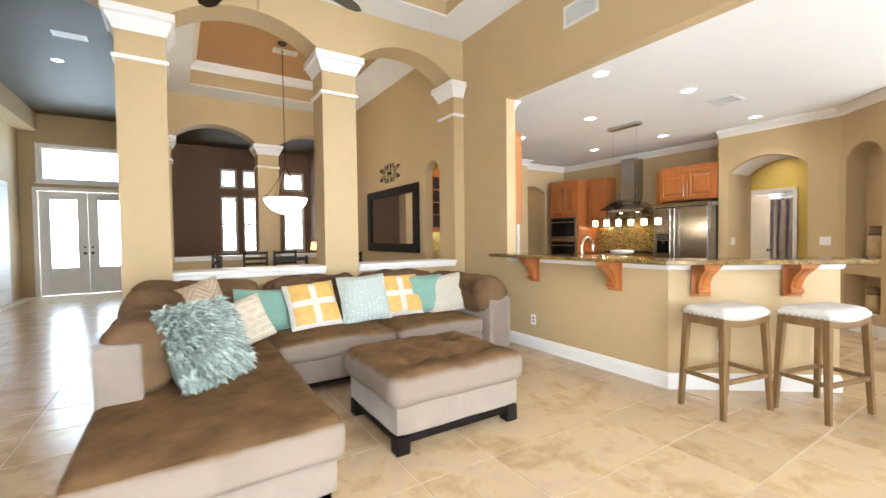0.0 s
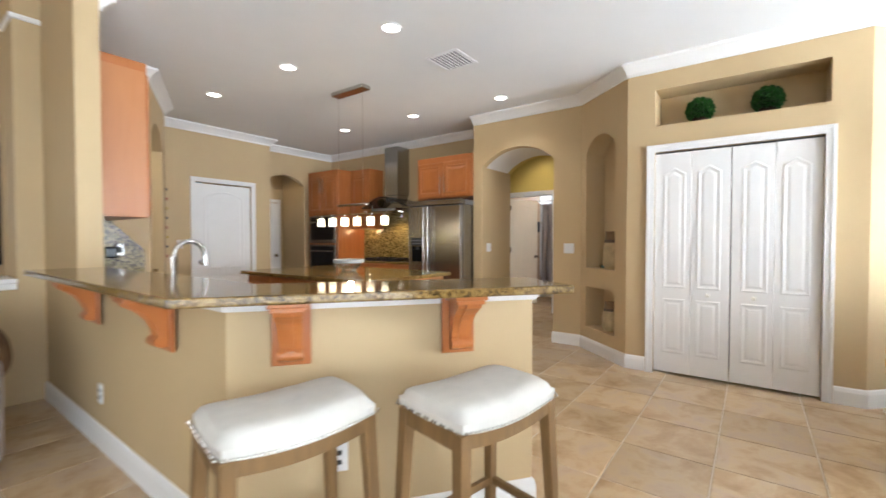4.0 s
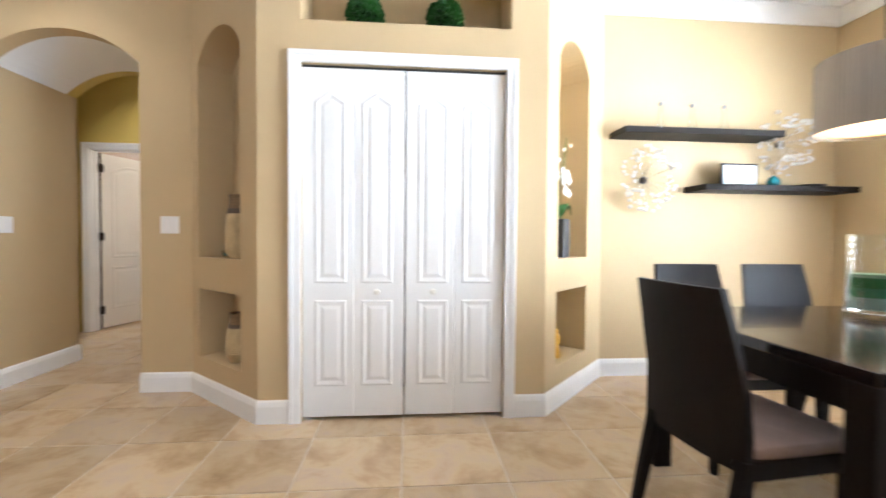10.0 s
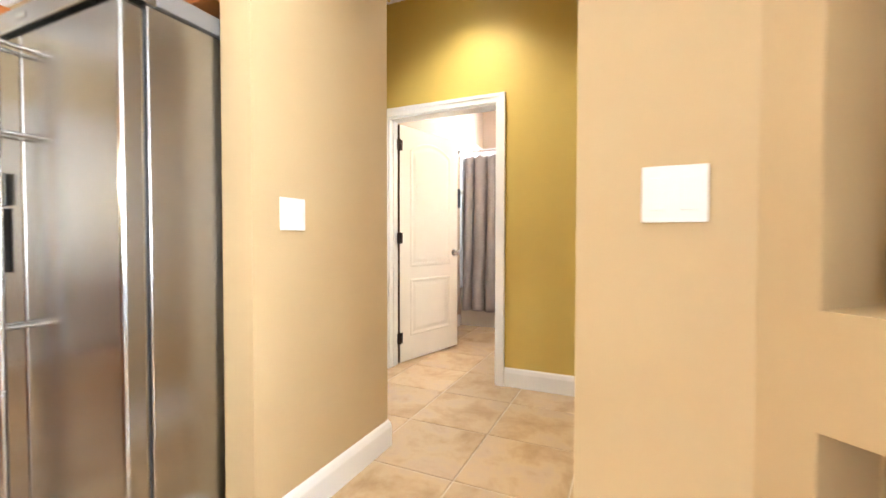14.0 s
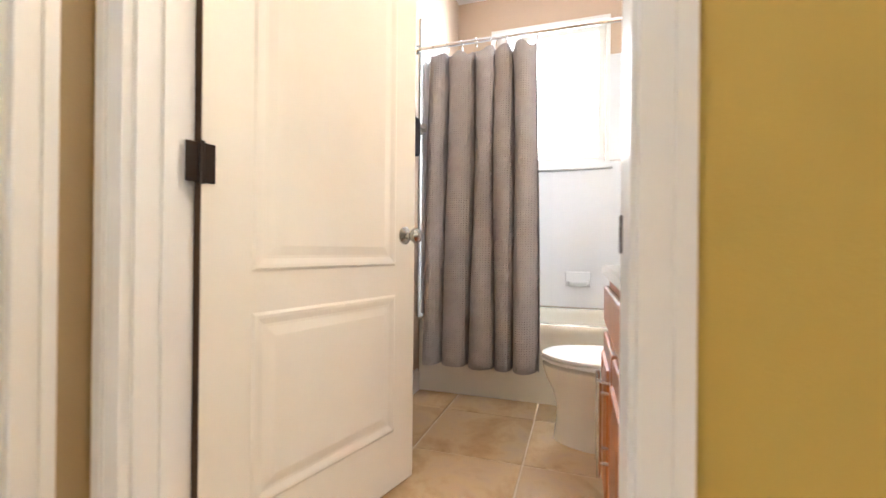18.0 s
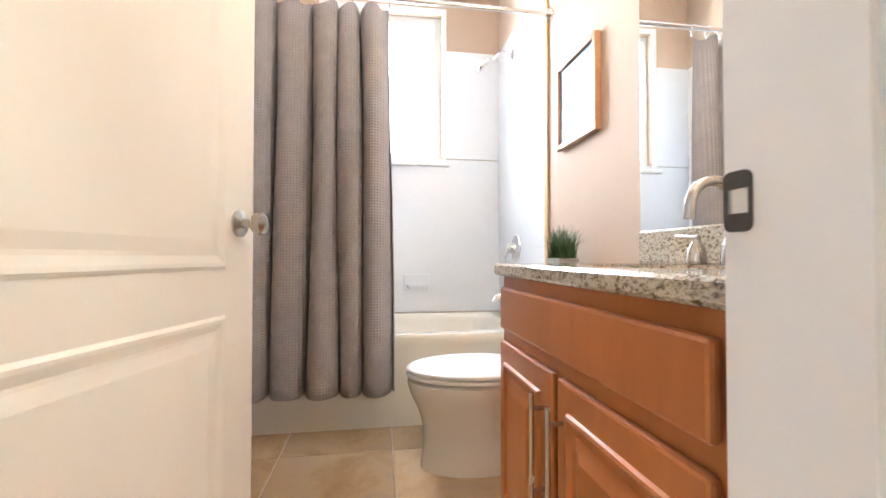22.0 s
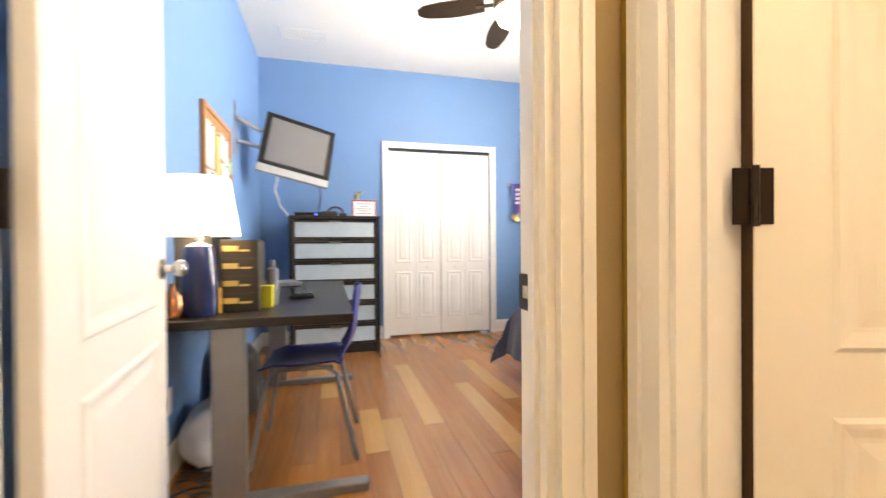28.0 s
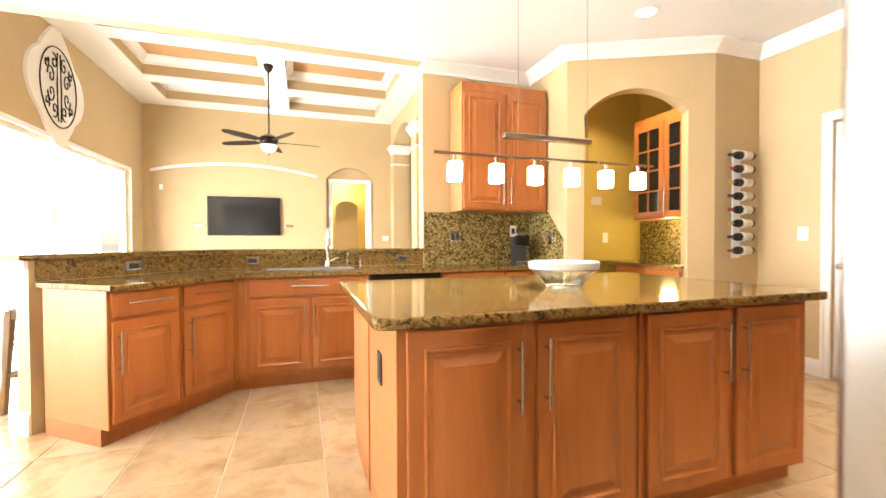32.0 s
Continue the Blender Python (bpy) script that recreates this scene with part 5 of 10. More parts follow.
bm = sweep(bmesh.new(), [(DX0, YD - 0.001, 0.985), (*bend(0), 0.985), (*pen(1.31, 0), 0.985), (*pen(1.31, 0.12), 0.985)], [(0, 0), (0.012, 0), (0.022, 0.02), (0.022, 0.052), (0, 0.052)])
structure("bar_trim", bm, TRIM, "white moulding under the breakfast bar", "trim")
peninsula("breakfast_bar", -0.25, 0.16, YD + 0.05, 1.37, 1.04, 1.075, GRANITE, "polished brown granite breakfast bar top", "counter", 0.010)
peninsula("granite_riser", 0.122, 0.142, YD - 0.001, 1.28, 0.912, 1.037, GRANITE, "brown granite riser behind the kitchen counter", "backsplash")
peninsula("kitchen_counter", 0.144, 0.79, 4.655, 1.29, 0.875, 0.91, GRANITE, "polished brown granite kitchen counter", "counter", 0.009)

# corbels under the bar
def corbel(at, rz):
    ob = thing("corbel", "carved honey maple corbel under the bar", "corbel", at, rz, "bar corbels")
    prof = [(0, 0), (0, -0.243), (0.042, -0.245), (0.060, -0.236), (0.067, -0.218), (0.062, -0.200), (0.053, -0.191), (0.058, -0.172), (0.070, -0.142), (0.088, -0.112), (0.113, -0.085), (0.142, -0.064), (0.164, -0.050), (0.174, -0.034), (0.174, 0)]
    for nm, hw, sc in (("scroll", 0.050, 1.0), ("rib", 0.017, 1.05)):
        bm = bmesh.new()
        out = 0.003 if nm == "rib" else 0
        a = [bm.verts.new((-hw * (0.78 + 0.22 * o / 0.174), -o * sc - out, z)) for o, z in prof]
        b = [bm.verts.new((hw * (0.78 + 0.22 * o / 0.174), -o * sc - out, z)) for o, z in prof]
        n = len(prof)
        for i in range(n):
            bm.faces.new((a[i], a[(i + 1) % n], b[(i + 1) % n], b[i]))
        bm.faces.new(a[::-1])
        bm.faces.new(b)
        part(nm, bm, MAPLE, ob)
    part("roll", tube(bmesh.new(), [(-0.046, -0.052, -0.218), (0.046, -0.052, -0.218)], 0.021, 14), MAPLE, ob, smooth=True)
    part("back_plate", boxes((-0.074, -0.014, -0.268, 0.074, 0, 0), bevel=0.004), MAPLE, ob)
    part("top_plate", boxes((-0.068, -0.197, -0.016, 0.068, -0.014, 0), (-0.060, -0.187, -0.034, 0.060, -0.014, -0.016), bevel=0.004), MAPLE, ob)
    return ob


for y in (2.95, 1.93):
    corbel((DX0 - 0.024, y, 1.038), -90)
ang = math.degrees(math.atan2(PD.y, PD.x))
for s in (0.24, 0.93):
    q = pen(s, -0.024)
    corbel((q[0], q[1], 1.038), ang)

# base cabinets of the peninsula
def unit(y0, y1, fronts, nm="base_cabinet", label="honey maple base cabinet with steel bar pulls"):
    return cabinet(nm, label, y1 - y0, 0.55, 0, 0.874, fronts, (DX0 + 0.73, y0, 0), 90, toe=0.1, group="kitchen base cabinets")


DZ, OZ = (0.72, 0.86), (0.13, 0.70)
unit(1.87, 2.80, [(0.02, 0.91, *DZ, "drawer", "h"), (0.02, 0.455, *OZ, "door", "r"), (0.475, 0.91, *OZ, "door", "l")], label="honey maple sink cabinet under the bar")
unit(3.44, 4.05, [(0.015, 0.595, *DZ, "drawer", "h"), (0.015, 0.595, *OZ, "door", "l")])
unit(4.06, 4.65, [(0.015, 0.575, *DZ, "drawer", "h"), (0.015, 0.575, *OZ, "door", "r")])
tagged(part("corner_toe_kick", prism(bmesh.new(), [bend(0.2), pen(0.409, 0.2), pen(0.409, 0.665), bend(0.665), (DX0 + 0.665, 1.869), (DX0 + 0.2, 1.869)], 0, 0.099), MAPLE), "maple toe kick at the bend of the counter", "cabinet")
cf_ = [bend(0.16), pen(0.409, 0.16), pen(0.409, 0.738), bend(0.738), (DX0 + 0.738, 1.869), (DX0 + 0.16, 1.869)]
tagged(part("corner_cabinet", prism(bmesh.new(), cf_, 0.1, 0.873), MAPLE), "honey maple corner filler at the bend of the counter", "cabinet")
# dishwasher
dw = thing("dishwasher", "black and steel built-in dishwasher", "dishwasher", (DX0 + 0.73, 2.81, 0), 90)
part("body", boxes((0, 0, 0.1, 0.62, 0.55, 0.873), bevel=0.003), CHARCOAL, dw)
part("door", boxes((0.005, -0.03, 0.12, 0.615, -0.001, 0.76), bevel=0.005), STEEL, dw, "brushed steel door")
part("control_panel", boxes((0.005, -0.032, 0.765, 0.615, -0.001, 0.868), bevel=0.005), BLACK, dw, "glossy black control strip")
bar_handle(dw, (0.06, -0.03, 0.72), (0.56, -0.03, 0.72), (0, -1, 0), 0.009)
part("toe_kick", boxes((0, 0.06, 0, 0.62, 0.5, 0.099)), CHARCOAL, dw)
# angled pair
a0 = pen(0.41, 0.73)
for s0, w in ((0.41, 0.43), (0.845, 0.43)):
    q = pen(s0 + w, 0.73)
    cabinet("base_cabinet", "honey maple base cabinet with drawer, in the angled run", w, 0.55, 0, 0.874, [(0.015, w - 0.015, *DZ, "drawer", "h"), (0.015, w - 0.015, *OZ, "door", "l" if s0 < 0.5 else "l")], (q[0], q[1], 0), ang + 180, toe=0.1, group="kitchen base cabinets", side=MAPLELIGHT)
# sink, taps and counter outlets
sk = thing("kitchen_sink", "steel sink sunk into the counter", "sink", (3.58, 2.35, 0.911))
part("rim", boxes((-0.2, -0.38, 0, 0.2, -0.35, 0.004), (-0.2, 0.35, 0, 0.2, 0.38, 0.004), (-0.2, -0.35, 0, -0.17, 0.35, 0.004), (0.17, -0.35, 0, 0.2, 0.35, 0.004)), STEEL, sk)
part("basin", boxes((-0.17, -0.35, 0.0005, 0.17, 0.35, 0.0015)), GREYMETAL, sk)
fc = thing("kitchen_faucet", "tall satin nickel gooseneck kitchen faucet", "faucet", (3.37, 2.50, 0.91), 0)
arc = [(0, 0, 0.0), (0, 0, 0.26)] + [(0.085 - 0.085 * math.cos(a), 0, 0.26 + 0.085 * math.sin(a)) for a in [math.pi * i / 12 for i in range(1, 12)]] + [(0.17, 0, 0.25), (0.172, 0, 0.20)]
part("spout", tube(bmesh.new(), arc, [0.022, 0.018] + [0.014] * 11 + [0.016, 0.018], 14), NICKEL, fc, smooth=True)
part("base", lathe(bmesh.new(), [(0, 0), (0.034, 0), (0.034, 0.008), (0.024, 0.05), (0.02, 0.06), (0, 0.06)], 20), NICKEL, fc, smooth=True)
part("lever", tube(bmesh.new(), [(0, 0.02, 0.05), (0.01, 0.06, 0.075), (0.02, 0.1, 0.085)], [0.009, 0.007, 0.006], 10), NICKEL, fc, smooth=True)
sp = thing("water_tap", "small satin nickel filtered water tap", "tap", (3.37, 2.68, 0.91))
part("spout", tube(bmesh.new(), [(0, 0, 0), (0, 0, 0.10), (0.015, 0, 0.125), (0.04, 0, 0.133), (0.07, 0, 0.128), (0.085, 0, 0.11)], [0.014, 0.009, 0.008, 0.008, 0.008, 0.008], 12), NICKEL, sp, smooth=True)
ds = thing("soap_dispenser", "small satin nickel soap dispenser", "soap dispenser", (3.37, 2.80, 0.91))
part("pump", tube(bmesh.new(), [(0, 0, 0), (0, 0, 0.06), (0.01, 0, 0.075), (0.05, 0, 0.075)], [0.014, 0.008, 0.007, 0.006], 10), NICKEL, ds, smooth=True)
for s in (0.72,):
    q = pen(s, 0.143)
    plate("counter_outlet", "steel outlet plate with black socket in the granite riser", "outlet", (*q, 0.975), ang + 180, 0.12, 0.075, (), STEEL, [(-0.035, -0.018, 0.035, 0.018)])
for y in (1.86, 3.22):
    plate("counter_outlet", "steel outlet plate with black socket in the granite riser", "outlet", (DX0 + 0.1425, y, 0.975), 90, 0.12, 0.075, (), STEEL, [(-0.035, -0.018, 0.035, 0.018)])
# wall by the upper cabinet
bs = structure("backsplash_bar", boxes((DX1 + 0.001, YD + 0.01, 0.911, DX1 + 0.012, 4.659, 1.44)), MOSAIC, "brown mosaic backsplash", "backsplash")
structure("backsplash_return", prism(bmesh.new(), [(DX1 + 0.013, 4.648), (3.93, 4.648), (3.93, 4.659), (DX1 + 0.013, 4.659)], 0.911, 1.16), MOSAIC, "brown mosaic backsplash on the short wall", "backsplash")
bm = bmesh.new()
vs = [[bm.verts.new((x, y, z)) for x, z in ((DX1 + 0.013, 1.1605), (3.93, 1.1605), (3.66, 1.44), (DX1 + 0.013, 1.44))] for y in (4.648, 4.659)]
bm.faces.new(vs[0])
bm.faces.new(vs[1][::-1])
for i in range(4):
    bm.faces.new((vs[0][i], vs[1][i], vs[1][(i + 1) % 4], vs[0][(i + 1) % 4]))
structure("backsplash_slope", bm, MOSAIC, "sloped end of the mosaic backsplash", "backsplash")
cabinet("wall_cabinet", "honey maple double wall cabinet over the bar end", 0.92, 0.335, 1.44, 2.59, [(0.012, 0.452, 1.455, 2.575, "door", "r"), (0.468, 0.908, 1.455, 2.575, "door", "l")], (DX1 + 0.36, 3.72, 0), 90, crown_top=True, side=MAPLELIGHT)
plate("counter_outlet", "steel double switch plate on the mosaic", "outlet", (DX1 + 0.012, 3.78, 1.19), 90, 0.12, 0.12, (), STEEL, [(-0.045, -0.035, -0.01, 0.035), (0.01, -0.035, 0.045, 0.035)])
plate("counter_outlet", "white outlet plate with plugged-in cord", "outlet", (DX1 + 0.012, 4.45, 1.25), 90, 0.075, 0.12, (), PLASTIC, [(-0.02, -0.03, 0.02, 0.03)])
plate("counter_outlet", "steel outlet plate on the short mosaic wall", "outlet", (3.72, 4.648, 1.17), 0, 0.075, 0.12, (), STEEL, [(-0.02, -0.03, 0.02, 0.03)])
cm = thing("coffee_maker", "small black and steel pod coffee maker", "coffee maker", (3.52, 4.42, 0.911), 75)
part("body", boxes((-0.07, 0.0, 0, 0.07, 0.14, 0.28), bevel=0.012), CHARCOAL, cm)
part("head", boxes((-0.065, -0.12, 0.19, 0.065, 0.0, 0.29), bevel=0.014), BLACK, cm)
part("drip_tray", boxes((-0.06, -0.11, 0, 0.06, -0.001, 0.03), bevel=0.005), STEEL, cm)
part("lever", tube(bmesh.new(), [(-0.06, -0.1, 0.295), (0, -0.115, 0.31), (0.06, -0.1, 0.295)], 0.008), STEEL, cm, smooth=True)

# island
IX0, IX1, IY0, IY1 = 4.83, 6.13, 2.48, 4.58
bm = boxes((IX0, IY0, 0.872, IX1, IY1, 0.91))
bmesh.ops.bevel(bm, geom=[e for e in bm.edges if abs(e.verts[0].co.z - e.verts[1].co.z) > 0.01], offset=0.05, segments=5, affect="EDGES", profile=0.5)
bmesh.ops.bevel(bm, geom=[e for e in bm.edges if abs(e.verts[0].co.z - e.verts[1].co.z) < 1e-5], offset=0.010, segments=3, affect="EDGES", profile=0.6)
tagged(part("island_counter", bm, GRANITE), "polished brown granite island top with rounded corners", "counter")
FR = lambda w: [(0.03, w / 2 - 0.025, 0.125, 0.855, "door", "r"), (w / 2 + 0.025, w - 0.03, 0.125, 0.855, "door", "l")]
for y0, w in ((2.56, 0.96), (3.53, 0.97)):
    cabinet("island_cabinet", "honey maple island cabinet with two raised-panel doors", w, 0.56, 0, 0.871, FR(w), (6.06, y0, 0), 90, toe=0.1, group="island cabinets", side=MAPLELIGHT)
    cabinet("island_cabinet", "honey maple island cabinet on the bar side", w, 0.55, 0, 0.871, FR(w), (4.91, y0 + w, 0), -90, toe=0.1, group="island cabinets", side=MAPLELIGHT)
plate("island_outlet", "black outlet plate in the island end", "outlet", (5.78, 2.5595, 0.66), 0, 0.075, 0.12, (), CHARCOAL, [(-0.02, -0.035, 0.02, 0.035)])
bw = thing("glass_bowl", "ribbed glass bowl with a white frosted rim on the island", "bowl", (5.56, 3.53, 0.911), 0)
bm = lathe(bmesh.new(), [(0, 0.004), (0.08, 0.0), (0.085, 0.008), (0.09, 0.02), (0.15, 0.085), (0.165, 0.09), (0.165, 0.125), (0.158, 0.125), (0.156, 0.095), (0.142, 0.088), (0.083, 0.024), (0, 0.02)], 36)
part("bowl", bm, GLASS, bw, smooth=True)
part("rim", lathe(bmesh.new(), [(0.160, 0.092), (0.172, 0.094), (0.174, 0.126), (0.168, 0.13), (0.163, 0.126), (0.160, 0.092)], 36), mat("frosted_bowl_rim", (0.70, 0.70, 0.68), 0.25, vary=0.05, trans=0.4), bw, "pale frosted rim", smooth=True)
for i in range(18):
    a = 2 * math.pi * i / 18
    part("rib", tube(bmesh.new(), [(0.091 * math.cos(a), 0.091 * math.sin(a), 0.02), (0.151 * math.cos(a), 0.151 * math.sin(a), 0.086)], 0.004, 6), GLASS, bw, smooth=True)

# linear pendant over the island
pl = thing("linear_pendant", "steel linear pendant with six lit glass cubes", "pendant light", (5.55, 3.48, 0))
part("canopy", boxes((-0.06, -0.26, ZK - 0.045, 0.06, 0.26, ZK - 0.001), bevel=0.006), NICKEL, pl, "brushed steel ceiling canopy")
part("rail", boxes((-0.006, -0.63, 1.545, 0.006, 0.63, 1.557)), NICKEL, pl)
part("driver_bar", boxes((-0.02, -0.28, 1.64, 0.02, 0.22, 1.665), bevel=0.004), NICKEL, pl, "brushed steel bar above the rail")
for y in (-0.2, 0.2):
    part("wire", tube(bmesh.new(), [(0, y, 1.55), (0, y, ZK - 0.04)], 0.0018, 6), NICKEL, pl)
for i in range(6):
    y = -0.53 + 1.06 * i / 5
    part("stem", tube(bmesh.new(), [(0, y, 1.545), (0, y, 1.50)], 0.008, 8), NICKEL, pl)
    part("glass_shade", boxes((-0.030, y - 0.030, 1.42, 0.030, y + 0.030, 1.512), bevel=0.010, seg=3), LAMPGLASS, pl, "glowing frosted glass cube", smooth=True)
glow("pendant_glow", (5.55, 3.48, 1.38), 18, size=0.03)

# range wall
RX = 7.9
def rw(y1, w, d, z0, z1, fronts, nm, label, toe=0.0, crown_top=False, front=None, grp="range wall cabinets"):
    """A cabinet on the range wall, from y1 downwards, facing the island."""
    return cabinet(nm, label, w, d - 0.001, z0, z1, fronts, (RX - d, y1, 0), -90, toe=toe, crown_top=crown_top, group=grp)


tw = rw(6.62, 0.84, 0.63, 0, 2.45, [(0.02, 0.41, 1.75, 2.42, "door", "r"), (0.43, 0.82, 1.75, 2.42, "door", "l"), (0.02, 0.82, 0.13, 0.36, "drawer", "h")], "oven_tower", "honey maple oven tower with built-in ovens", toe=0.1, crown_top=True)
for z0, z1, nm in ((1.20, 1.70, "microwave_oven"), (0.42, 1.17, "wall_oven")):
    ov = thing(nm, "black glass and steel built-in oven", "oven", (RX - 0.63, 6.58, 0), -90)
    part("frame", boxes((0.0, -0.028, z0, 0.76, -0.0075, z1), bevel=0.004), STEEL, ov, "brushed steel frame")
    part("window", boxes((0.05, -0.034, z0 + 0.06, 0.71, -0.029, z1 - 0.13), bevel=0.002), BLACK, ov, "black glass window")
    part("controls", boxes((0.05, -0.034, z1 - 0.1, 0.71, -0.029, z1 - 0.03), bevel=0.002), BLACK, ov, "black control strip")
    bar_handle(ov, (0.08, -0.03, z1 - 0.115), (0.68, -0.03, z1 - 0.115), (0, -1, 0), 0.009)
rw(5.76, 0.48, 0.34, 1.46, 2.45, [(0.012, 0.468, 1.475, 2.435, "door", "r")], "wall_cabinet", "honey maple wall cabinet beside the hood", crown_top=True)
rw(4.16, 0.22, 0.34, 1.46, 2.40, [(0.012, 0.208, 1.475, 2.385, "door", "")], "wall_cabinet", "narrow honey maple wall cabinet beside the hood", crown_top=True)
rw(3.93, 0.97, 0.62, 1.87, 2.40, [(0.012, 0.478, 1.885, 2.385, "door", "r"), (0.492, 0.958, 1.885, 2.385, "door", "l")], "fridge_cabinet", "honey maple cabinet above the fridge", crown_top=True)
for y1, w, fr in ((5.76, 0.55, "d"), (5.205, 0.80, "w"), (4.40, 0.45, "d")):
    rw(y1, w, 0.62, 0, 0.874, [(0.015, w - 0.015, *DZ, "drawer", "h")] + ([(0.015, w / 2 - 0.008, *OZ, "door", "r"), (w / 2 + 0.008, w - 0.015, *OZ, "door", "l")]), "base_cabinet", "honey maple base cabinet on the range wall", toe=0.1)
tagged(part("range_counter", boxes((RX - 0.65, 3.95, 0.875, RX - 0.013, 5.775, 0.91), bevel=0.008), GRANITE), "polished brown granite counter by the cooktop", "counter")
structure("backsplash_range", boxes((RX - 0.012, 3.95, 0.911, RX - 0.001, 5.775, 1.75)), MOSAIC, "gold brown mosaic backsplash behind the cooktop", "backsplash")
ck = thing("cooktop", "black gas cooktop with iron grates", "cooktop", (RX - 0.33, 4.80, 0.911))
part("glass_top", boxes((-0.26, -0.40, 0, 0.26, 0.40, 0.008), bevel=0.003), BLACK, ck)
for y in (-0.26, 0, 0.26):
    bm = bmesh.new()
    for k in (-0.1, 0, 0.1):
        box(bm, -0.22, y + k - 0.006, 0.03, 0.22, y + k + 0.006, 0.042)
    box(bm, -0.22, y - 0.11, 0.009, -0.208, y + 0.11, 0.042)
    box(bm, 0.208, y - 0.11, 0.009, 0.22, y + 0.11, 0.042)
    part("grate", bm, BLACKIRON, ck)
    part("burner", lathe(bmesh.new(), [(0, 0.008), (0.05, 0.008), (0.05, 0.02), (0.035, 0.026), (0, 0.026)], 18), BLACKIRON, ck, smooth=True)
# hood: curved canopy and chimney
hd = thing("range_hood", "steel chimney hood with a curved glass canopy", "range hood", (RX, 4.80, 0))
part("chimney", boxes((-0.30, -0.15, 2.02, -0.002, 0.15, ZK - 0.11), (-0.28, -0.135, 1.9, -0.02, 0.135, 2.02), bevel=0.003), STEEL, hd, "brushed steel chimney")
part("body", boxes((-0.50, -0.29, 1.74, -0.002, 0.29, 1.79), bevel=0.006), STEEL, hd, "slim steel fan body")
bm = bmesh.new()
n = 24
rows_ = []
for i in range(n + 1):
    y = -0.50 + 1.0 * i / n
    z = 1.80 + 0.17 * math.cos(y / 0.5 * math.pi / 2) ** 1.2
    rows_.append([bm.verts.new((x, y, z + dz)) for x, dz in ((-0.52, 0), (-0.002, 0), (-0.002, 0.012), (-0.52, 0.012))])
for a, b in zip(rows_, rows_[1:]):
    for k in range(4):
        bm.faces.new((a[k], a[(k + 1) % 4], b[(k + 1) % 4], b[k]))
bm.faces.new(rows_[0])
bm.faces.new(rows_[-1][::-1])
part("canopy", bm, mat("smoked_glass", (0.03, 0.028, 0.025), 0.08, vary=0.05, coat=0.4), hd, "arched smoked glass canopy", smooth=True)
for y in (-0.36, 0.36):
    rodp = part("lamp_rod", tube(bmesh.new(), [(-0.40, y, 1.86), (-0.40, y, 1.70), (-0.42, y, 1.66)], 0.009, 10), CHROME, hd, "chrome drop rod", smooth=True)
    part("lamp_cup", lathe(bmesh.new(), [(0, 0.035), (0.012, 0.034), (0.03, 0.01), (0.036, -0.012), (0.032, -0.012), (0.01, 0.022), (0, 0.024)], 18, (-0.42, y, 1.64)), CHROME, rodp, "chrome lamp cup", smooth=True)
for y in (-0.18, 0.18):
    part("lamp", lathe(bmesh.new(), [(0, -0.003), (0.03, -0.003), (0.034, 0.0)], 16, (-0.26, y, 1.739)), CANLIT, hd, "lit hood lamp")
down("hood_beam", (RX - 0.27, 4.80, 1.70), 34, (1, 0.70, 0.36), 140)
glow("under_cabinet_glow", (RX - 0.14, 5.5, 1.42), 3.5, (1, 0.7, 0.35), 0.03)
# fridge
fg = thing("refrigerator", "tall stainless side-by-side refrigerator with dispenser", "refrigerator", (7.0, 3.90, 0), -90)
part("body", boxes((0.01, 0.075, 0.03, 0.93, 0.80, 1.75), bevel=0.006), STEEL, fg, "brushed steel cabinet")
part("gasket", boxes((0.02, 0.0705, 0.07, 0.92, 0.0745, 1.735)), CHARCOAL, fg, "dark door seal")
fl = part("freezer_door", boxes((0.012, 0.0, 0.06, 0.385, 0.07, 1.74), bevel=0.012), STEEL, fg, "brushed steel freezer door")
fr = part("fridge_door", boxes((0.392, 0.0, 0.06, 0.928, 0.07, 1.74), bevel=0.012), STEEL, fg, "brushed steel fridge door")
part("top_grille", boxes((0.0, -0.012, 1.748, 0.94, 0.10, 1.815), bevel=0.004), STEEL, fg, "steel top trim")
part("top_cover", boxes((0.0, 0.10, 1.752, 0.94, 0.80, 1.812), bevel=0.004), GREYMETAL, fg)
part("dispenser", wall_mesh((0.068, 0.001), (0.315, 0.001), 0.010, 0.935, 1.30, [(0.012, 0.235, 0.012, 0.235, 0)]), GREYMETAL, fl, "grey dispenser surround")
part("dispenser_niche", boxes((0.082, -0.0045, 0.949, 0.302, -0.0005, 1.168)), mat("dispenser_black", (0.004, 0.004, 0.005), 0.7, vary=0, spec=0.1), fl, "dark water and ice recess")
part("dispenser_panel", boxes((0.082, -0.014, 1.178, 0.302, -0.0105, 1.288), bevel=0.002), CHARCOAL, fl, "dark control panel")
for i in range(3):
    for k in range(2):
        part("button", boxes((0.105 + 0.062 * i, -0.0165, 1.20 + 0.042 * k, 0.145 + 0.062 * i, -0.0135, 1.216 + 0.042 * k)), GREYMETAL, fl)
part("spout", boxes((0.165, -0.016, 1.12, 0.22, -0.005, 1.165), bevel=0.004), CHARCOAL, fl)
for x, f in ((0.352, fl), (0.425, fr)):
    bm = tube(bmesh.new(), [(x, -0.075, 0.10), (x, -0.075, 1.72)], 0.012, 14)
    for z in (0.14, 0.78, 1.40, 1.68):
        tube(bm, [(x, 0.0, z), (x, -0.075, z)], 0.008, 10)
    part("handle", bm, NICKEL, f, "long tubular steel handle", smooth=True)
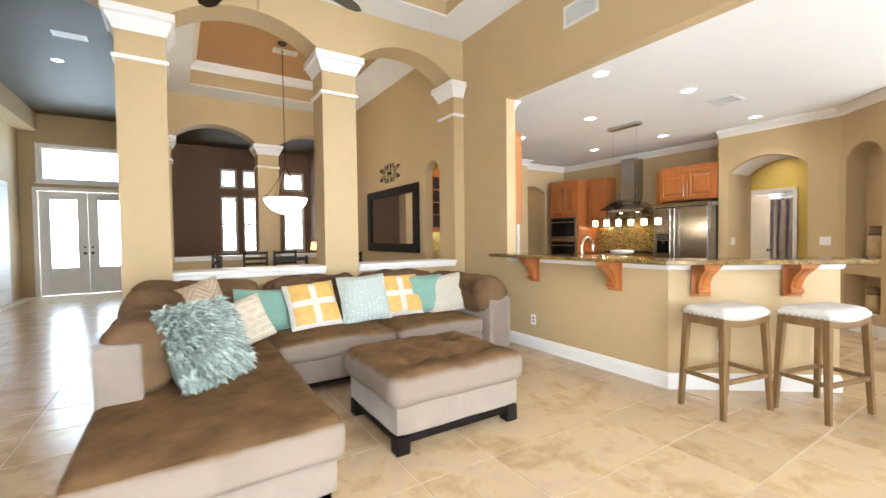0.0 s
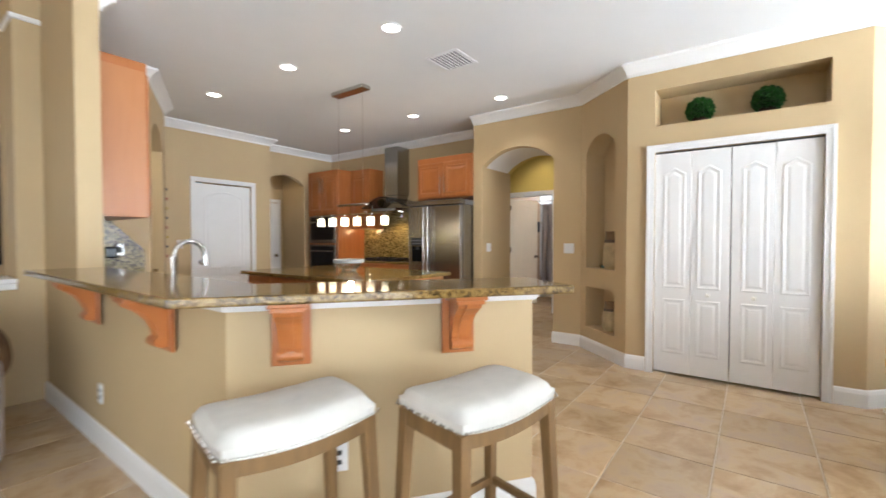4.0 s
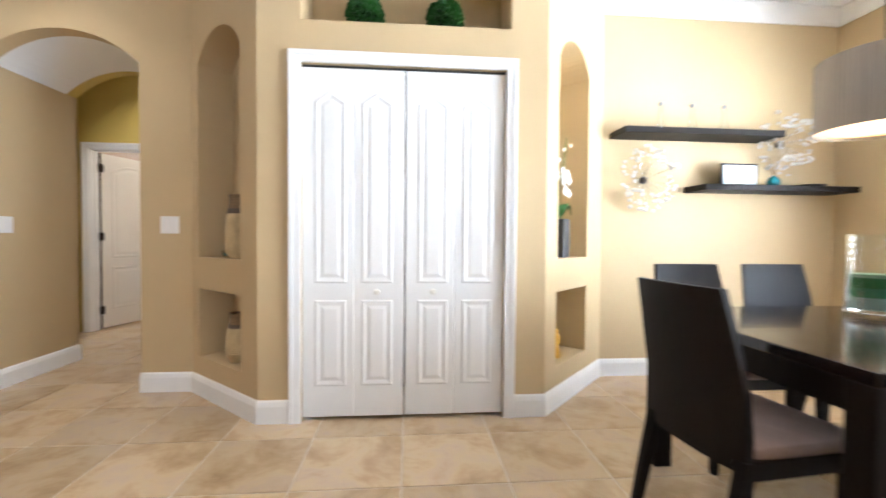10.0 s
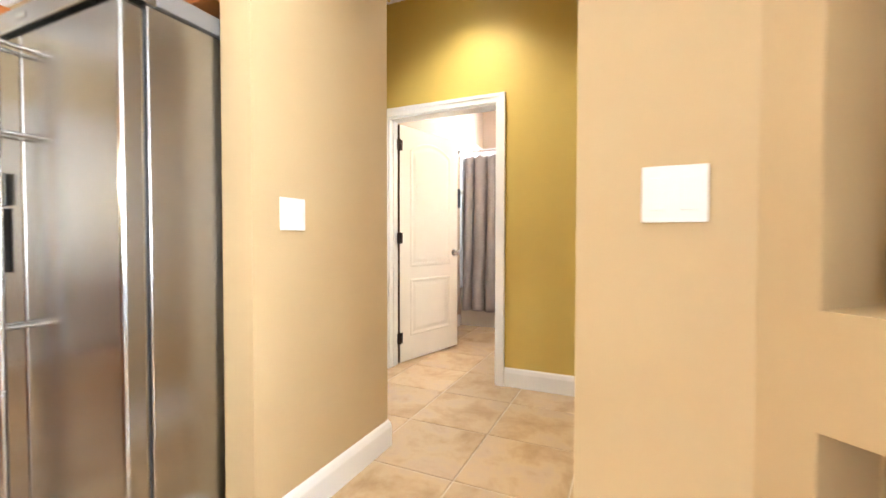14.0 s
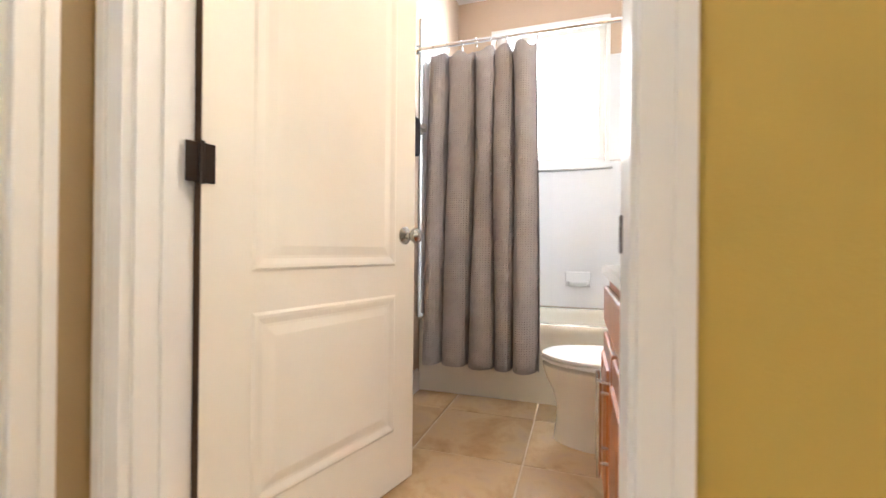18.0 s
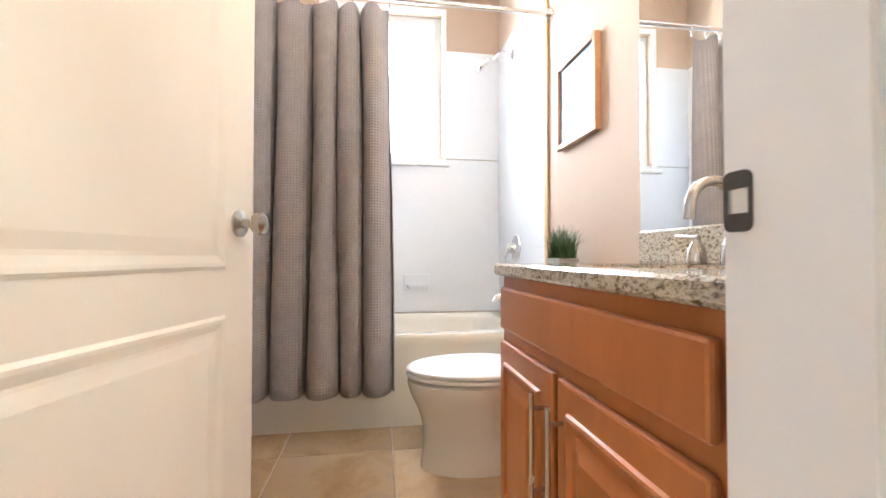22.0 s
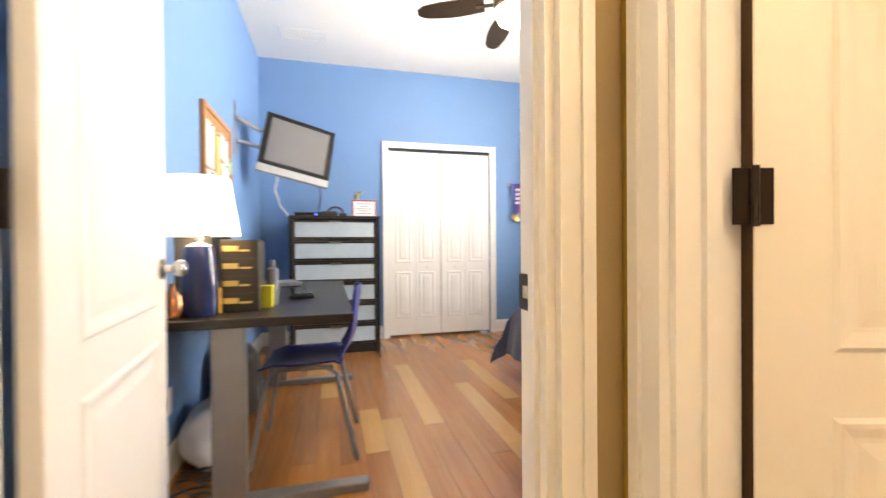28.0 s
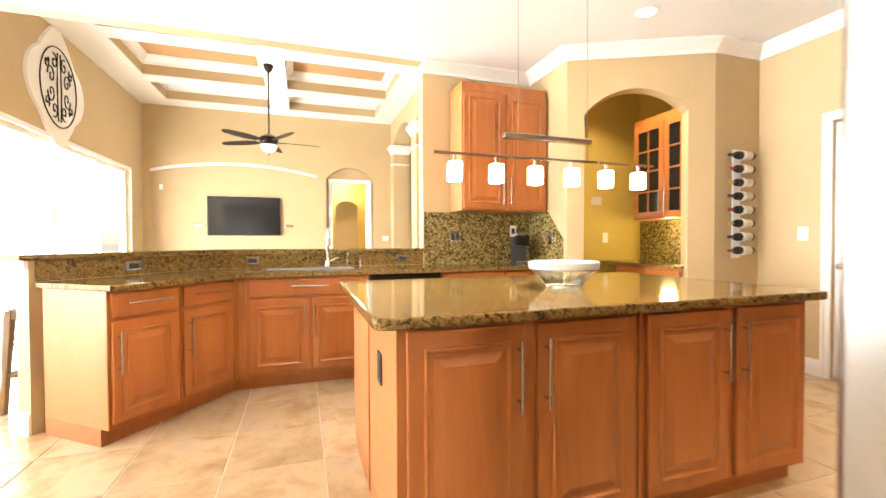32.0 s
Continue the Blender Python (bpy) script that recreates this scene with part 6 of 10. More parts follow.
part("toe_grille", boxes((0.02, 0.05, 0.0, 0.92, 0.09, 0.055)), CHARCOAL, fg)
part("badge", boxes((0.40, -0.014, 1.772, 0.46, -0.011, 1.79)), NICKEL, fg)

# pantry seen through its arch
cabinet("pantry_wall_cabinet", "honey maple pantry wall cabinet with dark glass doors", 0.86, 0.33, 1.38, 2.42, [(0.015, 0.425, 1.395, 2.405, "glass", "r"), (0.435, 0.845, 1.395, 2.405, "glass", "l")], (3.50, 5.91, 0), 0, crown_top=True)
cabinet("pantry_base_cabinet", "honey maple pantry base cabinet", 0.86, 0.58, 0, 0.874, [(0.015, 0.42, *OZ, "door", "r"), (0.44, 0.845, *OZ, "door", "l"), (0.015, 0.42, *DZ, "drawer", ""), (0.44, 0.845, *DZ, "drawer", "")], (3.50, 5.665, 0), 0, toe=0.1)
tagged(part("pantry_counter", boxes((3.24, 5.63, 0.875, 4.39, 6.249, 0.91), bevel=0.008), GRANITE), "polished granite pantry counter", "counter")
structure("pantry_backsplash", boxes((3.24, 6.24, 0.911, 4.39, 6.249, 1.379)), MOSAIC, "brown mosaic pantry backsplash", "backsplash")
structure("wall_pantry_side", boxes((3.192, 5.30, 0, 3.20, 6.249, ZK)), MUSTARD, "mustard pantry side wall", "wall")
glow("pantry_glow", (3.9, 6.0, 1.33), 6, (1, 0.85, 0.35), 0.08)
down("pantry_beam", (3.9, 5.5, ZK - 0.03), 40, (1, 0.82, 0.45))
plate("thermostat", "small beige thermostat on the pantry wall", "thermostat", (3.20, 5.62, 1.62), 90, 0.14, 0.10, (), IVORY)
plate("light_switch", "white light switch in the pantry", "light switch", (3.20, 5.75, 1.18), 90, 0.075, 0.118, [(-0.016, -0.034, 0.016, 0.034)])
plate("counter_outlet", "steel outlet plate in the pantry", "outlet", (3.98, 6.24, 1.17), 0, 0.075, 0.12, (), STEEL, [(-0.02, -0.035, 0.02, 0.035)])
# wine rack with bottles
wr = thing("wine_rack", "white metal wall wine rack", "wine rack", (4.55, 6.09, 0), 90)
part("spine", boxes((-0.05, -0.012, 0.98, 0.05, -0.001, 1.98), bevel=0.003), PLASTIC, wr)
for i in range(8):
    z = 1.05 + 0.124 * i
    bm = lathe(bmesh.new(), [(0.042, -0.02), (0.045, -0.02), (0.045, 0.02), (0.042, 0.02)], 20)
    bmesh.ops.transform(bm, matrix=pose(0, -0.052, z, 0, 90, 0), verts=bm.verts)
    part("ring", bm, PLASTIC, wr)
    bt = thing("wine_bottle", "dark wine bottle lying in the wall rack", "bottle", (4.55 + 0.052, 6.09, z), 90, "wine bottles")
    bm = lathe(bmesh.new(), [(0, -0.14), (0.034, -0.14), (0.037, -0.13), (0.037, 0.045), (0.03, 0.075), (0.014, 0.10), (0.0135, 0.15), (0, 0.15)], 18)
    bmesh.ops.transform(bm, matrix=pose(0, 0, 0, 0, -90, 0), verts=bm.verts)
    part("glass", bm, mat("dark_bottle_glass", (0.012, 0.014, 0.01), 0.08, vary=0), bt, smooth=True)
    bm = lathe(bmesh.new(), [(0.0375, -0.11), (0.0378, -0.11), (0.0378, -0.02), (0.0375, -0.02)], 18)
    bmesh.ops.transform(bm, matrix=pose(0, 0, 0, 0, -90, 0), verts=bm.verts)
    part("label", bm, IVORY, bt, "pale paper label", smooth=True)
    bm = lathe(bmesh.new(), [(0.0145, 0.105), (0.0148, 0.151), (0, 0.152)], 14)
    bmesh.ops.transform(bm, matrix=pose(0, 0, 0, 0, -90, 0), verts=bm.verts)
    part("foil", bm, mat("bottle_foil", ((0.25, 0.02, 0.02), (0.03, 0.03, 0.04), (0.4, 0.28, 0.03))[i % 3], 0.35, 0.4, vary=0), bt, smooth=True)

# bar stools
def stool(m):
    ob = thing("bar_stool", "weathered oak bar stool with an ivory saddle seat", "bar stool", (0, 0, 0), 0, "stools at the breakfast bar")
    w, d = 0.235, 0.158
    base = lambda u: 0.672 + 0.022 * u * u
    bm = bmesh.new()
    nu, nv = 20, 14
    rows = []
    for i in range(nu + 1):
        row = []
        for j in range(nv + 1):
            u, v = 2 * i / nu - 1, 2 * j / nv - 1
            # squared disc, so that the corners round off
            x, y = u * (1 - 0.06 * v * v * u * u), v * (1 - 0.07 * u * u * v * v)
            e = max(0.0, (1 - abs(u) ** 5) * (1 - abs(v) ** 4)) ** 0.42
            row.append(bm.verts.new((x * (w + 0.012), y * (d + 0.014), base(u) + 0.030 + 0.052 * e + noise.noise((u * 2, v * 2, 3)) * 0.004 * e)))
        rows.append(row)
    for i in range(nu):
        for j in range(nv):
            bm.faces.new((rows[i][j], rows[i + 1][j], rows[i + 1][j + 1], rows[i][j + 1]))
    rim = [rows[i][0] for i in range(nu + 1)] + [rows[nu][j] for j in range(1, nv + 1)] + [rows[i][nv] for i in range(nu - 1, -1, -1)] + [rows[0][j] for j in range(nv - 1, 0, -1)]
    low = [bm.verts.new((v.co.x * 0.985, v.co.y * 0.985, v.co.z - 0.030)) for v in rim]
    for i in range(len(rim)):
        j = (i + 1) % len(rim)
        bm.faces.new((rim[j], rim[i], low[i], low[j]))
    bm.faces.new(low[::-1])
    st = part("seat", bm, IVORY, ob, "ivory upholstered saddle seat", smooth=True)
    bm = bmesh.new()
    for i in range(25):
        u = -1 + 2 * i / 24
        for k in (-1, 1):
            bmesh.ops.create_icosphere(bm, subdivisions=1, radius=0.0055, matrix=Matrix.Translation((u * w * 0.97, k * (d + 0.0125), base(u) + 0.008)))
            if i % 3 != 1:
                bmesh.ops.create_icosphere(bm, subdivisions=1, radius=0.0055, matrix=Matrix.Translation((k * (w + 0.0105), u * d * 0.97, base(1) + 0.008)))
    tagged(part("nail_heads", bm, NICKEL, st), kind="stuff")
    for sx in (-1, 1):
        for sy in (-1, 1):
            bm = bmesh.new()
            top, bot, r0, r1 = Vector((sx * (w - 0.022), sy * (d - 0.022), 0.688)), Vector((sx * (w + 0.008), sy * (d + 0.006), 0.0)), 0.0225, 0.0165
            vs = [bm.verts.new(p + Vector((a * r, b * r, 0))) for p, r in ((bot, r1), (top, r0)) for a, b in ((-1, -1), (1, -1), (1, 1), (-1, 1))]
            for f in ((0, 1, 5, 4), (1, 2, 6, 5), (2, 3, 7, 6), (3, 0, 4, 7), (3, 2, 1, 0), (4, 5, 6, 7)):
                bm.faces.new([vs[k] for k in f])
            bmesh.ops.bevel(bm, geom=bm.edges[:], offset=0.003, segments=1, affect="EDGES")
            part("leg", bm, OAKGREY, ob)
    for k in (-1, 1):
        part("stretcher", boxes((-w - 0.002, k * (d - 0.004) - 0.011, 0.238, w + 0.002, k * (d - 0.004) + 0.011, 0.270), bevel=0.003), OAKGREY, ob)
        part("stretcher", boxes((k * (w - 0.002) - 0.011, -d, 0.244, k * (w - 0.002) + 0.011, d, 0.274), bevel=0.003), OAKGREY, ob)
        part("rail", boxes((k * (w - 0.012) - 0.010, -d + 0.03, 0.632, k * (w - 0.012) + 0.010, d - 0.03, 0.690), bevel=0.003), OAKGREY, ob)
        # the long rails dip in the middle with the saddle
        bm = bmesh.new()
        loops = []
        for i in range(13):
            u = -1 + i / 6
            x = u * (w - 0.03)
            loops.append([bm.verts.new(q) for q in ((x, k * (d - 0.010) - 0.010, base(u) - 0.050), (x, k * (d - 0.010) + 0.010, base(u) - 0.050), (x, k * (d - 0.010) + 0.010, base(u) - 0.001), (x, k * (d - 0.010) - 0.010, base(u) - 0.001))])
        for a, b in zip(loops, loops[1:]):
            for q in range(4):
                bm.faces.new((a[q], a[(q + 1) % 4], b[(q + 1) % 4], b[q]))
        bm.faces.new(loops[0][::-1])
        bm.faces.new(loops[-1])
        part("rail", bm, OAKGREY, ob)
    ob.matrix_world = m
    return ob


s1 = stool(pose(3.125, 1.018, 0, 0, 0, -11.6))
copy_thing(s1, pose(3.617, 0.600, 0, 0, 0, -12.4))
# outlet below the bar
plate("wall_outlet", "white outlet in the half wall", "outlet", (DX0, 3.0, 0.33), -90, 0.075, 0.118, (), PLASTIC, [(-0.012, 0.01, 0.012, 0.03), (-0.012, -0.03, 0.012, -0.01)])

q = pen(0.42, 0)
plate("wall_outlet", "white outlet in the half wall behind the stools", "outlet", (*q, 0.36), ang, 0.075, 0.118, (), PLASTIC, [(-0.012, 0.01, 0.012, 0.03), (-0.012, -0.03, 0.012, -0.01)])

# ---- living room ----
def creases(bm, n, seed, deep=0.016):
    """A few long soft folds drawn across a stuffed cushion."""
    rnd_ = random.Random(seed)
    lo = Vector([min(v.co[k] for v in bm.verts) for k in range(3)])
    hi = Vector([max(v.co[k] for v in bm.verts) for k in range(3)])
    for k in range(n):
        c = Vector([rnd_.uniform(lo[q], hi[q]) for q in range(3)])
        d = Vector((rnd_.uniform(-1, 1), rnd_.uniform(-0.6, 0.6), rnd_.uniform(-0.7, 0.7))).normalized()
        w, L = rnd_.uniform(0.014, 0.026), rnd_.uniform(0.15, 0.32)
        for v in bm.verts:
            r = v.co - c
            a = r.dot(d)
            off = r - d * a
            g = math.exp(-off.z ** 2 / w ** 2 - (a / L) ** 2 - (off.x ** 2 + off.y ** 2) / 0.05)
            v.co -= v.normal * deep * g
    return bm


def stuffed(x0, y0, z0, x1, y1, z1, r, wrinkle, freq, n, seed, slant=0.0):
    bm = soft_box(x0, y0, z0, x1, y1, z1, r, wrinkle=wrinkle, freq=freq, seg=44)
    bm.normal_update()
    creases(bm, n, seed)
    for v in bm.verts:
        v.co.y += (v.co.z - z0) * slant
    return bm


sofa = thing("sectional_sofa", "brown microfibre sectional sofa with a chaise", "sofa", (0, 0, 0))
SX0, SX1, SY0, SY1 = -0.635, 2.72, 2.94, 4.22
CX1 = 0.375
# light lower bases on dark legs
part("chaise_base", soft_box(SX0 + 0.02, 1.43, 0.09, CX1 - 0.02, SY1, 0.30, 0.03, wrinkle=0.003), FIBRELIGHT, sofa, "greige upholstered chaise base", smooth=True)
part("seat_base", soft_box(CX1, SY0 + 0.04, 0.09, 2.42, SY1, 0.30, 0.03, wrinkle=0.003), FIBRELIGHT, sofa, "greige upholstered base", smooth=True)
part("chaise_cushion", soft_box(SX0, 1.36, 0.27, CX1, 3.62, 0.46, 0.05, wrinkle=0.012, freq=3.5, seg=40), SHEENFIBRE, sofa, "long brown chaise cushion", smooth=True)
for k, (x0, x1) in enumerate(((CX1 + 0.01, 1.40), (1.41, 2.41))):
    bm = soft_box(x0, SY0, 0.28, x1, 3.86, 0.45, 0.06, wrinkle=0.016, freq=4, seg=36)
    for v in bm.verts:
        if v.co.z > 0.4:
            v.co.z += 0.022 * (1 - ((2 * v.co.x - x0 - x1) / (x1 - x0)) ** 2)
    part("seat_cushion", bm, SHEENFIBRE, sofa, smooth=True)
part("back_frame", soft_box(SX0, 4.06, 0.09, SX1, 4.28, 0.74, 0.08, wrinkle=0.008), MICROFIBRE, sofa, smooth=True)
for k, (x0, x1) in enumerate(((-0.38, 0.44), (0.46, 1.42), (1.44, 2.40))):
    part("back_cushion", stuffed(x0, 3.64, 0.40, x1, 4.12, 0.89, 0.15, 0.045, 4.5, 9, 20 + k, 0.25), MICROFIBRE, sofa, "slumped brown back cushion", smooth=True)
part("left_arm", soft_box(SX0, 2.18, 0.09, SX0 + 0.22, 4.2, 0.76, 0.035, wrinkle=0.004), FIBRELIGHT, sofa, "greige upholstered arm side", smooth=True)
part("arm_cushion", stuffed(SX0 + 0.005, 2.19, 0.44, SX0 + 0.36, 3.18, 0.86, 0.16, 0.030, 4.5, 10, 31), MICROFIBRE, sofa, "rounded brown arm cushion", smooth=True)
part("arm_cushion", stuffed(SX0 + 0.005, 3.08, 0.48, SX0 + 0.44, 4.1, 0.93, 0.18, 0.042, 4.5, 10, 32), MICROFIBRE, sofa, "rounded brown arm cushion", smooth=True)
part("right_arm", soft_box(2.43, SY0 - 0.04, 0.09, SX1 + 0.02, 4.2, 0.66, 0.06, wrinkle=0.005), FIBRELIGHT, sofa, "greige upholstered arm side", smooth=True)
part("arm_cushion", stuffed(2.36, SY0 - 0.03, 0.44, SX1 + 0.04, 4.16, 0.86, 0.17, 0.030, 4, 9, 33), MICROFIBRE, sofa, "rounded brown arm cushion", smooth=True)
for x, y in ((SX0 + 0.08, 1.50), (CX1 - 0.09, 1.50), (SX0 + 0.08, 4.1), (0.62, 3.06), (2.62, 2.98), (2.62, 4.1), (1.5, 4.1)):
    part("leg", boxes((x - 0.04, y - 0.04, 0, x + 0.04, y + 0.04, 0.12), bevel=0.006), ESPRESSO, sofa, "dark stained block leg")
part("skirt_rail", boxes((CX1 + 0.03, SY0 + 0.06, 0.06, 2.6, SY0 + 0.09, 0.105)), ESPRESSO, sofa)
part("skirt_rail", boxes((SX0 + 0.05, 1.46, 0.06, CX1 - 0.05, 1.49, 0.105)), ESPRESSO, sofa)

ott = thing("ottoman", "brown microfibre tufted storage ottoman", "ottoman", (1.255, 2.10, 0))
part("base", soft_box(-0.47, -0.39, 0.11, 0.47, 0.39, 0.33, 0.03, wrinkle=0.003), FIBRELIGHT, ott, "greige upholstered box", smooth=True)
bm = soft_box(-0.51, -0.43, 0.28, 0.51, 0.43, 0.49, 0.075, wrinkle=0.012, freq=4, seg=90)
for v in bm.verts:
    if v.co.z > 0.4:
        for tx in (-0.25, 0, 0.25):
            for ty in (-0.18, 0.18):
                d2 = (v.co.x - tx) ** 2 + (v.co.y - ty) ** 2
                v.co.z -= 0.045 * math.exp(-d2 / 0.004)
        for tx in (-0.25, 0, 0.25):
            v.co.z -= 0.007 * math.exp(-((v.co.x - tx) / 0.022) ** 2)
        for ty in (-0.18, 0.18):
            v.co.z -= 0.007 * math.exp(-((v.co.y - ty) / 0.022) ** 2)
part("tufted_top", bm, SHEENFIBRE, ott, "tufted brown top", smooth=True)
part("plinth", boxes((-0.45, -0.37, 0.06, 0.45, 0.37, 0.112), bevel=0.004), ESPRESSO, ott, "dark stained plinth")
for sx in (-1, 1):
    for sy in (-1, 1):
        part("leg", boxes((sx * 0.42 - 0.045, sy * 0.34 - 0.045, 0, sx * 0.42 + 0.045, sy * 0.34 + 0.045, 0.11), bevel=0.006), ESPRESSO, ott)


def lean(x, y, z, rz, tilt=-14, roll=0):
    return Matrix.Translation((x, y, z)) @ Euler((radians(tilt), radians(roll), radians(rz))).to_matrix().to_4x4()


pillow("sand chevron throw pillow on the sofa", SANDCHEVRON, 0.48, 0.42, 0.16, lean(-0.06, 3.40, 0.53, 26, -16, -14), 1.0)
pillow("pale sage throw pillow on the sofa", SPA, 0.44, 0.40, 0.16, lean(-0.20, 3.06, 0.45, 50, -24, 0), 2.0)
pillow("seafoam green throw pillow on the sofa", TEAL, 0.50, 0.40, 0.17, lean(0.38, 3.52, 0.45, 8, -20, 5), 3.0)
pillow("ivory corded throw pillow on the chaise", CORDED, 0.52, 0.36, 0.16, lean(0.17, 2.98, 0.47, 22, -24, -14), 4.0)
pillow("pale blue woven throw pillow", SPA, 0.50, 0.48, 0.17, lean(1.31, 3.38, 0.465, -2, -24, -2), 6.0)
pillow("seafoam green throw pillow beside the gold one", TEAL, 0.46, 0.42, 0.15, lean(2.02, 3.46, 0.46, -4, -14), 8.0)
pillow("ivory chevron throw pillow in the sofa corner", CHEVRON, 0.44, 0.42, 0.14, lean(2.23, 3.38, 0.46, -22, -18, -8), 9.0)


def cross_pillow(m, seed):
    ob = pillow("ivory throw pillow with four gold squares", IVORY, 0.48, 0.46, 0.16, m, seed)
    for pts in (((-0.205, 0.03), (-0.03, 0.198)), ((0.03, 0.03), (0.205, 0.198)), ((-0.205, 0.258), (-0.03, 0.43)), ((0.03, 0.258), (0.205, 0.43))):
        (x0, z0), (x1, z1) = pts
        bm = bmesh.new()
        nx, nz = 12, 12
        g = [[bm.verts.new((x0 + (x1 - x0) * i / nx, -0.5 * 0.16 * max(0.0, (1 - ((x0 + (x1 - x0) * i / nx) / 0.24) ** 4) * (1 - ((z0 + (z1 - z0) * j / nz - 0.23) / 0.23) ** 4)) ** 0.5 - 0.011, z0 + (z1 - z0) * j / nz)) for j in range(nz + 1)] for i in range(nx + 1)]
        for i in range(nx):
            for j in range(nz):
                bm.faces.new((g[i][j], g[i + 1][j], g[i + 1][j + 1], g[i][j + 1]))
        part("gold_square", bm, GOLD, ob, "glossy gold printed square", smooth=True)
    return ob


cross_pillow(lean(0.82, 3.37, 0.465, 4, -32, -3), 5.0)
cross_pillow(lean(1.72, 3.44, 0.465, -3, -27), 7.0)
# shaggy pillow of many felt petals
sh = tagged(part("shaggy_pillow", pillow_mesh(0.48, 0.46, 0.2, seed=11), SHAG, None, smooth=True), "pale sage shaggy petal pillow on the chaise", "pillow")
bm = bmesh.new()
rnd = random.Random(4)
for i in range(1900):
    u, v = rnd.uniform(-1, 1), rnd.uniform(-1, 1)
    y = -0.10 * ((1 - u ** 4) * (1 - v ** 4)) ** 0.5
    p = Vector((u * 0.24, y, 0.23 + v * 0.23))
    n = Vector((u * 0.7, -0.6, v * 0.7 - 0.15)).normalized()
    d = (n + Vector((rnd.uniform(-0.7, 0.7), rnd.uniform(-0.3, 0.3), rnd.uniform(-0.9, 0.5)))).normalized()
    s = d.cross(Vector((rnd.uniform(-1, 1), rnd.uniform(-1, 1), rnd.uniform(-1, 1)))).normalized() * rnd.uniform(0.005, 0.009)
    L = rnd.uniform(0.05, 0.095)
    dr_ = Vector((0, 0, -0.3 * L))
    q = [p - s, p + s, p + d * L * 0.6 + s * 1.1, p + d * L + dr_, p + d * L * 0.6 - s * 1.1]
    bm.faces.new([bm.verts.new(k) for k in q])
tagged(part("petals", bm, SHAGPETAL, sh, "pale felt petals"), kind="stuff")
sh.matrix_world = lean(-0.08, 2.34, 0.45, 46, -24)

# television and its recess
tv = thing("television", "large flat black television on the recess wall", "television", (-2.815, 1.09, 1.71), 90)
part("screen", boxes((-0.72, -0.05, -0.41, 0.72, -0.012, 0.41), bevel=0.006), BLACK, tv, "black glass screen")
part("bezel", boxes((-0.735, -0.048, -0.425, 0.735, -0.008, -0.411), (-0.735, -0.048, 0.411, 0.735, -0.008, 0.425), (-0.735, -0.048, -0.411, -0.721, -0.008, 0.411), (0.721, -0.048, -0.411, 0.735, -0.008, 0.411), bevel=0.002), CHARCOAL, tv)
part("mount", boxes((-0.2, -0.009, -0.2, 0.2, 0.012, 0.2)), CHARCOAL, tv)
for y in (0.2, 2.0):
    o = thing("wall_speaker", "small silver speaker beside the television", "speaker", (-2.815, y, 1.5), 90)
    part("body", boxes((-0.09, -0.05, -0.03, 0.09, 0.0, 0.03), bevel=0.012), NICKEL, o)
sb = thing("media_console", "low pale media console under the television", "console", (-2.6, 1.1, 0), 90)
part("cabinet", boxes((-0.9, -0.18, 0.08, 0.9, 0.2, 0.55), bevel=0.006), TRIM, sb)
part("top", boxes((-0.93, -0.2, 0.551, 0.93, 0.2, 0.58), bevel=0.005), TRIM, sb)
for x in (-0.8, 0.8):
    part("leg", boxes((x - 0.03, -0.15, 0, x + 0.03, 0.17, 0.079)), TRIM, sb)
# wall medallion: white scalloped board with iron scrolls
md = thing("wall_medallion", "white scalloped plaque with dark iron scrollwork", "wall decor", (0.42, -0.8, 3.2), 180)
bm = bmesh.new()
N = 64
ring = [((0.38 + 0.06 * abs(math.cos(4 * math.pi * 2 * i / N / 2))) * math.cos(2 * math.pi * i / N) * 1.6, (0.38 + 0.06 * abs(math.cos(4 * math.pi * 2 * i / N / 2))) * math.sin(2 * math.pi * i / N) * (1.5 + 0.34 * abs(math.sin(2 * math.pi * i / N)) ** 14)) for i in range(N)]
lo = [bm.verts.new((x, -0.001, z)) for x, z in ring]
hi = [bm.verts.new((x * 0.97, -0.028, z * 0.97)) for x, z in ring]
for i in range(N):
    bm.faces.new((lo[i], lo[(i + 1) % N], hi[(i + 1) % N], hi[i]))
bm.faces.new(hi)
bm.faces.new(lo[::-1])
part("board", bm, TRIM, md, "white scalloped board")


def scrolls(parent, w, h, y, material, r=0.006):
    """Iron scrollwork: paired spirals round a centre inside an oval."""
    for sx in (-1, 1):
        for sz in (-1, 1):
            for k, (cx, cz, rad, turn) in enumerate(((0.45, 0.22, 0.26, 0.0), (0.28, 0.62, 0.22, 1.2), (0.68, 0.5, 0.16, 2.2))):
                pts = []
                for i in range(22):
                    a = turn + i * 0.36
                    rr = rad * (1 - i / 26)
                    pts.append((sx * (cx + rr * math.cos(a) * 0.8) * w, y, sz * (cz + rr * math.sin(a)) * h))
                part("scroll", tube(bmesh.new(), pts, r, 6), material, parent, smooth=True)
    for s in (-1, 1):
        part("stem", tube(bmesh.new(), [(s * w * 0.08, y, -h * 0.9), (s * w * 0.12, y, 0), (s * w * 0.08, y, h * 0.9)], r, 6), material, parent, smooth=True)


scrolls(md, 0.42, 0.50, -0.036, BRONZE, 0.008)
part("outer_ring", tube(bmesh.new(), [(0.44 * math.cos(2 * math.pi * i / 40), -0.036, 0.52 * math.sin(2 * math.pi * i / 40)) for i in range(41)], 0.008, 6), BRONZE, md, smooth=True)

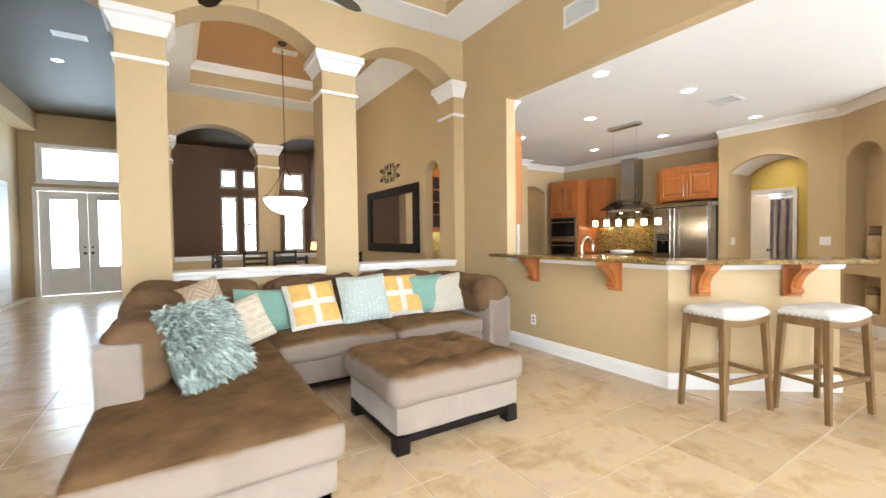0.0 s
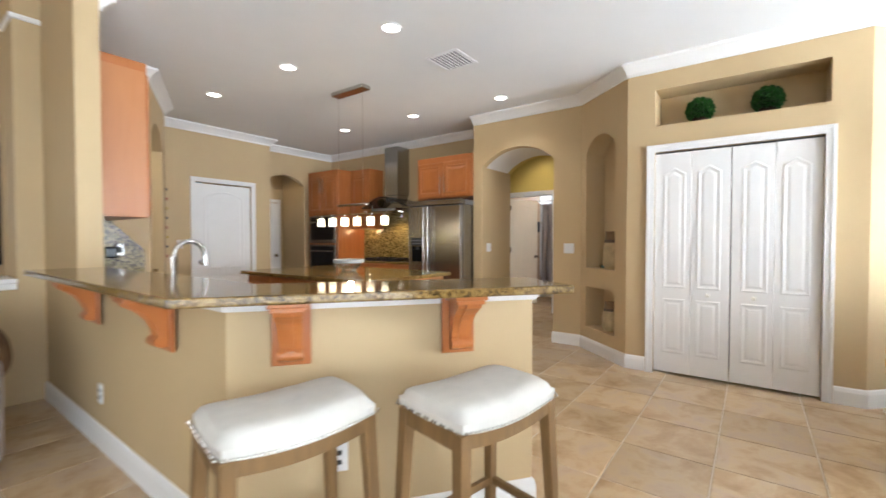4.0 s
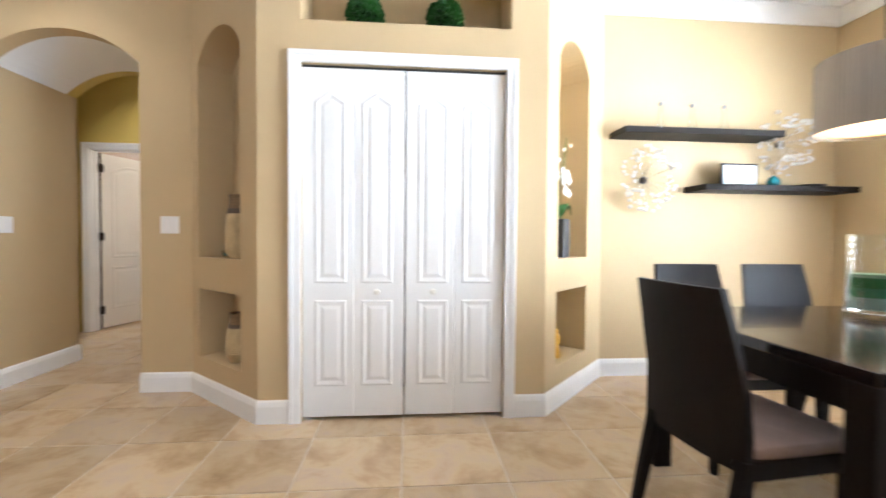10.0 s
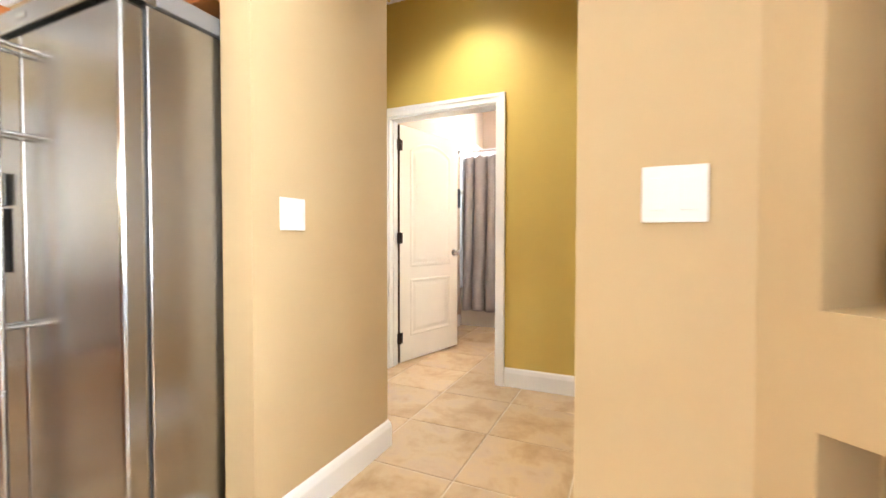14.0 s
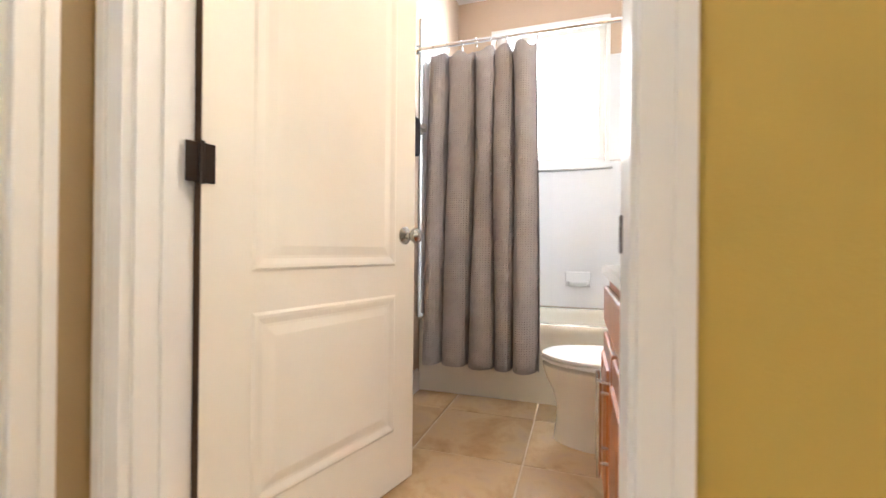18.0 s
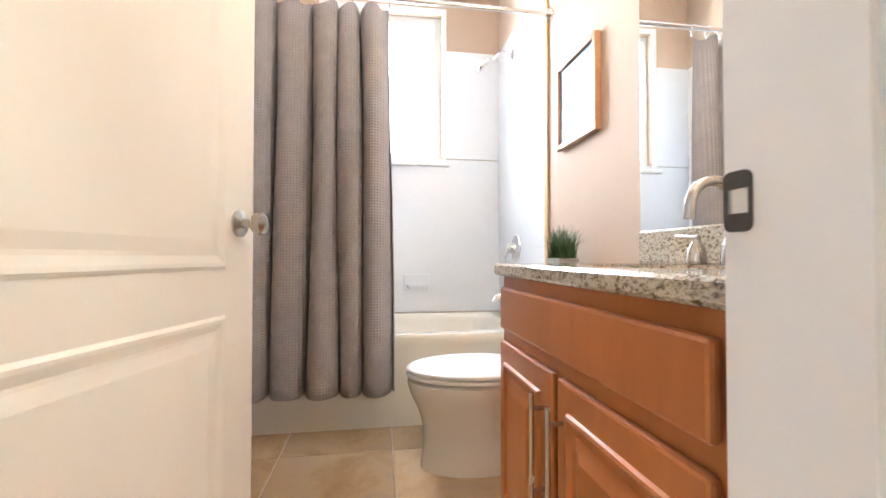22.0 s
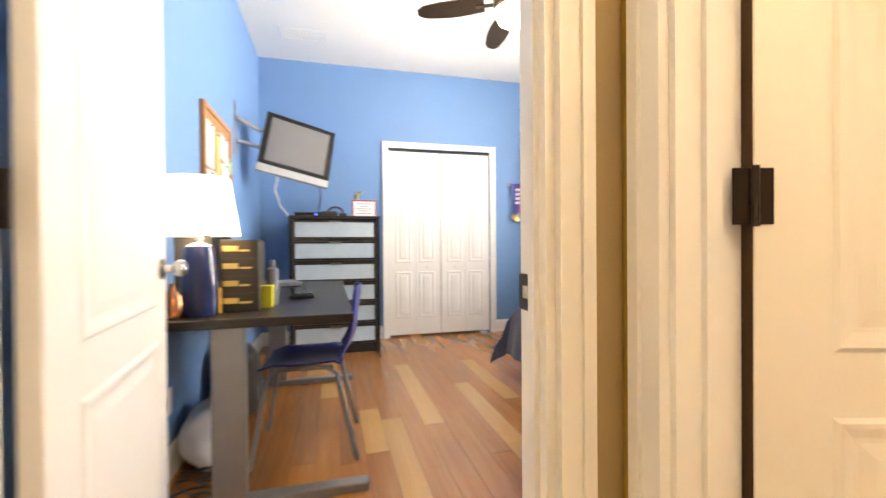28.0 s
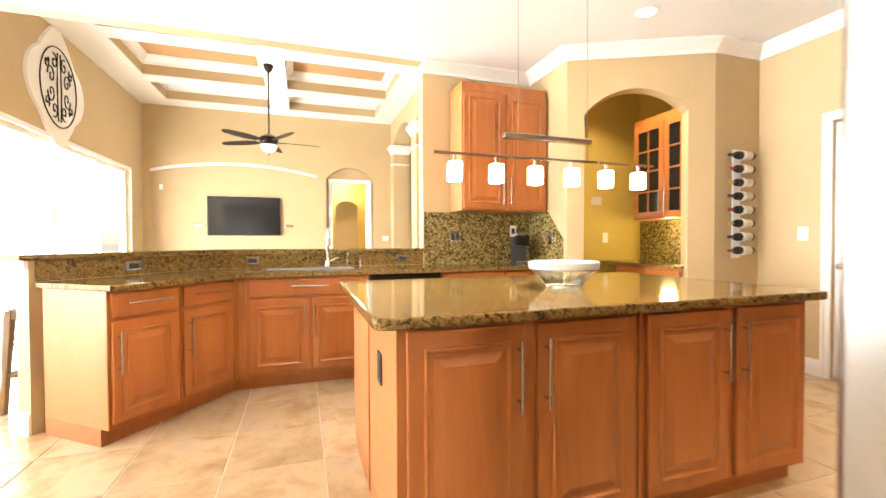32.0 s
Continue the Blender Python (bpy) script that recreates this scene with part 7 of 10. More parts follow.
# ceiling fan
def fan(at, zc, drop, blades, blade_l, material, glass, label, turn=0, white=False):
    ob = thing("ceiling_fan", label, "ceiling fan", at)
    part("canopy", lathe(bmesh.new(), [(0.025, -0.11), (0.05, -0.085), (0.075, -0.02), (0.078, 0)], 24, (0, 0, zc)), material, ob, smooth=True)
    part("rod", tube(bmesh.new(), [(0, 0, zc - 0.1), (0, 0, zc - drop)], 0.013, 12), material, ob, smooth=True)
    z = zc - drop
    part("motor", lathe(bmesh.new(), [(0, -0.16), (0.07, -0.16), (0.13, -0.14), (0.145, -0.09), (0.14, -0.04), (0.09, -0.01), (0.03, 0.02), (0, 0.02)], 28, (0, 0, z)), material, ob, smooth=True)
    for i in range(blades):
        a = turn + 360 / blades * i
        bm = bmesh.new()
        n = 10
        up, lo = [], []
        for k in range(n + 1):
            x = 0.2 + blade_l * k / n
            hw = 0.055 + 0.022 * math.sin(math.pi * min(1, k / n * 1.1)) + (0 if k < n else -0.03)
            for s, lst in ((1, up), (-1, lo)):
                lst.append((x, s * hw, s * hw * 0.2))
        top = [bm.verts.new((x, y, zz)) for x, y, zz in up + lo[::-1]]
        bot = [bm.verts.new((x, y, zz - 0.008)) for x, y, zz in up + lo[::-1]]
        bm.faces.new(top)
        bm.faces.new(bot[::-1])
        for k in range(len(top)):
            bm.faces.new((top[k], bot[k], bot[(k + 1) % len(top)], top[(k + 1) % len(top)]))
        bmesh.ops.transform(bm, matrix=pose(0, 0, z - 0.10, 0, 0, a), verts=bm.verts)
        bl = part("blade", bm, material, ob, "dark fan blade")
        bm = boxes((0.11, -0.02, -0.012, 0.26, 0.02, -0.004), bevel=0.003)
        bmesh.ops.transform(bm, matrix=pose(0, 0, z - 0.10, 0, 0, a), verts=bm.verts)
        part("blade_iron", bm, material, bl)
    part("light_bowl", lathe(bmesh.new(), [(0, -0.285), (0.04, -0.28), (0.10, -0.24), (0.13, -0.175), (0.125, -0.16)], 28, (0, 0, z)), glass, ob, "frosted glass light bowl", smooth=True)
    part("finial", lathe(bmesh.new(), [(0, -0.315), (0.012, -0.305), (0.01, -0.285), (0, -0.28)], 12, (0, 0, z)), material, ob, smooth=True)
    part("pull_chain", tube(bmesh.new(), [(0.06, 0, z - 0.24), (0.06, 0, z - 0.45)], 0.002, 6), material, ob)
    return ob


FROSTBOWL = mat("white_frosted_bowl", (0.75, 0.73, 0.68), 0.3, vary=0, emit=0.4)
fan((0.05, 1.79, 0), ZL, 1.12, 5, 0.62, BRONZE, FROSTBOWL, "dark bronze ceiling fan with a glass light bowl", 27)

# dining room seen through the arches
mr = thing("wall_mirror", "large wall mirror in a black wooden frame", "mirror", (3.05, 6.47, 1.60), -90)
part("mirror_glass", boxes((-0.88, -0.022, -0.43, 0.88, -0.016, 0.43)), MIRROR, mr, "silvered mirror glass")
part("frame", boxes((-1.04, -0.05, -0.57, -0.87, -0.001, 0.57), (0.87, -0.05, -0.57, 1.04, -0.001, 0.57), (-0.87, -0.05, 0.42, 0.87, -0.001, 0.57), (-0.87, -0.05, -0.57, 0.87, -0.001, -0.42), bevel=0.012), ESPRESSO, mr, "wide black frame")
ws = thing("iron_wall_scroll", "dark iron scroll ornament above the mirror", "wall decor", (3.05, 6.5, 2.45), -90)
scrolls(ws, 0.55, 0.19, -0.02, BLACKIRON, 0.008)
part("boss", lathe(bmesh.new(), [(0, -0.02), (0.05, -0.02), (0.05, 0.02), (0, 0.02)], 16), BLACKIRON, ws)
ch = thing("bowl_chandelier", "glowing alabaster bowl chandelier on a chain", "chandelier", (1.24, 6.6, 0))
part("canopy", lathe(bmesh.new(), [(0.02, -0.05), (0.07, -0.02), (0.075, 0)], 20, (0, 0, 4.398)), BRONZE, ch, smooth=True)
bm = bmesh.new()
for i in range(38):
    z = 2.42 + i * 0.05
    pts = [(0.009 * math.cos(a) * (i % 2), 0.009 * math.cos(a) * (1 - i % 2), z + 0.03 * math.sin(a)) for a in [2 * math.pi * k / 10 for k in range(11)]]
    tube(bm, pts, 0.0035, 5)
tagged(part("chain", bm, BRONZE, ch, "dark chain links"), kind="stuff")
part("bowl", lathe(bmesh.new(), [(0, 1.68), (0.10, 1.69), (0.22, 1.75), (0.30, 1.84), (0.335, 1.93), (0.32, 1.935), (0.28, 1.85), (0.1, 1.71), (0, 1.70)], 36), BOWLGLASS, ch, "glowing alabaster glass bowl", smooth=True)
for i in range(6):
    a = 2 * math.pi * i / 6
    part("arm", tube(bmesh.new(), [(0.33 * math.cos(a), 0.33 * math.sin(a), 1.93), (0.18 * math.cos(a), 0.18 * math.sin(a), 2.1), (0.02 * math.cos(a), 0.02 * math.sin(a), 2.42)], 0.007, 6), BRONZE, ch, smooth=True)
glow("chandelier_glow", (1.24, 6.6, 2.15), 45, (1, 0.82, 0.58), 0.2)
dt = thing("dining_table", "dark wooden dining table in the dining room", "table", (1.25, 6.7, 0))
part("tabletop", boxes((-0.55, -1.0, 0.73, 0.55, 1.0, 0.77), bevel=0.006), ESPRESSO, dt)
for sx in (-1, 1):
    for sy in (-1, 1):
        part("leg", boxes((sx * 0.47 - 0.04, sy * 0.92 - 0.04, 0, sx * 0.47 + 0.04, sy * 0.92 + 0.04, 0.729), bevel=0.004), ESPRESSO, dt)


def ladder_chair(m):
    ob = thing("ladder_back_chair", "black ladder-back dining chair", "chair", (0, 0, 0), 0, "dining room chairs")
    part("seat", boxes((-0.22, -0.22, 0.44, 0.22, 0.22, 0.48), bevel=0.01), BLACKIRON, ob)
    for sx in (-1, 1):
        part("leg", boxes((sx * 0.2 - 0.018, -0.2, 0, sx * 0.2 + 0.018, -0.165, 0.44), bevel=0.003), BLACKIRON, ob)
        part("back_post", boxes((sx * 0.2 - 0.018, 0.19, 0, sx * 0.2 + 0.018, 0.225, 1.06), bevel=0.003), BLACKIRON, ob)
    for z in (0.62, 0.72, 0.82, 0.92, 1.02):
        part("slat", boxes((-0.182, 0.195, z - 0.025, 0.182, 0.22, z + 0.025), bevel=0.003), BLACKIRON, ob)
    ob.matrix_world = m
    return ob


lc1 = ladder_chair(pose(1.0, 5.45, 0, 0, 0, 180))
for x, y, r in ((1.6, 5.48, 178), (0.45, 6.2, 90), (0.45, 7.0, 95), (2.05, 6.2, -90), (2.05, 7.0, -88), (1.0, 7.95, 0), (1.55, 7.95, 4)):
    copy_thing(lc1, pose(x, y, 0, 0, 0, r))
# foyer side: dark interior door ajar
casing("foyer_side_casing", (-3.30, 12.0), (-3.30, 11.05), (1, 0), 2.48, w=0.09)
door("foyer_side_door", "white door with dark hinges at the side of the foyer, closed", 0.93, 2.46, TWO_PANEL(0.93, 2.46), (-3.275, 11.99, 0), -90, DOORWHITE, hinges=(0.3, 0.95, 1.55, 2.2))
down("foyer_beam", (-1.8, 7.5, 4.27), 40, (1, 0.85, 0.65))
tl = thing("console_lamp", "small lit lamp in the front room", "lamp", (2.75, 10.4, 0))
part("stand", boxes((-0.25, -0.2, 0, 0.25, 0.2, 0.75), bevel=0.01), ESPRESSO, tl)
part("base", lathe(bmesh.new(), [(0, 0.751), (0.07, 0.751), (0.05, 0.8), (0.02, 0.95), (0.01, 1.05), (0, 1.05)], 18), BRONZE, tl, smooth=True)
part("shade", lathe(bmesh.new(), [(0.12, 1.0), (0.125, 1.0), (0.09, 1.2), (0.085, 1.2)], 24), mat("amber_lit_shade", (1, 0.55, 0.2), 0.7, vary=0, emit=3), tl, "glowing amber shade", smooth=True)
glow("console_glow", (2.75, 10.4, 1.25), 8, (1, 0.55, 0.25), 0.08)

# ---- breakfast nook and closet niches ----
nt = thing("breakfast_table", "espresso square-legged breakfast table", "table", (5.71, -1.93, 0))
part("tabletop", boxes((-0.51, -0.71, 0.715, 0.51, 0.71, 0.755), bevel=0.005), TABLEGLOSS, nt, "polished dark tabletop")
part("apron", boxes((-0.47, -0.67, 0.615, 0.47, -0.64, 0.714), (-0.47, 0.64, 0.615, 0.47, 0.67, 0.714), (-0.47, -0.64, 0.615, -0.44, 0.64, 0.714), (0.44, -0.64, 0.615, 0.47, 0.64, 0.714)), ESPRESSO, nt)
for sx in (-1, 1):
    for sy in (-1, 1):
        part("leg", boxes((sx * 0.465 - 0.042, sy * 0.665 - 0.042, 0, sx * 0.465 + 0.042, sy * 0.665 + 0.042, 0.714), bevel=0.005), ESPRESSO, nt)


def strip(pts, w, t, bend_=0.0, n=8):
    """A bent board: (y, z) line, width along x, thickness t towards -y."""
    bm = bmesh.new()
    rows_ = []
    for (y, z, hw) in pts:
        row = []
        for i in range(n + 1):
            u = 2 * i / n - 1
            row.append((u * hw, y - bend_ * (1 - u * u), z))
        rows_.append(row)
    f = [[bm.verts.new(p) for p in r] for r in rows_]
    b = [[bm.verts.new((p[0], p[1] + t, p[2])) for p in r] for r in rows_]
    R = len(f)
    for i in range(R - 1):
        for j in range(n):
            bm.faces.new((f[i][j], f[i][j + 1], f[i + 1][j + 1], f[i + 1][j]))
            bm.faces.new((b[i][j + 1], b[i][j], b[i + 1][j], b[i + 1][j + 1]))
        bm.faces.new((f[i][0], f[i + 1][0], b[i + 1][0], b[i][0]))
        bm.faces.new((f[i + 1][n], f[i][n], b[i][n], b[i + 1][n]))
    for j in range(n):
        bm.faces.new((f[0][j + 1], f[0][j], b[0][j], b[0][j + 1]))
        bm.faces.new((f[-1][j], f[-1][j + 1], b[-1][j + 1], b[-1][j]))
    return bm


def dining_chair(m):
    """Faces local -y; the tall solid back stands at +y."""
    ob = thing("dining_chair", "espresso dining chair with tall solid back and mauve seat", "chair", (0, 0, 0), 0, "chairs round the breakfast table")
    pts = [(0.20, 0.40, 0.205), (0.20, 0.50, 0.21), (0.215, 0.64, 0.212), (0.245, 0.79, 0.203), (0.28, 0.945, 0.186)]
    part("backrest", strip(pts, 0.4, 0.022, -0.02), ESPRESSO, ob, "curved dark solid back", smooth=True)
    part("seat_frame", boxes((-0.215, -0.22, 0.385, 0.215, -0.195, 0.445), (-0.215, -0.195, 0.385, -0.19, 0.2, 0.445), (0.19, -0.195, 0.385, 0.215, 0.2, 0.445), (-0.19, 0.175, 0.385, 0.19, 0.2, 0.445), bevel=0.004), ESPRESSO, ob)
    part("seat", soft_box(-0.21, -0.23, 0.43, 0.21, 0.19, 0.485, 0.025, wrinkle=0.003, seg=12), MAUVE, ob, "mauve grey upholstered seat", smooth=True)
    for sx in (-1, 1):
        for y0, y1, yt in ((-0.215, -0.22, 0.02), (0.205, 0.30, 0.02)):
            bm = bmesh.new()
            top, bot = (sx * 0.193, y0), (sx * 0.195, y1)
            vs = [bm.verts.new((p[0] + a * r, p[1] + b * r, z)) for p, r, z in ((bot, 0.015, 0), (top, 0.023, 0.44)) for a, b in ((-1, -1), (1, -1), (1, 1), (-1, 1))]
            for f in ((0, 1, 5, 4), (1, 2, 6, 5), (2, 3, 7, 6), (3, 0, 4, 7), (3, 2, 1, 0), (4, 5, 6, 7)):
                bm.faces.new([vs[k] for k in f])
            bmesh.ops.bevel(bm, geom=bm.edges[:], offset=0.003, segments=1, affect="EDGES")
            part("leg", bm, ESPRESSO, ob)
    ob.matrix_world = m
    return ob


c0 = dining_chair(pose(5.60, -1.22, 0, 0, 0, 6))
for x, y, r in ((5.23, -1.625, 96), (5.26, -2.065, 97), (6.28, -1.66, -90), (6.28, -2.20, -90), (5.82, -2.78, 180)):
    copy_thing(c0, pose(x, y, 0, 0, 0, r))
# candle jar on the table
cj = thing("candle_jar", "tall glass hurricane with a striped green candle", "candle holder", (5.9, -2.05, 0.756))
part("glass", lathe(bmesh.new(), [(0.0, 0.03), (0.088, 0.03), (0.088, 0.36), (0.082, 0.36), (0.082, 0.038), (0, 0.036)], 32), GLASS, cj, "clear glass cylinder", smooth=True)
for i, (z0, z1, c) in enumerate(((0.04, 0.09, (0.30, 0.42, 0.36)), (0.09, 0.13, (0.05, 0.22, 0.10)), (0.13, 0.175, (0.02, 0.15, 0.04)), (0.175, 0.19, (0.25, 0.40, 0.25)))):
    part("candle_layer", lathe(bmesh.new(), [(0, z0), (0.076, z0), (0.076, z1 - 0.0005), (0, z1 - 0.0005)], 28), mat("candle_wax_%d" % i, c, 0.5, vary=0.15, scale=20), cj, smooth=True)
for a in (0.3, 1.87, 3.44, 5.0):
    part("foot", tube(bmesh.new(), [(0.094 * math.cos(a), 0.094 * math.sin(a), 0.12), (0.094 * math.cos(a), 0.094 * math.sin(a), 0.0)], 0.004, 6), NICKEL, cj)
part("cradle", tube(bmesh.new(), [(0.093 * math.cos(2 * math.pi * i / 24), 0.093 * math.sin(2 * math.pi * i / 24), 0.024) for i in range(25)], 0.004, 6), NICKEL, cj)
# drum pendant
dp = thing("drum_pendant", "silver grey fabric drum pendant lamp, lit", "pendant light", (5.95, -2.13, 0))
part("canopy", lathe(bmesh.new(), [(0.02, -0.03), (0.06, -0.02), (0.065, 0)], 20, (0, 0, ZK - 0.001)), NICKEL, dp, smooth=True)
part("cord", tube(bmesh.new(), [(0, 0, ZK - 0.02), (0, 0, 1.95)], 0.004, 8), CHARCOAL, dp)
part("shade", lathe(bmesh.new(), [(0.232, 1.58), (0.236, 1.58), (0.236, 1.90), (0.232, 1.90)], 48), SHADEFAB, dp, "pleated silver grey fabric drum", smooth=True)
part("diffuser", lathe(bmesh.new(), [(0, 1.595), (0.23, 1.595), (0.23, 1.60), (0, 1.60)], 40), mat("lit_diffuser", (1, 0.62, 0.26), 0.6, vary=0, emit=0.7), dp, "warm glowing diffuser")
bm = bmesh.new()
for i in range(4):
    a = math.pi / 2 * i
    tube(bm, [(0, 0, 1.92), (0.234 * math.cos(a), 0.234 * math.sin(a), 1.895)], 0.003, 6)
part("spider", bm, NICKEL, dp)
glow("drum_glow", (5.95, -2.13, 1.50), 3, (1, 0.8, 0.5), 0.2)


def shelf(label, y0, y1, z):
    return tagged(part("floating_shelf", boxes((7.20, y0, z - 0.045, 7.449, y1, z), bevel=0.003), ESPRESSO), label, "shelf")


shelf("espresso floating shelf with glass bud vases", -2.87, -1.615, 1.915)
shelf("espresso floating shelf with a frame and small vase", -3.50, -2.24, 1.505)
for y, h in ((-1.95, 0.215), (-2.2, 0.21), (-2.46, 0.205)):
    v = thing("bud_vase", "slim clear glass bud vase on the shelf", "vase", (7.31, y, 1.916), 0, "glass bud vases")
    part("glass", lathe(bmesh.new(), [(0, 0), (0.026, 0), (0.028, 0.004), (0.022, 0.06), (0.012, 0.12), (0.010, h - 0.03), (0.008, h - 0.03), (0.010, 0.12), (0.019, 0.06), (0.022, 0.012), (0, 0.012)], 20), GLASS, v, smooth=True)
    part("collar", lathe(bmesh.new(), [(0.0, h - 0.031), (0.012, h - 0.03), (0.016, h - 0.018), (0.016, h - 0.006), (0.011, h)], 18), GREYMETAL, v, "grey metal collar", smooth=True)
pf = thing("photo_frame", "small silver framed card on the shelf", "picture frame", (7.33, -2.6, 1.506), -90)
part("frame", boxes((-0.15, -0.02, 0, 0.15, 0, 0.175), bevel=0.004), BLACKIRON, pf)
part("card", boxes((-0.135, -0.0225, 0.015, 0.135, -0.0205, 0.16)), mat("pale_blue_card", (0.70, 0.78, 0.82), 0.5, vary=0.04, scale=6), pf, "pale card")
bv = thing("reed_vase", "small turquoise round vase with reeds", "vase", (7.33, -2.9, 1.506))
part("body", lathe(bmesh.new(), [(0, 0), (0.02, 0), (0.042, 0.02), (0.046, 0.045), (0.03, 0.075), (0.012, 0.085), (0.011, 0.09), (0, 0.09)], 22), mat("turquoise_glaze", (0.03, 0.22, 0.25), 0.2, vary=0.2, scale=15), bv, smooth=True)
for i in range(6):
    a = i * 1.05
    part("reed", tube(bmesh.new(), [(0, 0, 0.08), (0.05 * math.cos(a), 0.05 * math.sin(a), 0.24)], 0.0018, 5), OAKGREY, bv)
tr = thing("dark_tray", "flat dark dish on the shelf", "dish", (7.33, -3.2, 1.506))
part("dish", lathe(bmesh.new(), [(0, 0), (0.09, 0), (0.11, 0.018), (0.105, 0.018), (0.085, 0.006), (0, 0.006)], 24), BLACKIRON, tr, smooth=True)
# starburst ornaments of wire and beads
def burst(y, z, r, seed):
    ob = thing("starburst_ornament", "silver wire starburst with pearly beads", "wall decor", (7.449, y, z), 90, "starburst ornaments")
    rr = random.Random(seed)
    wires, beads = bmesh.new(), bmesh.new()
    for i in range(96):
        th = rr.uniform(0, 2 * math.pi)
        el = rr.uniform(0.03, 0.85)
        L = r * rr.uniform(0.62, 1.0)
        d = Vector((math.cos(th) * math.cos(el), math.sin(el), math.sin(th) * math.cos(el)))
        p = Vector((0, 0.03, 0)) + d * L
        tube(wires, [(0, 0.03, 0), p], 0.0009, 5)
        bmesh.ops.create_icosphere(beads, subdivisions=2, radius=rr.uniform(0.011, 0.017), matrix=Matrix.Translation(p))
    tagged(part("wires", wires, CHROME, ob), kind="stuff")
    tagged(part("beads", beads, mat("pearly_bead_%d" % seed, (0.75, 0.72, 0.66), 0.15, 0.2, vary=0.1, scale=30), ob, "pearly glass beads", smooth=True), kind="stuff")
    part("hub", lathe(bmesh.new(), [(0, -0.03), (0.026, -0.02), (0.03, 0), (0.026, 0.02), (0, 0.03)], 18, (0, 0.032, 0)), BRONZE, ob, "dark hub", smooth=True)
    ob.matrix_world = pose(7.449, y, z, 0, 0, 90)


burst(-1.88, 1.55, 0.27, 3)
burst(-3.02, 1.86, 0.26, 5)


def topiary(at):
    ob = thing("boxwood_ball", "round boxwood ball in a dark basket", "plant", at, 0, "boxwood balls")
    part("basket", lathe(bmesh.new(), [(0, 0), (0.05, 0), (0.068, 0.05), (0.066, 0.06), (0, 0.06)], 20), mat("dark_wicker", (0.05, 0.025, 0.012), 0.8, vary=0.3, scale=60, bump=0.6, bscale=150), ob, smooth=True)
    rr = random.Random(9)
    bm = bmesh.new()
    for i in range(1500):
        d = Vector((rr.gauss(0, 1), rr.gauss(0, 1), rr.gauss(0, 1))).normalized()
        if d.z < -0.75:
            continue
        p = Vector((0, 0, 0.135)) + d * rr.uniform(0.078, 0.102)
        s = d.cross(Vector((rr.uniform(-1, 1), rr.uniform(-1, 1), rr.uniform(-1, 1)))).normalized() * 0.010
        t = (d + Vector((rr.uniform(-0.7, 0.7), rr.uniform(-0.7, 0.7), rr.uniform(-0.7, 0.7)))).normalized() * 0.03
        bm.faces.new([bm.verts.new(q) for q in (p, p + s + t * 0.5, p + t, p - s + t * 0.5)])
    # added dark core: the shade between the leaves painted as near-black green
    part("stem", lathe(bmesh.new(), [(0, 0.05), (0.04, 0.06), (0.07, 0.10), (0.076, 0.135), (0.066, 0.175), (0.04, 0.20), (0, 0.208)], 16), mat("shaded_foliage", (0.006, 0.025, 0.004), 0.8, vary=0.3, scale=30), ob, "dark core with the shade between the leaves in its colour")
    tagged(part("leaves", bm, LEAF, ob, "small green leaves"), kind="stuff")
    return ob


topiary((6.93, 0.23, 2.331))
topiary((6.93, -0.27, 2.331))
# things in the niches
def in_niche(side, u, off, z):
    p0, p1 = ((7.30, 1.45), (6.74, 0.82)) if side == "l" else ((6.74, -0.88), (7.45, -1.56))
    d = (Vector(p1) - Vector(p0)).normalized()
    q = Vector(p0) + d * u + Vector((-d.y, d.x)) * off
    return (q.x, q.y, z)


NECKBROWN = mat("brown_ribbed_glaze", (0.20, 0.12, 0.055), 0.5, vary=0.2, scale=14, bump=0.3, bscale=60, stretch=(1, 1, 5))


def jar(at, h, label, r=0.104, neck=0.085):
    """A ribbed jar with a dark glazed shoulder band and a brown neck, wider low down."""
    ob = thing("ceramic_jar", label, "vase", at)
    prof = [(0, 0), (r * 0.66, 0), (r * 0.72, 0.004), (r * 0.93, 0.045)]
    n = 26
    for i in range(n + 1):
        u = i / n
        rad = r * (1.0 - 0.04 * math.cos(u * 3.0)) + (neck - r) * u ** 1.6 + (0.0012 if i % 2 else -0.0012)
        prof.append((rad, 0.055 + (h * 0.70 - 0.055) * u))
    part("body", lathe(bmesh.new(), prof, 40), CERAMIC, ob, "sandy ribbed body", smooth=True)
    part("band", lathe(bmesh.new(), [(neck, h * 0.70), (neck + 0.003, h * 0.705), (neck, h * 0.77), (neck * 0.95, h * 0.78)], 40), CERAMICDARK, ob, "umber glazed band", smooth=True)
    top = [(neck * 0.95, h * 0.78)]
    for i in range(13):
        u = i / 12
        top.append((neck * (0.95 - 0.08 * math.sin(u * 2.6)) + (0.0015 if i % 2 else 0), h * (0.78 + 0.22 * u)))
    top += [(neck * 0.78, h), (neck * 0.76, h * 0.9), (0, h * 0.85)]
    part("neck", lathe(bmesh.new(), top, 40), NECKBROWN, ob, "brown ribbed neck", smooth=True)
    return ob


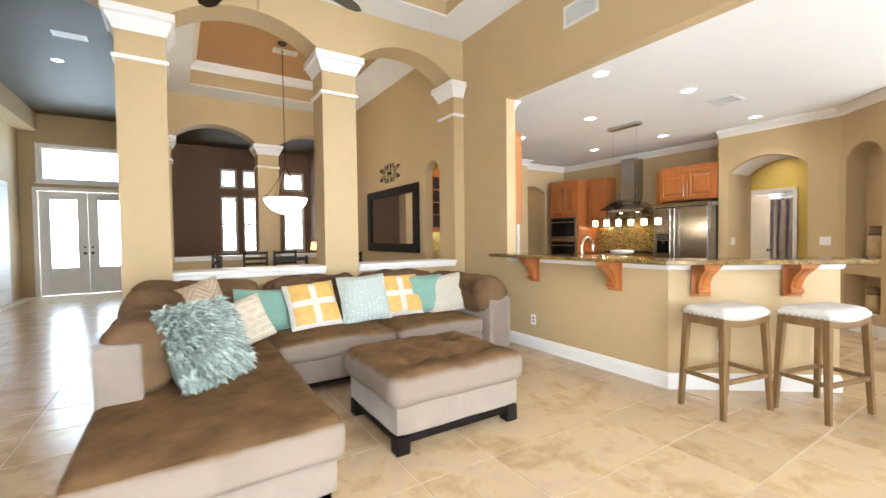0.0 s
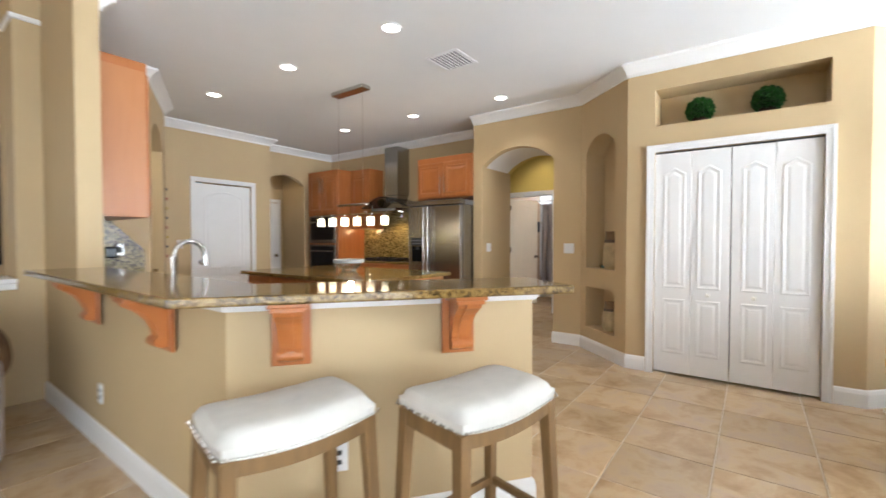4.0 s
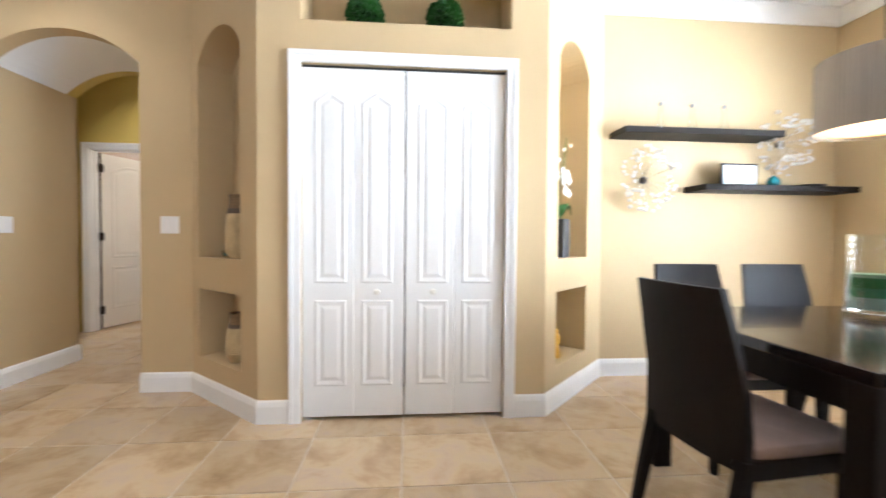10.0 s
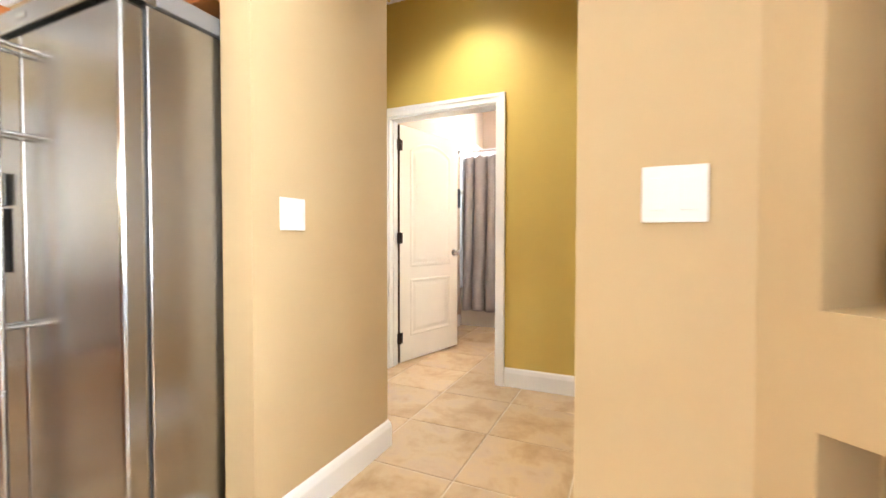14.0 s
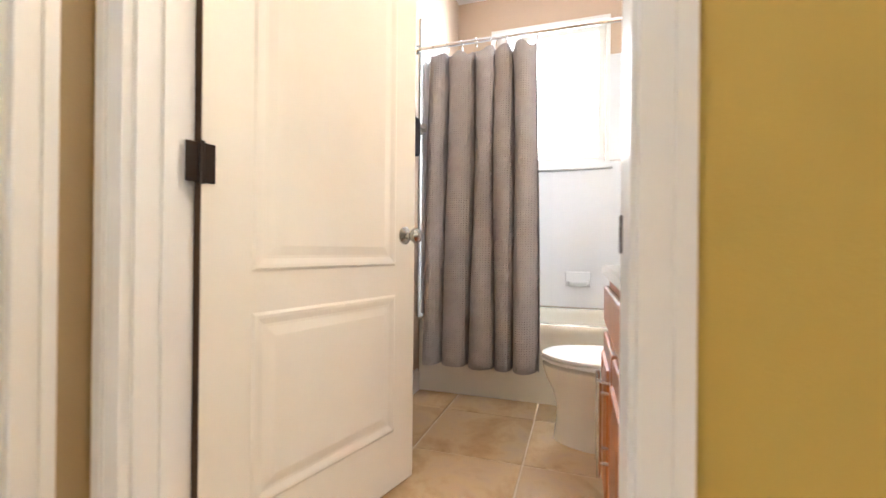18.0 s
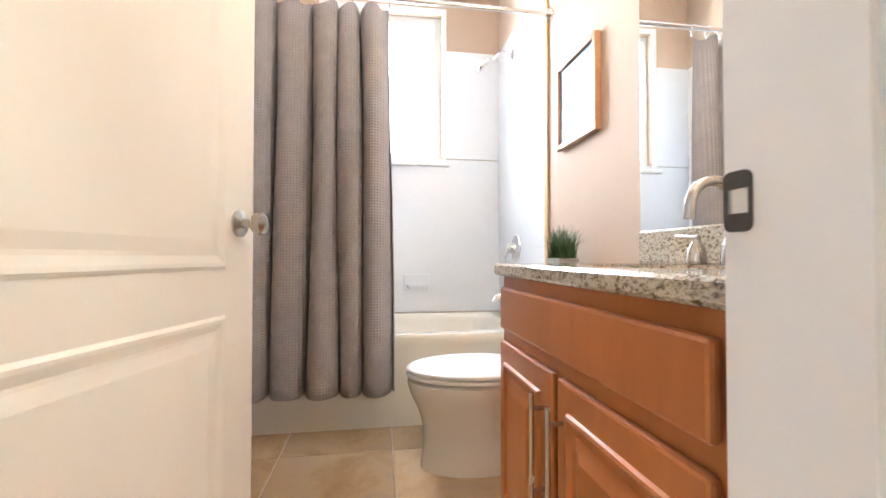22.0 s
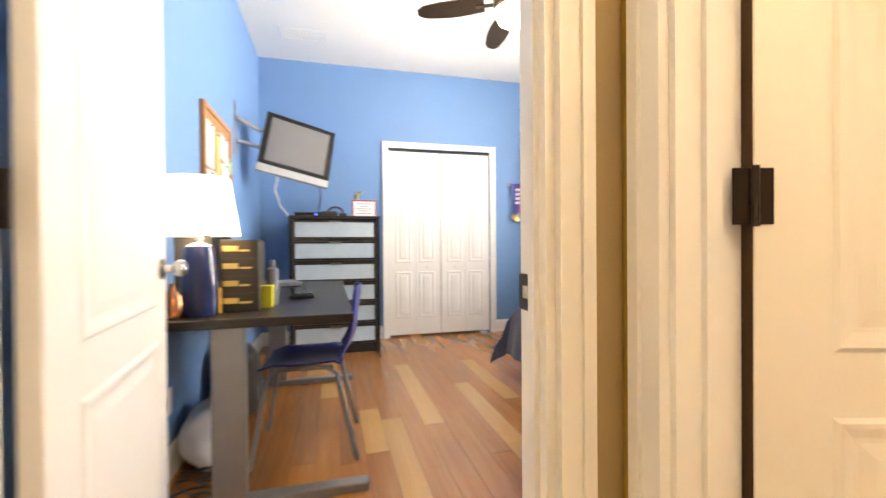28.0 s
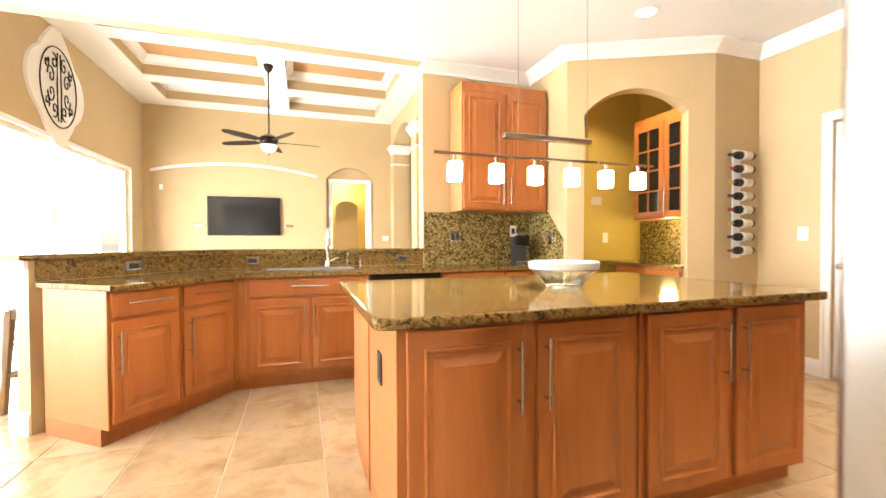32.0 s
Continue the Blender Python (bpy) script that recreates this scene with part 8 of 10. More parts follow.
jar(in_niche("l", 0.445, 0.118, 0.943), 0.41, "tall sand and umber ceramic jar in the niche")
jar(in_niche("l", 0.415, 0.118, 0.263), 0.32, "short sand and umber ceramic jar in the low niche", 0.09, 0.07)
tv1 = thing("tea_light", "small clear glass tea light", "candle holder", in_niche("l", 0.31, 0.09, 0.943))
part("glass", lathe(bmesh.new(), [(0, 0), (0.025, 0), (0.032, 0.05), (0.028, 0.05), (0.022, 0.01), (0, 0.01)], 18), GLASS, tv1, smooth=True)
part("wax", lathe(bmesh.new(), [(0, 0.011), (0.021, 0.011), (0.025, 0.032), (0, 0.034)], 18), TEAL, tv1, "pale green wax", smooth=True)
p_ = in_niche("l", 0.243, 0.2395, 1.15)
plate("niche_outlet", "white outlet at the back of the niche", "outlet", p_, -131.6, 0.075, 0.118, (), PLASTIC, [(-0.012, 0.01, 0.012, 0.03), (-0.012, -0.03, 0.012, -0.01)])
orc = thing("orchid_pot", "white orchid in a black square pot", "plant", in_niche("r", 0.45, 0.11, 0.956), -44)
part("pot", boxes((-0.055, -0.055, 0, 0.055, 0.055, 0.27), bevel=0.008), CHARCOAL, orc, "tall black pot")
rr = random.Random(2)
for i in range(9):
    a, L = rr.uniform(0, 6.28), rr.uniform(0.12, 0.2)
    bm = bmesh.new()
    mid = Vector((math.cos(a) * L * 0.5, math.sin(a) * L * 0.5, 0.27 + 0.10))
    tip = Vector((math.cos(a) * L * 0.62, math.sin(a) * L * 0.62, 0.27 + rr.uniform(0.02, 0.16)))
    s = Vector((-math.sin(a), math.cos(a), 0)) * 0.016
    b0 = Vector((0, 0, 0.27))
    bm.faces.new([bm.verts.new(q) for q in (b0, mid - s, tip, mid + s)])
    part("leaf", bm, LEAF, orc)
for k in range(2):
    pts = [(0, 0, 0.27), (0.02 - 0.04 * k, 0.01, 0.5), (0.0 - 0.03 * k, -0.03, 0.68), (-0.02, -0.05, 0.78 + 0.05 * k)]
    part("stem", tube(bmesh.new(), pts, 0.003, 6), LEAF, orc)
bm = bmesh.new()
WHITEPETAL = mat("white_petal", (0.80, 0.80, 0.76), 0.6, vary=0.04, scale=20)
for i in range(16):
    c = Vector((rr.uniform(-0.06, 0.06), rr.uniform(-0.08, 0.04), rr.uniform(0.44, 0.62) if i < 12 else rr.uniform(0.66, 0.8)))
    R = 0.03 if i < 12 else 0.014
    for j in range(5):
        a = 2 * math.pi * j / 5
        e1, e2 = Vector((math.cos(a), -0.4, math.sin(a))), Vector((-math.sin(a), 0, math.cos(a)))
        bm.faces.new([bm.verts.new(q) for q in (c, c + (e1 * 0.6 + e2 * 0.5) * R, c + e1 * R * 1.2, c + (e1 * 0.6 - e2 * 0.5) * R)])
tagged(part("blossoms", bm, WHITEPETAL, orc, "white blossoms"), kind="stuff")
yl = thing("yellow_figurine", "small yellow ceramic ornament in the low niche", "ornament", in_niche("r", 0.36, 0.09, 0.266))
part("ornament", lathe(bmesh.new(), [(0, 0), (0.03, 0), (0.034, 0.05), (0.022, 0.08), (0.03, 0.11), (0.03, 0.15), (0.015, 0.17), (0.02, 0.19), (0, 0.20)], 18), mat("yellow_glaze", (0.62, 0.34, 0.02), 0.3, vary=0.15, scale=20), yl, smooth=True)

# ---- bathroom ----
def rounded(x0, y0, x1, y1, r, n=5):
    """A rectangle with rounded corners, counter-clockwise."""
    pts = []
    for cx, cy, a0 in ((x1 - r, y0 + r, -90), (x1 - r, y1 - r, 0), (x0 + r, y1 - r, 90), (x0 + r, y0 + r, 180)):
        for k in range(n + 1):
            a = radians(a0 + 90 * k / n)
            pts.append((cx + r * math.cos(a), cy + r * math.sin(a)))
    return pts


def loft(bm, loops, cap0=True, cap1=True):
    """Skin between loops of equal count."""
    rings = [[bm.verts.new(p) for p in lp] for lp in loops]
    for a, b in zip(rings, rings[1:]):
        n = len(a)
        for i in range(n):
            bm.faces.new((a[i], a[(i + 1) % n], b[(i + 1) % n], b[i]))
    if cap0:
        bm.faces.new(rings[0][::-1])
    if cap1:
        bm.faces.new(rings[-1])
    return bm


def ellipse(cx, cy, rx, ry, z, n=32, egg=0.0):
    return [(cx + rx * math.cos(2 * math.pi * i / n) * (1 - egg * math.sin(2 * math.pi * i / n)), cy + ry * math.sin(2 * math.pi * i / n), z) for i in range(n)]


TUBWHITE = mat("cream_enamel", (0.80, 0.76, 0.66), 0.14, vary=0.01, scale=3, coat=0.3)
tub = thing("bathtub", "cream enamel bathtub built against the window wall", "bathtub", (0, 0, 0))
TX0, TX1, TY0, TY1 = 11.11, 11.955, 2.052, 3.606
loops = []
for ins, z, r in ((0.0, 0.0, 0.01), (0.0, 0.40, 0.012), (0.0, 0.435, 0.015), (0.012, 0.452, 0.02), (0.06, 0.455, 0.05), (0.075, 0.45, 0.10), (0.088, 0.42, 0.13), (0.12, 0.16, 0.17), (0.17, 0.11, 0.18), (0.25, 0.10, 0.12)):
    lp = rounded(TX0 + ins, TY0 + ins * (1.0 if ins < 0.05 else 1.25), TX1 - ins, TY1 - ins * (1.0 if ins < 0.05 else 1.6), max(r, 0.008))
    loops.append([(x, y, z) for x, y in lp])
part("shell", loft(bmesh.new(), loops), TUBWHITE, tub, smooth=True)
part("drain", lathe(bmesh.new(), [(0, 0), (0.03, 0), (0.03, 0.004), (0, 0.005)], 18, (11.55, 2.40, 0.101)), CHROME, tub, smooth=True)
part("overflow_plate", lathe(bmesh.new(), [(0, 0), (0.035, 0), (0.03, 0.008), (0, 0.01)], 18, (0, 0, 0)), CHROME, tub, smooth=True).matrix_world = pose(11.55, 2.16, 0.36, -80, 0, 0)
sur = thing("tub_surround", "glossy white panels lining the tub walls", "wall panel", kind="structure")
for r in ((11.945, 2.053, 0.456, 11.958, 3.606, 1.545), (11.945, 2.053, 1.55, 11.958, 2.465, 2.33), (11.945, 3.31, 1.55, 11.958, 3.606, 2.33)):
    part("panel", boxes(r, bevel=0.003), SURROUND, sur)
part("panel", boxes((11.09, 2.047, 0.456, 11.943, 2.056, 2.33), bevel=0.003), SURROUND, sur)
part("panel", boxes((11.09, 3.597, 0.456, 11.943, 3.608, 2.33), bevel=0.003), SURROUND, sur)
structure("trim_tub_edge", boxes((11.05, 2.047, 0, 11.088, 2.06, 2.895), bevel=0.003), mat("tan_trim_strip", (0.62, 0.40, 0.20), 0.5, vary=0.05), "narrow tan trim strip beside the tub", "trim")
sd = thing("soap_dish", "white ceramic soap dish on the tub wall", "soap dish", (11.944, 2.655, 0.67), -90)
part("backplate", boxes((-0.09, -0.012, -0.055, 0.09, 0, 0.055), bevel=0.006), SURROUND, sd)
bm = bmesh.new()
loft(bm, [[(x, y, z) for x, y in rounded(-0.075 + i, -0.07 + i, 0.075 - i, -0.008, 0.02)] for i, z in ((0.012, -0.045), (0, -0.025), (0, -0.015), (0.01, -0.02))])
part("tray", bm, SURROUND, sd, smooth=True)
sh = thing("wall_shower", "chrome shower head on an arm from the wall", "shower", (11.60, 2.057, 2.17))
part("arm", tube(bmesh.new(), [(0, 0, 0), (0, 0.05, 0.01), (0, 0.10, -0.005), (0, 0.14, -0.045)], 0.009, 10), CHROME, sh, smooth=True)
part("flange", lathe(bmesh.new(), [(0, 0), (0.03, 0), (0.026, 0.008), (0.01, 0.012)], 18), CHROME, sh, smooth=True).matrix_local = pose(0, 0, 0, -90, 0, 0)
bm = lathe(bmesh.new(), [(0, 0), (0.05, 0), (0.052, -0.012), (0.03, -0.035), (0.014, -0.055), (0.012, -0.08), (0, -0.08)], 22)
bmesh.ops.transform(bm, matrix=pose(0, 0.195, -0.10, -135 + 180 + 90 + 45 - 45, 0, 0), verts=bm.verts)
part("head", bm, CHROME, sh, smooth=True)
sp = thing("tub_spout", "chrome tub spout on the wall", "faucet", (11.55, 2.057, 0.60))
part("spout", tube(bmesh.new(), [(0, 0, 0), (0, 0.05, 0.002), (0, 0.10, 0), (0, 0.135, -0.012), (0, 0.15, -0.035)], [0.026, 0.026, 0.025, 0.023, 0.018], 14), CHROME, sp, smooth=True)
part("diverter", tube(bmesh.new(), [(0, 0.115, 0.02), (0, 0.115, 0.055)], [0.005, 0.008], 10), CHROME, sp, smooth=True)
vl = thing("tub_valve", "chrome mixing valve with a lever", "faucet", (11.55, 2.057, 0.90))
part("escutcheon", lathe(bmesh.new(), [(0, 0), (0.085, 0), (0.08, 0.006), (0.035, 0.016), (0.03, 0.05), (0, 0.055)], 28), CHROME, vl, smooth=True).matrix_local = pose(0, 0, 0, -90, 0, 0)
part("lever", tube(bmesh.new(), [(0, 0.05, 0), (0.02, 0.06, -0.05), (0.025, 0.065, -0.10)], [0.012, 0.009, 0.007], 10), CHROME, vl, smooth=True)
# curtain
rod = thing("curtain_rod", "chrome shower curtain rod between the walls", "curtain rod", (11.02, 0, 2.10))
part("rod", tube(bmesh.new(), [(0, 2.06, 0), (0, 3.595, 0)], 0.0125, 14), CHROME, rod, smooth=True)
for yy, s in ((2.047, 1), (3.608, -1)):
    bm = lathe(bmesh.new(), [(0, 0), (0.03, 0), (0.03, 0.01), (0.018, 0.03), (0, 0.03)], 18)
    part("flange", bm, CHROME, rod, smooth=True).matrix_local = pose(0, yy, 0, -90 * s, 0, 0)
cur = thing("shower_curtain", "grey waffle-weave shower curtain drawn to one side", "shower curtain", (0, 0, 0))
bm = bmesh.new()
NU, NV, FOLDS = 180, 30, 5.0
rows = []
for j in range(NV + 1):
    v = j / NV
    row = []
    for i in range(NU + 1):
        u = i / NU
        y0, y1 = 3.50 + 0.035 * v, 2.875 - 0.03 * v
        ph = u * FOLDS * 2 * math.pi + 0.9 * math.sin(u * 9.0) + 0.25 * math.sin(v * 3 + u * 11)
        amp = 0.034 + 0.026 * min(1, v * 3) + 0.012 * math.sin(u * 17)
        z = 2.045 - 0.028 * (0.5 - 0.5 * math.cos(u * 7 * 2 * math.pi)) * max(0, 1 - v * 5) - v * 1.83
        row.append(bm.verts.new((11.005 - amp * (2 * abs(math.sin(ph / 2)) ** 0.8 - 1) - 0.035 * v, y0 + (y1 - y0) * u + 0.012 * math.sin(ph) + 0.006 * math.sin(v * 5 + u * 20), z)))
    rows.append(row)
for a, b in zip(rows, rows[1:]):
    for i in range(NU):
        bm.faces.new((a[i], a[i + 1], b[i + 1], b[i]))
cl = part("cloth", bm, CURTAIN, cur, smooth=True)
sol = cl.modifiers.new("thickness", "SOLIDIFY")
sol.thickness = 0.003
bm = bmesh.new()
rows = []
for j in range(13):
    rows.append([bm.verts.new((11.075 + 0.018 * math.sin(i * 1.1 + 0.1 * j), 3.585 - 0.006 * i, 2.04 - j * 0.048 * 2.7)) for i in range(26)])
for a, b in zip(rows, rows[1:]):
    for i in range(25):
        bm.faces.new((a[i], a[i + 1], b[i + 1], b[i]))
ln = part("liner", bm, mat("white_liner_plastic", (0.75, 0.77, 0.80), 0.4, vary=0.02), cur, "white plastic liner", smooth=True)
ln.modifiers.new("thickness", "SOLIDIFY").thickness = 0.002
for i in range(8):
    yy = 3.49 - 0.0875 * i
    a8 = [2 * math.pi * k / 14 for k in range(15)]
    bm = tube(bmesh.new(), [(11.02 + 0.019 * math.cos(a), yy + 0.004 * math.sin(a), 2.088 + 0.030 * math.sin(a)) for a in a8], 0.0022, 6, caps=False)
    part("ring", bm, CHROME, cur, "chrome curtain ring", smooth=True)
# toilet
tl = thing("toilet", "white porcelain toilet with the lid closed", "toilet", (10.70, 2.06, 0))
TS = 0.925
bm = bmesh.new()
loft(bm, [ellipse(0, cy, rx, ry, z * TS, egg=e) for z, cy, rx, ry, e in ((0, 0.46, 0.128, 0.235, 0), (0.02, 0.46, 0.127, 0.234, 0), (0.10, 0.46, 0.118, 0.222, 0), (0.18, 0.465, 0.118, 0.220, 0), (0.25, 0.475, 0.135, 0.228, 0.03), (0.31, 0.487, 0.167, 0.245, 0.08), (0.36, 0.49, 0.186, 0.257, 0.08), (0.378, 0.49, 0.187, 0.258, 0.08), (0.385, 0.49, 0.178, 0.25, 0.08))])
part("bowl", bm, PORCELAIN, tl, smooth=True)
bm = bmesh.new()
loft(bm, [[(x, y, z) for x, y in rounded(-hw, 0.06, hw, 0.36, 0.05)] for z, hw in ((0.0, 0.10), (0.14, 0.085), (0.30, 0.095), (0.375, 0.14))])
part("trapway", bm, PORCELAIN, tl, smooth=True)
bm = bmesh.new()
loft(bm, [ellipse(0, 0.488, 0.187 + d, 0.262 + d, z * TS, egg=0.08) for z, d in ((0.396, -0.004), (0.40, 0.004), (0.41, 0.004), (0.414, -0.002))])
part("seat", bm, PLASTIC, tl, "white toilet seat", smooth=True)
bm = bmesh.new()
loft(bm, [ellipse(0, 0.486, 0.188 + d, 0.264 + d, z * TS, egg=0.08) for z, d in ((0.418, -0.004), (0.422, 0.003), (0.432, 0.002), (0.440, -0.01), (0.444, -0.06), (0.446, -0.12))])
part("lid", bm, PLASTIC, tl, "closed white lid", smooth=True)
part("tank", boxes((-0.235, 0.0, 0.376, 0.235, 0.195, 0.765), bevel=0.02, seg=3), PORCELAIN, tl, smooth=True)
part("tank_lid", boxes((-0.245, -0.005, 0.767, 0.245, 0.207, 0.80), bevel=0.012, seg=3), PORCELAIN, tl, smooth=True)
bm = tube(bmesh.new(), [(-0.17, 0.196, 0.70), (-0.17, 0.215, 0.70), (-0.11, 0.222, 0.69)], 0.006, 8)
part("flush_lever", bm, CHROME, tl, "chrome flush lever", smooth=True)
for sx in (-1, 1):
    part("bolt_cap", lathe(bmesh.new(), [(0.016, 0), (0.016, 0.012), (0.008, 0.02), (0, 0.021)], 12, (sx * 0.105, 0.33, 0)), PLASTIC, tl, smooth=True)
# vanity
cabinet("vanity_cabinet", "honey maple bathroom vanity with two doors", 0.885, 0.485, 0.0, 0.789, [(0.025, 0.84, 0.634, 0.758, "drawer", ""), (0.025, 0.40, 0.10, 0.598, "door", "r"), (0.43, 0.84, 0.10, 0.598, "door", "l")], (10.255, 2.535, 0), 180, toe=0.09)
vt = thing("granite_counter", "cream speckled granite vanity top with an oval basin", "countertop", (0, 0, -0.023))
bm = bmesh.new()
bx, by, N = 9.83, 2.315, 48
orr = []
for i in range(N):
    a = 2 * math.pi * i / N
    c, s = math.cos(a), math.sin(a)
    k = min((10.275 - bx if c > 0 else bx - 9.352) / max(abs(c), 1e-6), (2.565 - by if s > 0 else by - 2.047) / max(abs(s), 1e-6))
    orr.append((bx + c * k, by + s * k))
for q in ((10.275, 2.565), (9.352, 2.565), (9.352, 2.047), (10.275, 2.047)):
    j = min(range(N), key=lambda i: (orr[i][0] - q[0]) ** 2 + (orr[i][1] - q[1]) ** 2)
    orr[j] = q
inn = [(bx + 0.205 * math.cos(2 * math.pi * i / N), by + 0.155 * math.sin(2 * math.pi * i / N)) for i in range(N)]
sh_ = lambda pts, k: [(bx + (x - bx) * (1 - k / 0.45), by + (y - by) * (1 - k / 0.26)) for x, y in pts]
loft(bm, [[(x, y, 0.815) for x, y in inn], [(x, y, 0.815) for x, y in sh_(orr, 0.006)], [(x, y, 0.822) for x, y in orr], [(x, y, 0.845) for x, y in orr], [(x, y, 0.852) for x, y in sh_(orr, 0.006)], [(x, y, 0.852) for x, y in inn], [(x, y, 0.815) for x, y in inn]], False, False)
bmesh.ops.remove_doubles(bm, verts=bm.verts, dist=1e-5)
top = part("top", bm, GRANITELIGHT, vt)
part("backsplash", boxes((9.352, 2.0465, 0.853, 10.275, 2.066, 0.955), bevel=0.003), GRANITELIGHT, vt)
part("side_splash", boxes((9.3515, 2.067, 0.853, 9.371, 2.55, 0.955), bevel=0.003), GRANITELIGHT, vt)
bm = bmesh.new()
loft(bm, [ellipse(bx, by, 0.215 * k, 0.165 * k, z, 48) for k, z in ((1.0, 0.814), (0.97, 0.80), (0.93, 0.75), (0.80, 0.705), (0.45, 0.685), (0.12, 0.68))], False, True)
bs = part("basin", bm, PORCELAIN, vt, "white porcelain basin", smooth=True)
part("drain", lathe(bmesh.new(), [(0.022, 0), (0.022, 0.004), (0, 0.005)], 16, (bx, by, 0.682)), CHROME, bs, smooth=True)
fc = thing("basin_faucet", "brushed nickel gooseneck faucet with two handles", "faucet", (9.83, 2.125, 0.830))
part("base", lathe(bmesh.new(), [(0, 0), (0.03, 0), (0.031, 0.012), (0.027, 0.05), (0.017, 0.075), (0.014, 0.09), (0, 0.09)], 24), NICKEL, fc, smooth=True)
part("spout", tube(bmesh.new(), [(0, 0, 0.08), (0, 0, 0.13)] + [(0, 0.058 - 0.058 * math.cos(radians(a)), 0.13 + 0.062 * math.sin(radians(a))) for a in range(15, 181, 15)] + [(0, 0.117, 0.105)], 0.0125, 12), NICKEL, fc, smooth=True)
for sx in (-1, 1):
    h = part("handle", lathe(bmesh.new(), [(0, 0), (0.024, 0), (0.025, 0.01), (0.021, 0.04), (0.011, 0.055), (0.011, 0.065), (0, 0.066)], 20, (sx * 0.12, 0.0, 0)), NICKEL, fc, smooth=True)
    part("lever", tube(bmesh.new(), [(sx * 0.12 - 0.01 * sx, 0, 0.068), (sx * 0.12 + 0.065 * sx, 0.006, 0.075)], [0.007, 0.005], 8), NICKEL, h, smooth=True)
structure("mirror_bath", boxes((9.36, 2.0465, 0.935, 10.285, 2.0515, 2.02), bevel=0.001), MIRROR, "large frameless bathroom mirror on the wall", "mirror")
vlight = thing("vanity_light", "nickel bath light bar with frosted shades", "wall lamp", (9.83, 2.047, 2.25))
part("backplate", boxes((-0.32, 0, -0.05, 0.32, 0.025, 0.05), bevel=0.008), NICKEL, vlight)
for i in (-1, 0, 1):
    part("arm", tube(bmesh.new(), [(i * 0.24, 0.02, 0), (i * 0.24, 0.08, 0.02), (i * 0.24, 0.10, 0)], 0.008, 8), NICKEL, vlight, smooth=True)
    part("shade", lathe(bmesh.new(), [(0.03, 0), (0.045, -0.03), (0.06, -0.10), (0.057, -0.10), (0.042, -0.03), (0.0, -0.005)], 20, (i * 0.24, 0.10, 0)), LAMPGLASS, vlight, "lit frosted glass shade", smooth=True)
# things on the walls and the tank
art = thing("framed_picture", "pale blue seascape print in a tan wooden frame", "picture", (10.722, 2.047, 1.558), 180)
FRAMETAN = mat("tan_frame_wood", (0.42, 0.24, 0.12), 0.4, vary=0.1, scale=12, stretch=(1, 6, 6))
part("frame", boxes((-0.185, -0.028, -0.20, -0.160, 0, 0.20), (0.160, -0.028, -0.20, 0.185, 0, 0.20), (-0.160, -0.028, -0.20, 0.160, 0, -0.175), (-0.160, -0.028, 0.175, 0.160, 0, 0.20), bevel=0.003), FRAMETAN, art, "tan wooden frame")
part("print", boxes((-0.159, -0.014, -0.174, 0.159, -0.006, 0.174)), ramp_mat("seascape_print", [(0.3, (0.42, 0.50, 0.54)), (0.5, (0.16, 0.28, 0.42)), (0.7, (0.48, 0.56, 0.60))], 0.3, "noise", 4, stretch=(0.4, 1, 3)), art, "pale blue and white seascape")
pot = thing("grass_plant", "spreading green artificial grass in a low grey planter", "plant", (10.66, 2.16, 0.8005))
part("planter", boxes((-0.07, -0.045, 0, 0.07, 0.045, 0.042), bevel=0.006), mat("grey_planter", (0.30, 0.28, 0.25), 0.6, vary=0.15, scale=10), pot, "low grey planter")
bm = bmesh.new()
rng = random.Random(5)
for i in range(420):
    x, y = rng.uniform(-0.062, 0.062), rng.uniform(-0.036, 0.036)
    an, ln_, h = rng.uniform(0, 6.28), rng.uniform(0.02, 0.10), rng.uniform(0.10, 0.17)
    ln_ *= 1.3 if rng.random() < 0.6 else 1.9
    dx, dy, w = math.cos(an), math.sin(an), 0.0022
    prev = None
    for k in range(5):
        f = k / 4
        c = (x + dx * ln_ * f * f, y + dy * ln_ * f * f * 0.8, 0.040 + h * (f - 0.28 * f * f * (ln_ / 0.085)))
        ww = w * (1 - 0.85 * f)
        cur2 = [bm.verts.new((c[0] - dy * ww, c[1] + dx * ww, c[2])), bm.verts.new((c[0] + dy * ww, c[1] - dx * ww, c[2]))]
        if prev:
            bm.faces.new((prev[0], prev[1], cur2[1], cur2[0]))
        prev = cur2
tagged(part("grass", bm, GRASSLEAF, pot, "dense green blades"), kind="stuff")
tw = thing("towel_bar", "white towel bar with a dark towel folded over it", "towel bar", (10.82, 3.61, 1.63))
for sx in (-1, 1):
    part("post", boxes((sx * 0.26 - 0.025, -0.06, -0.03, sx * 0.26 + 0.025, 0, 0.03), bevel=0.01), PORCELAIN, tw, smooth=True)
part("bar", tube(bmesh.new(), [(-0.25, -0.045, 0), (0.25, -0.045, 0)], 0.009, 10), PORCELAIN, tw, smooth=True)
tb = part("bath_towel", soft_box(10.68, 3.545, 1.43, 10.96, 3.588, 1.652, r=0.015, wrinkle=0.008), PILLOWDARK, None, smooth=True)
tagged(tb, "dark folded bath towel over the bar", "towel")

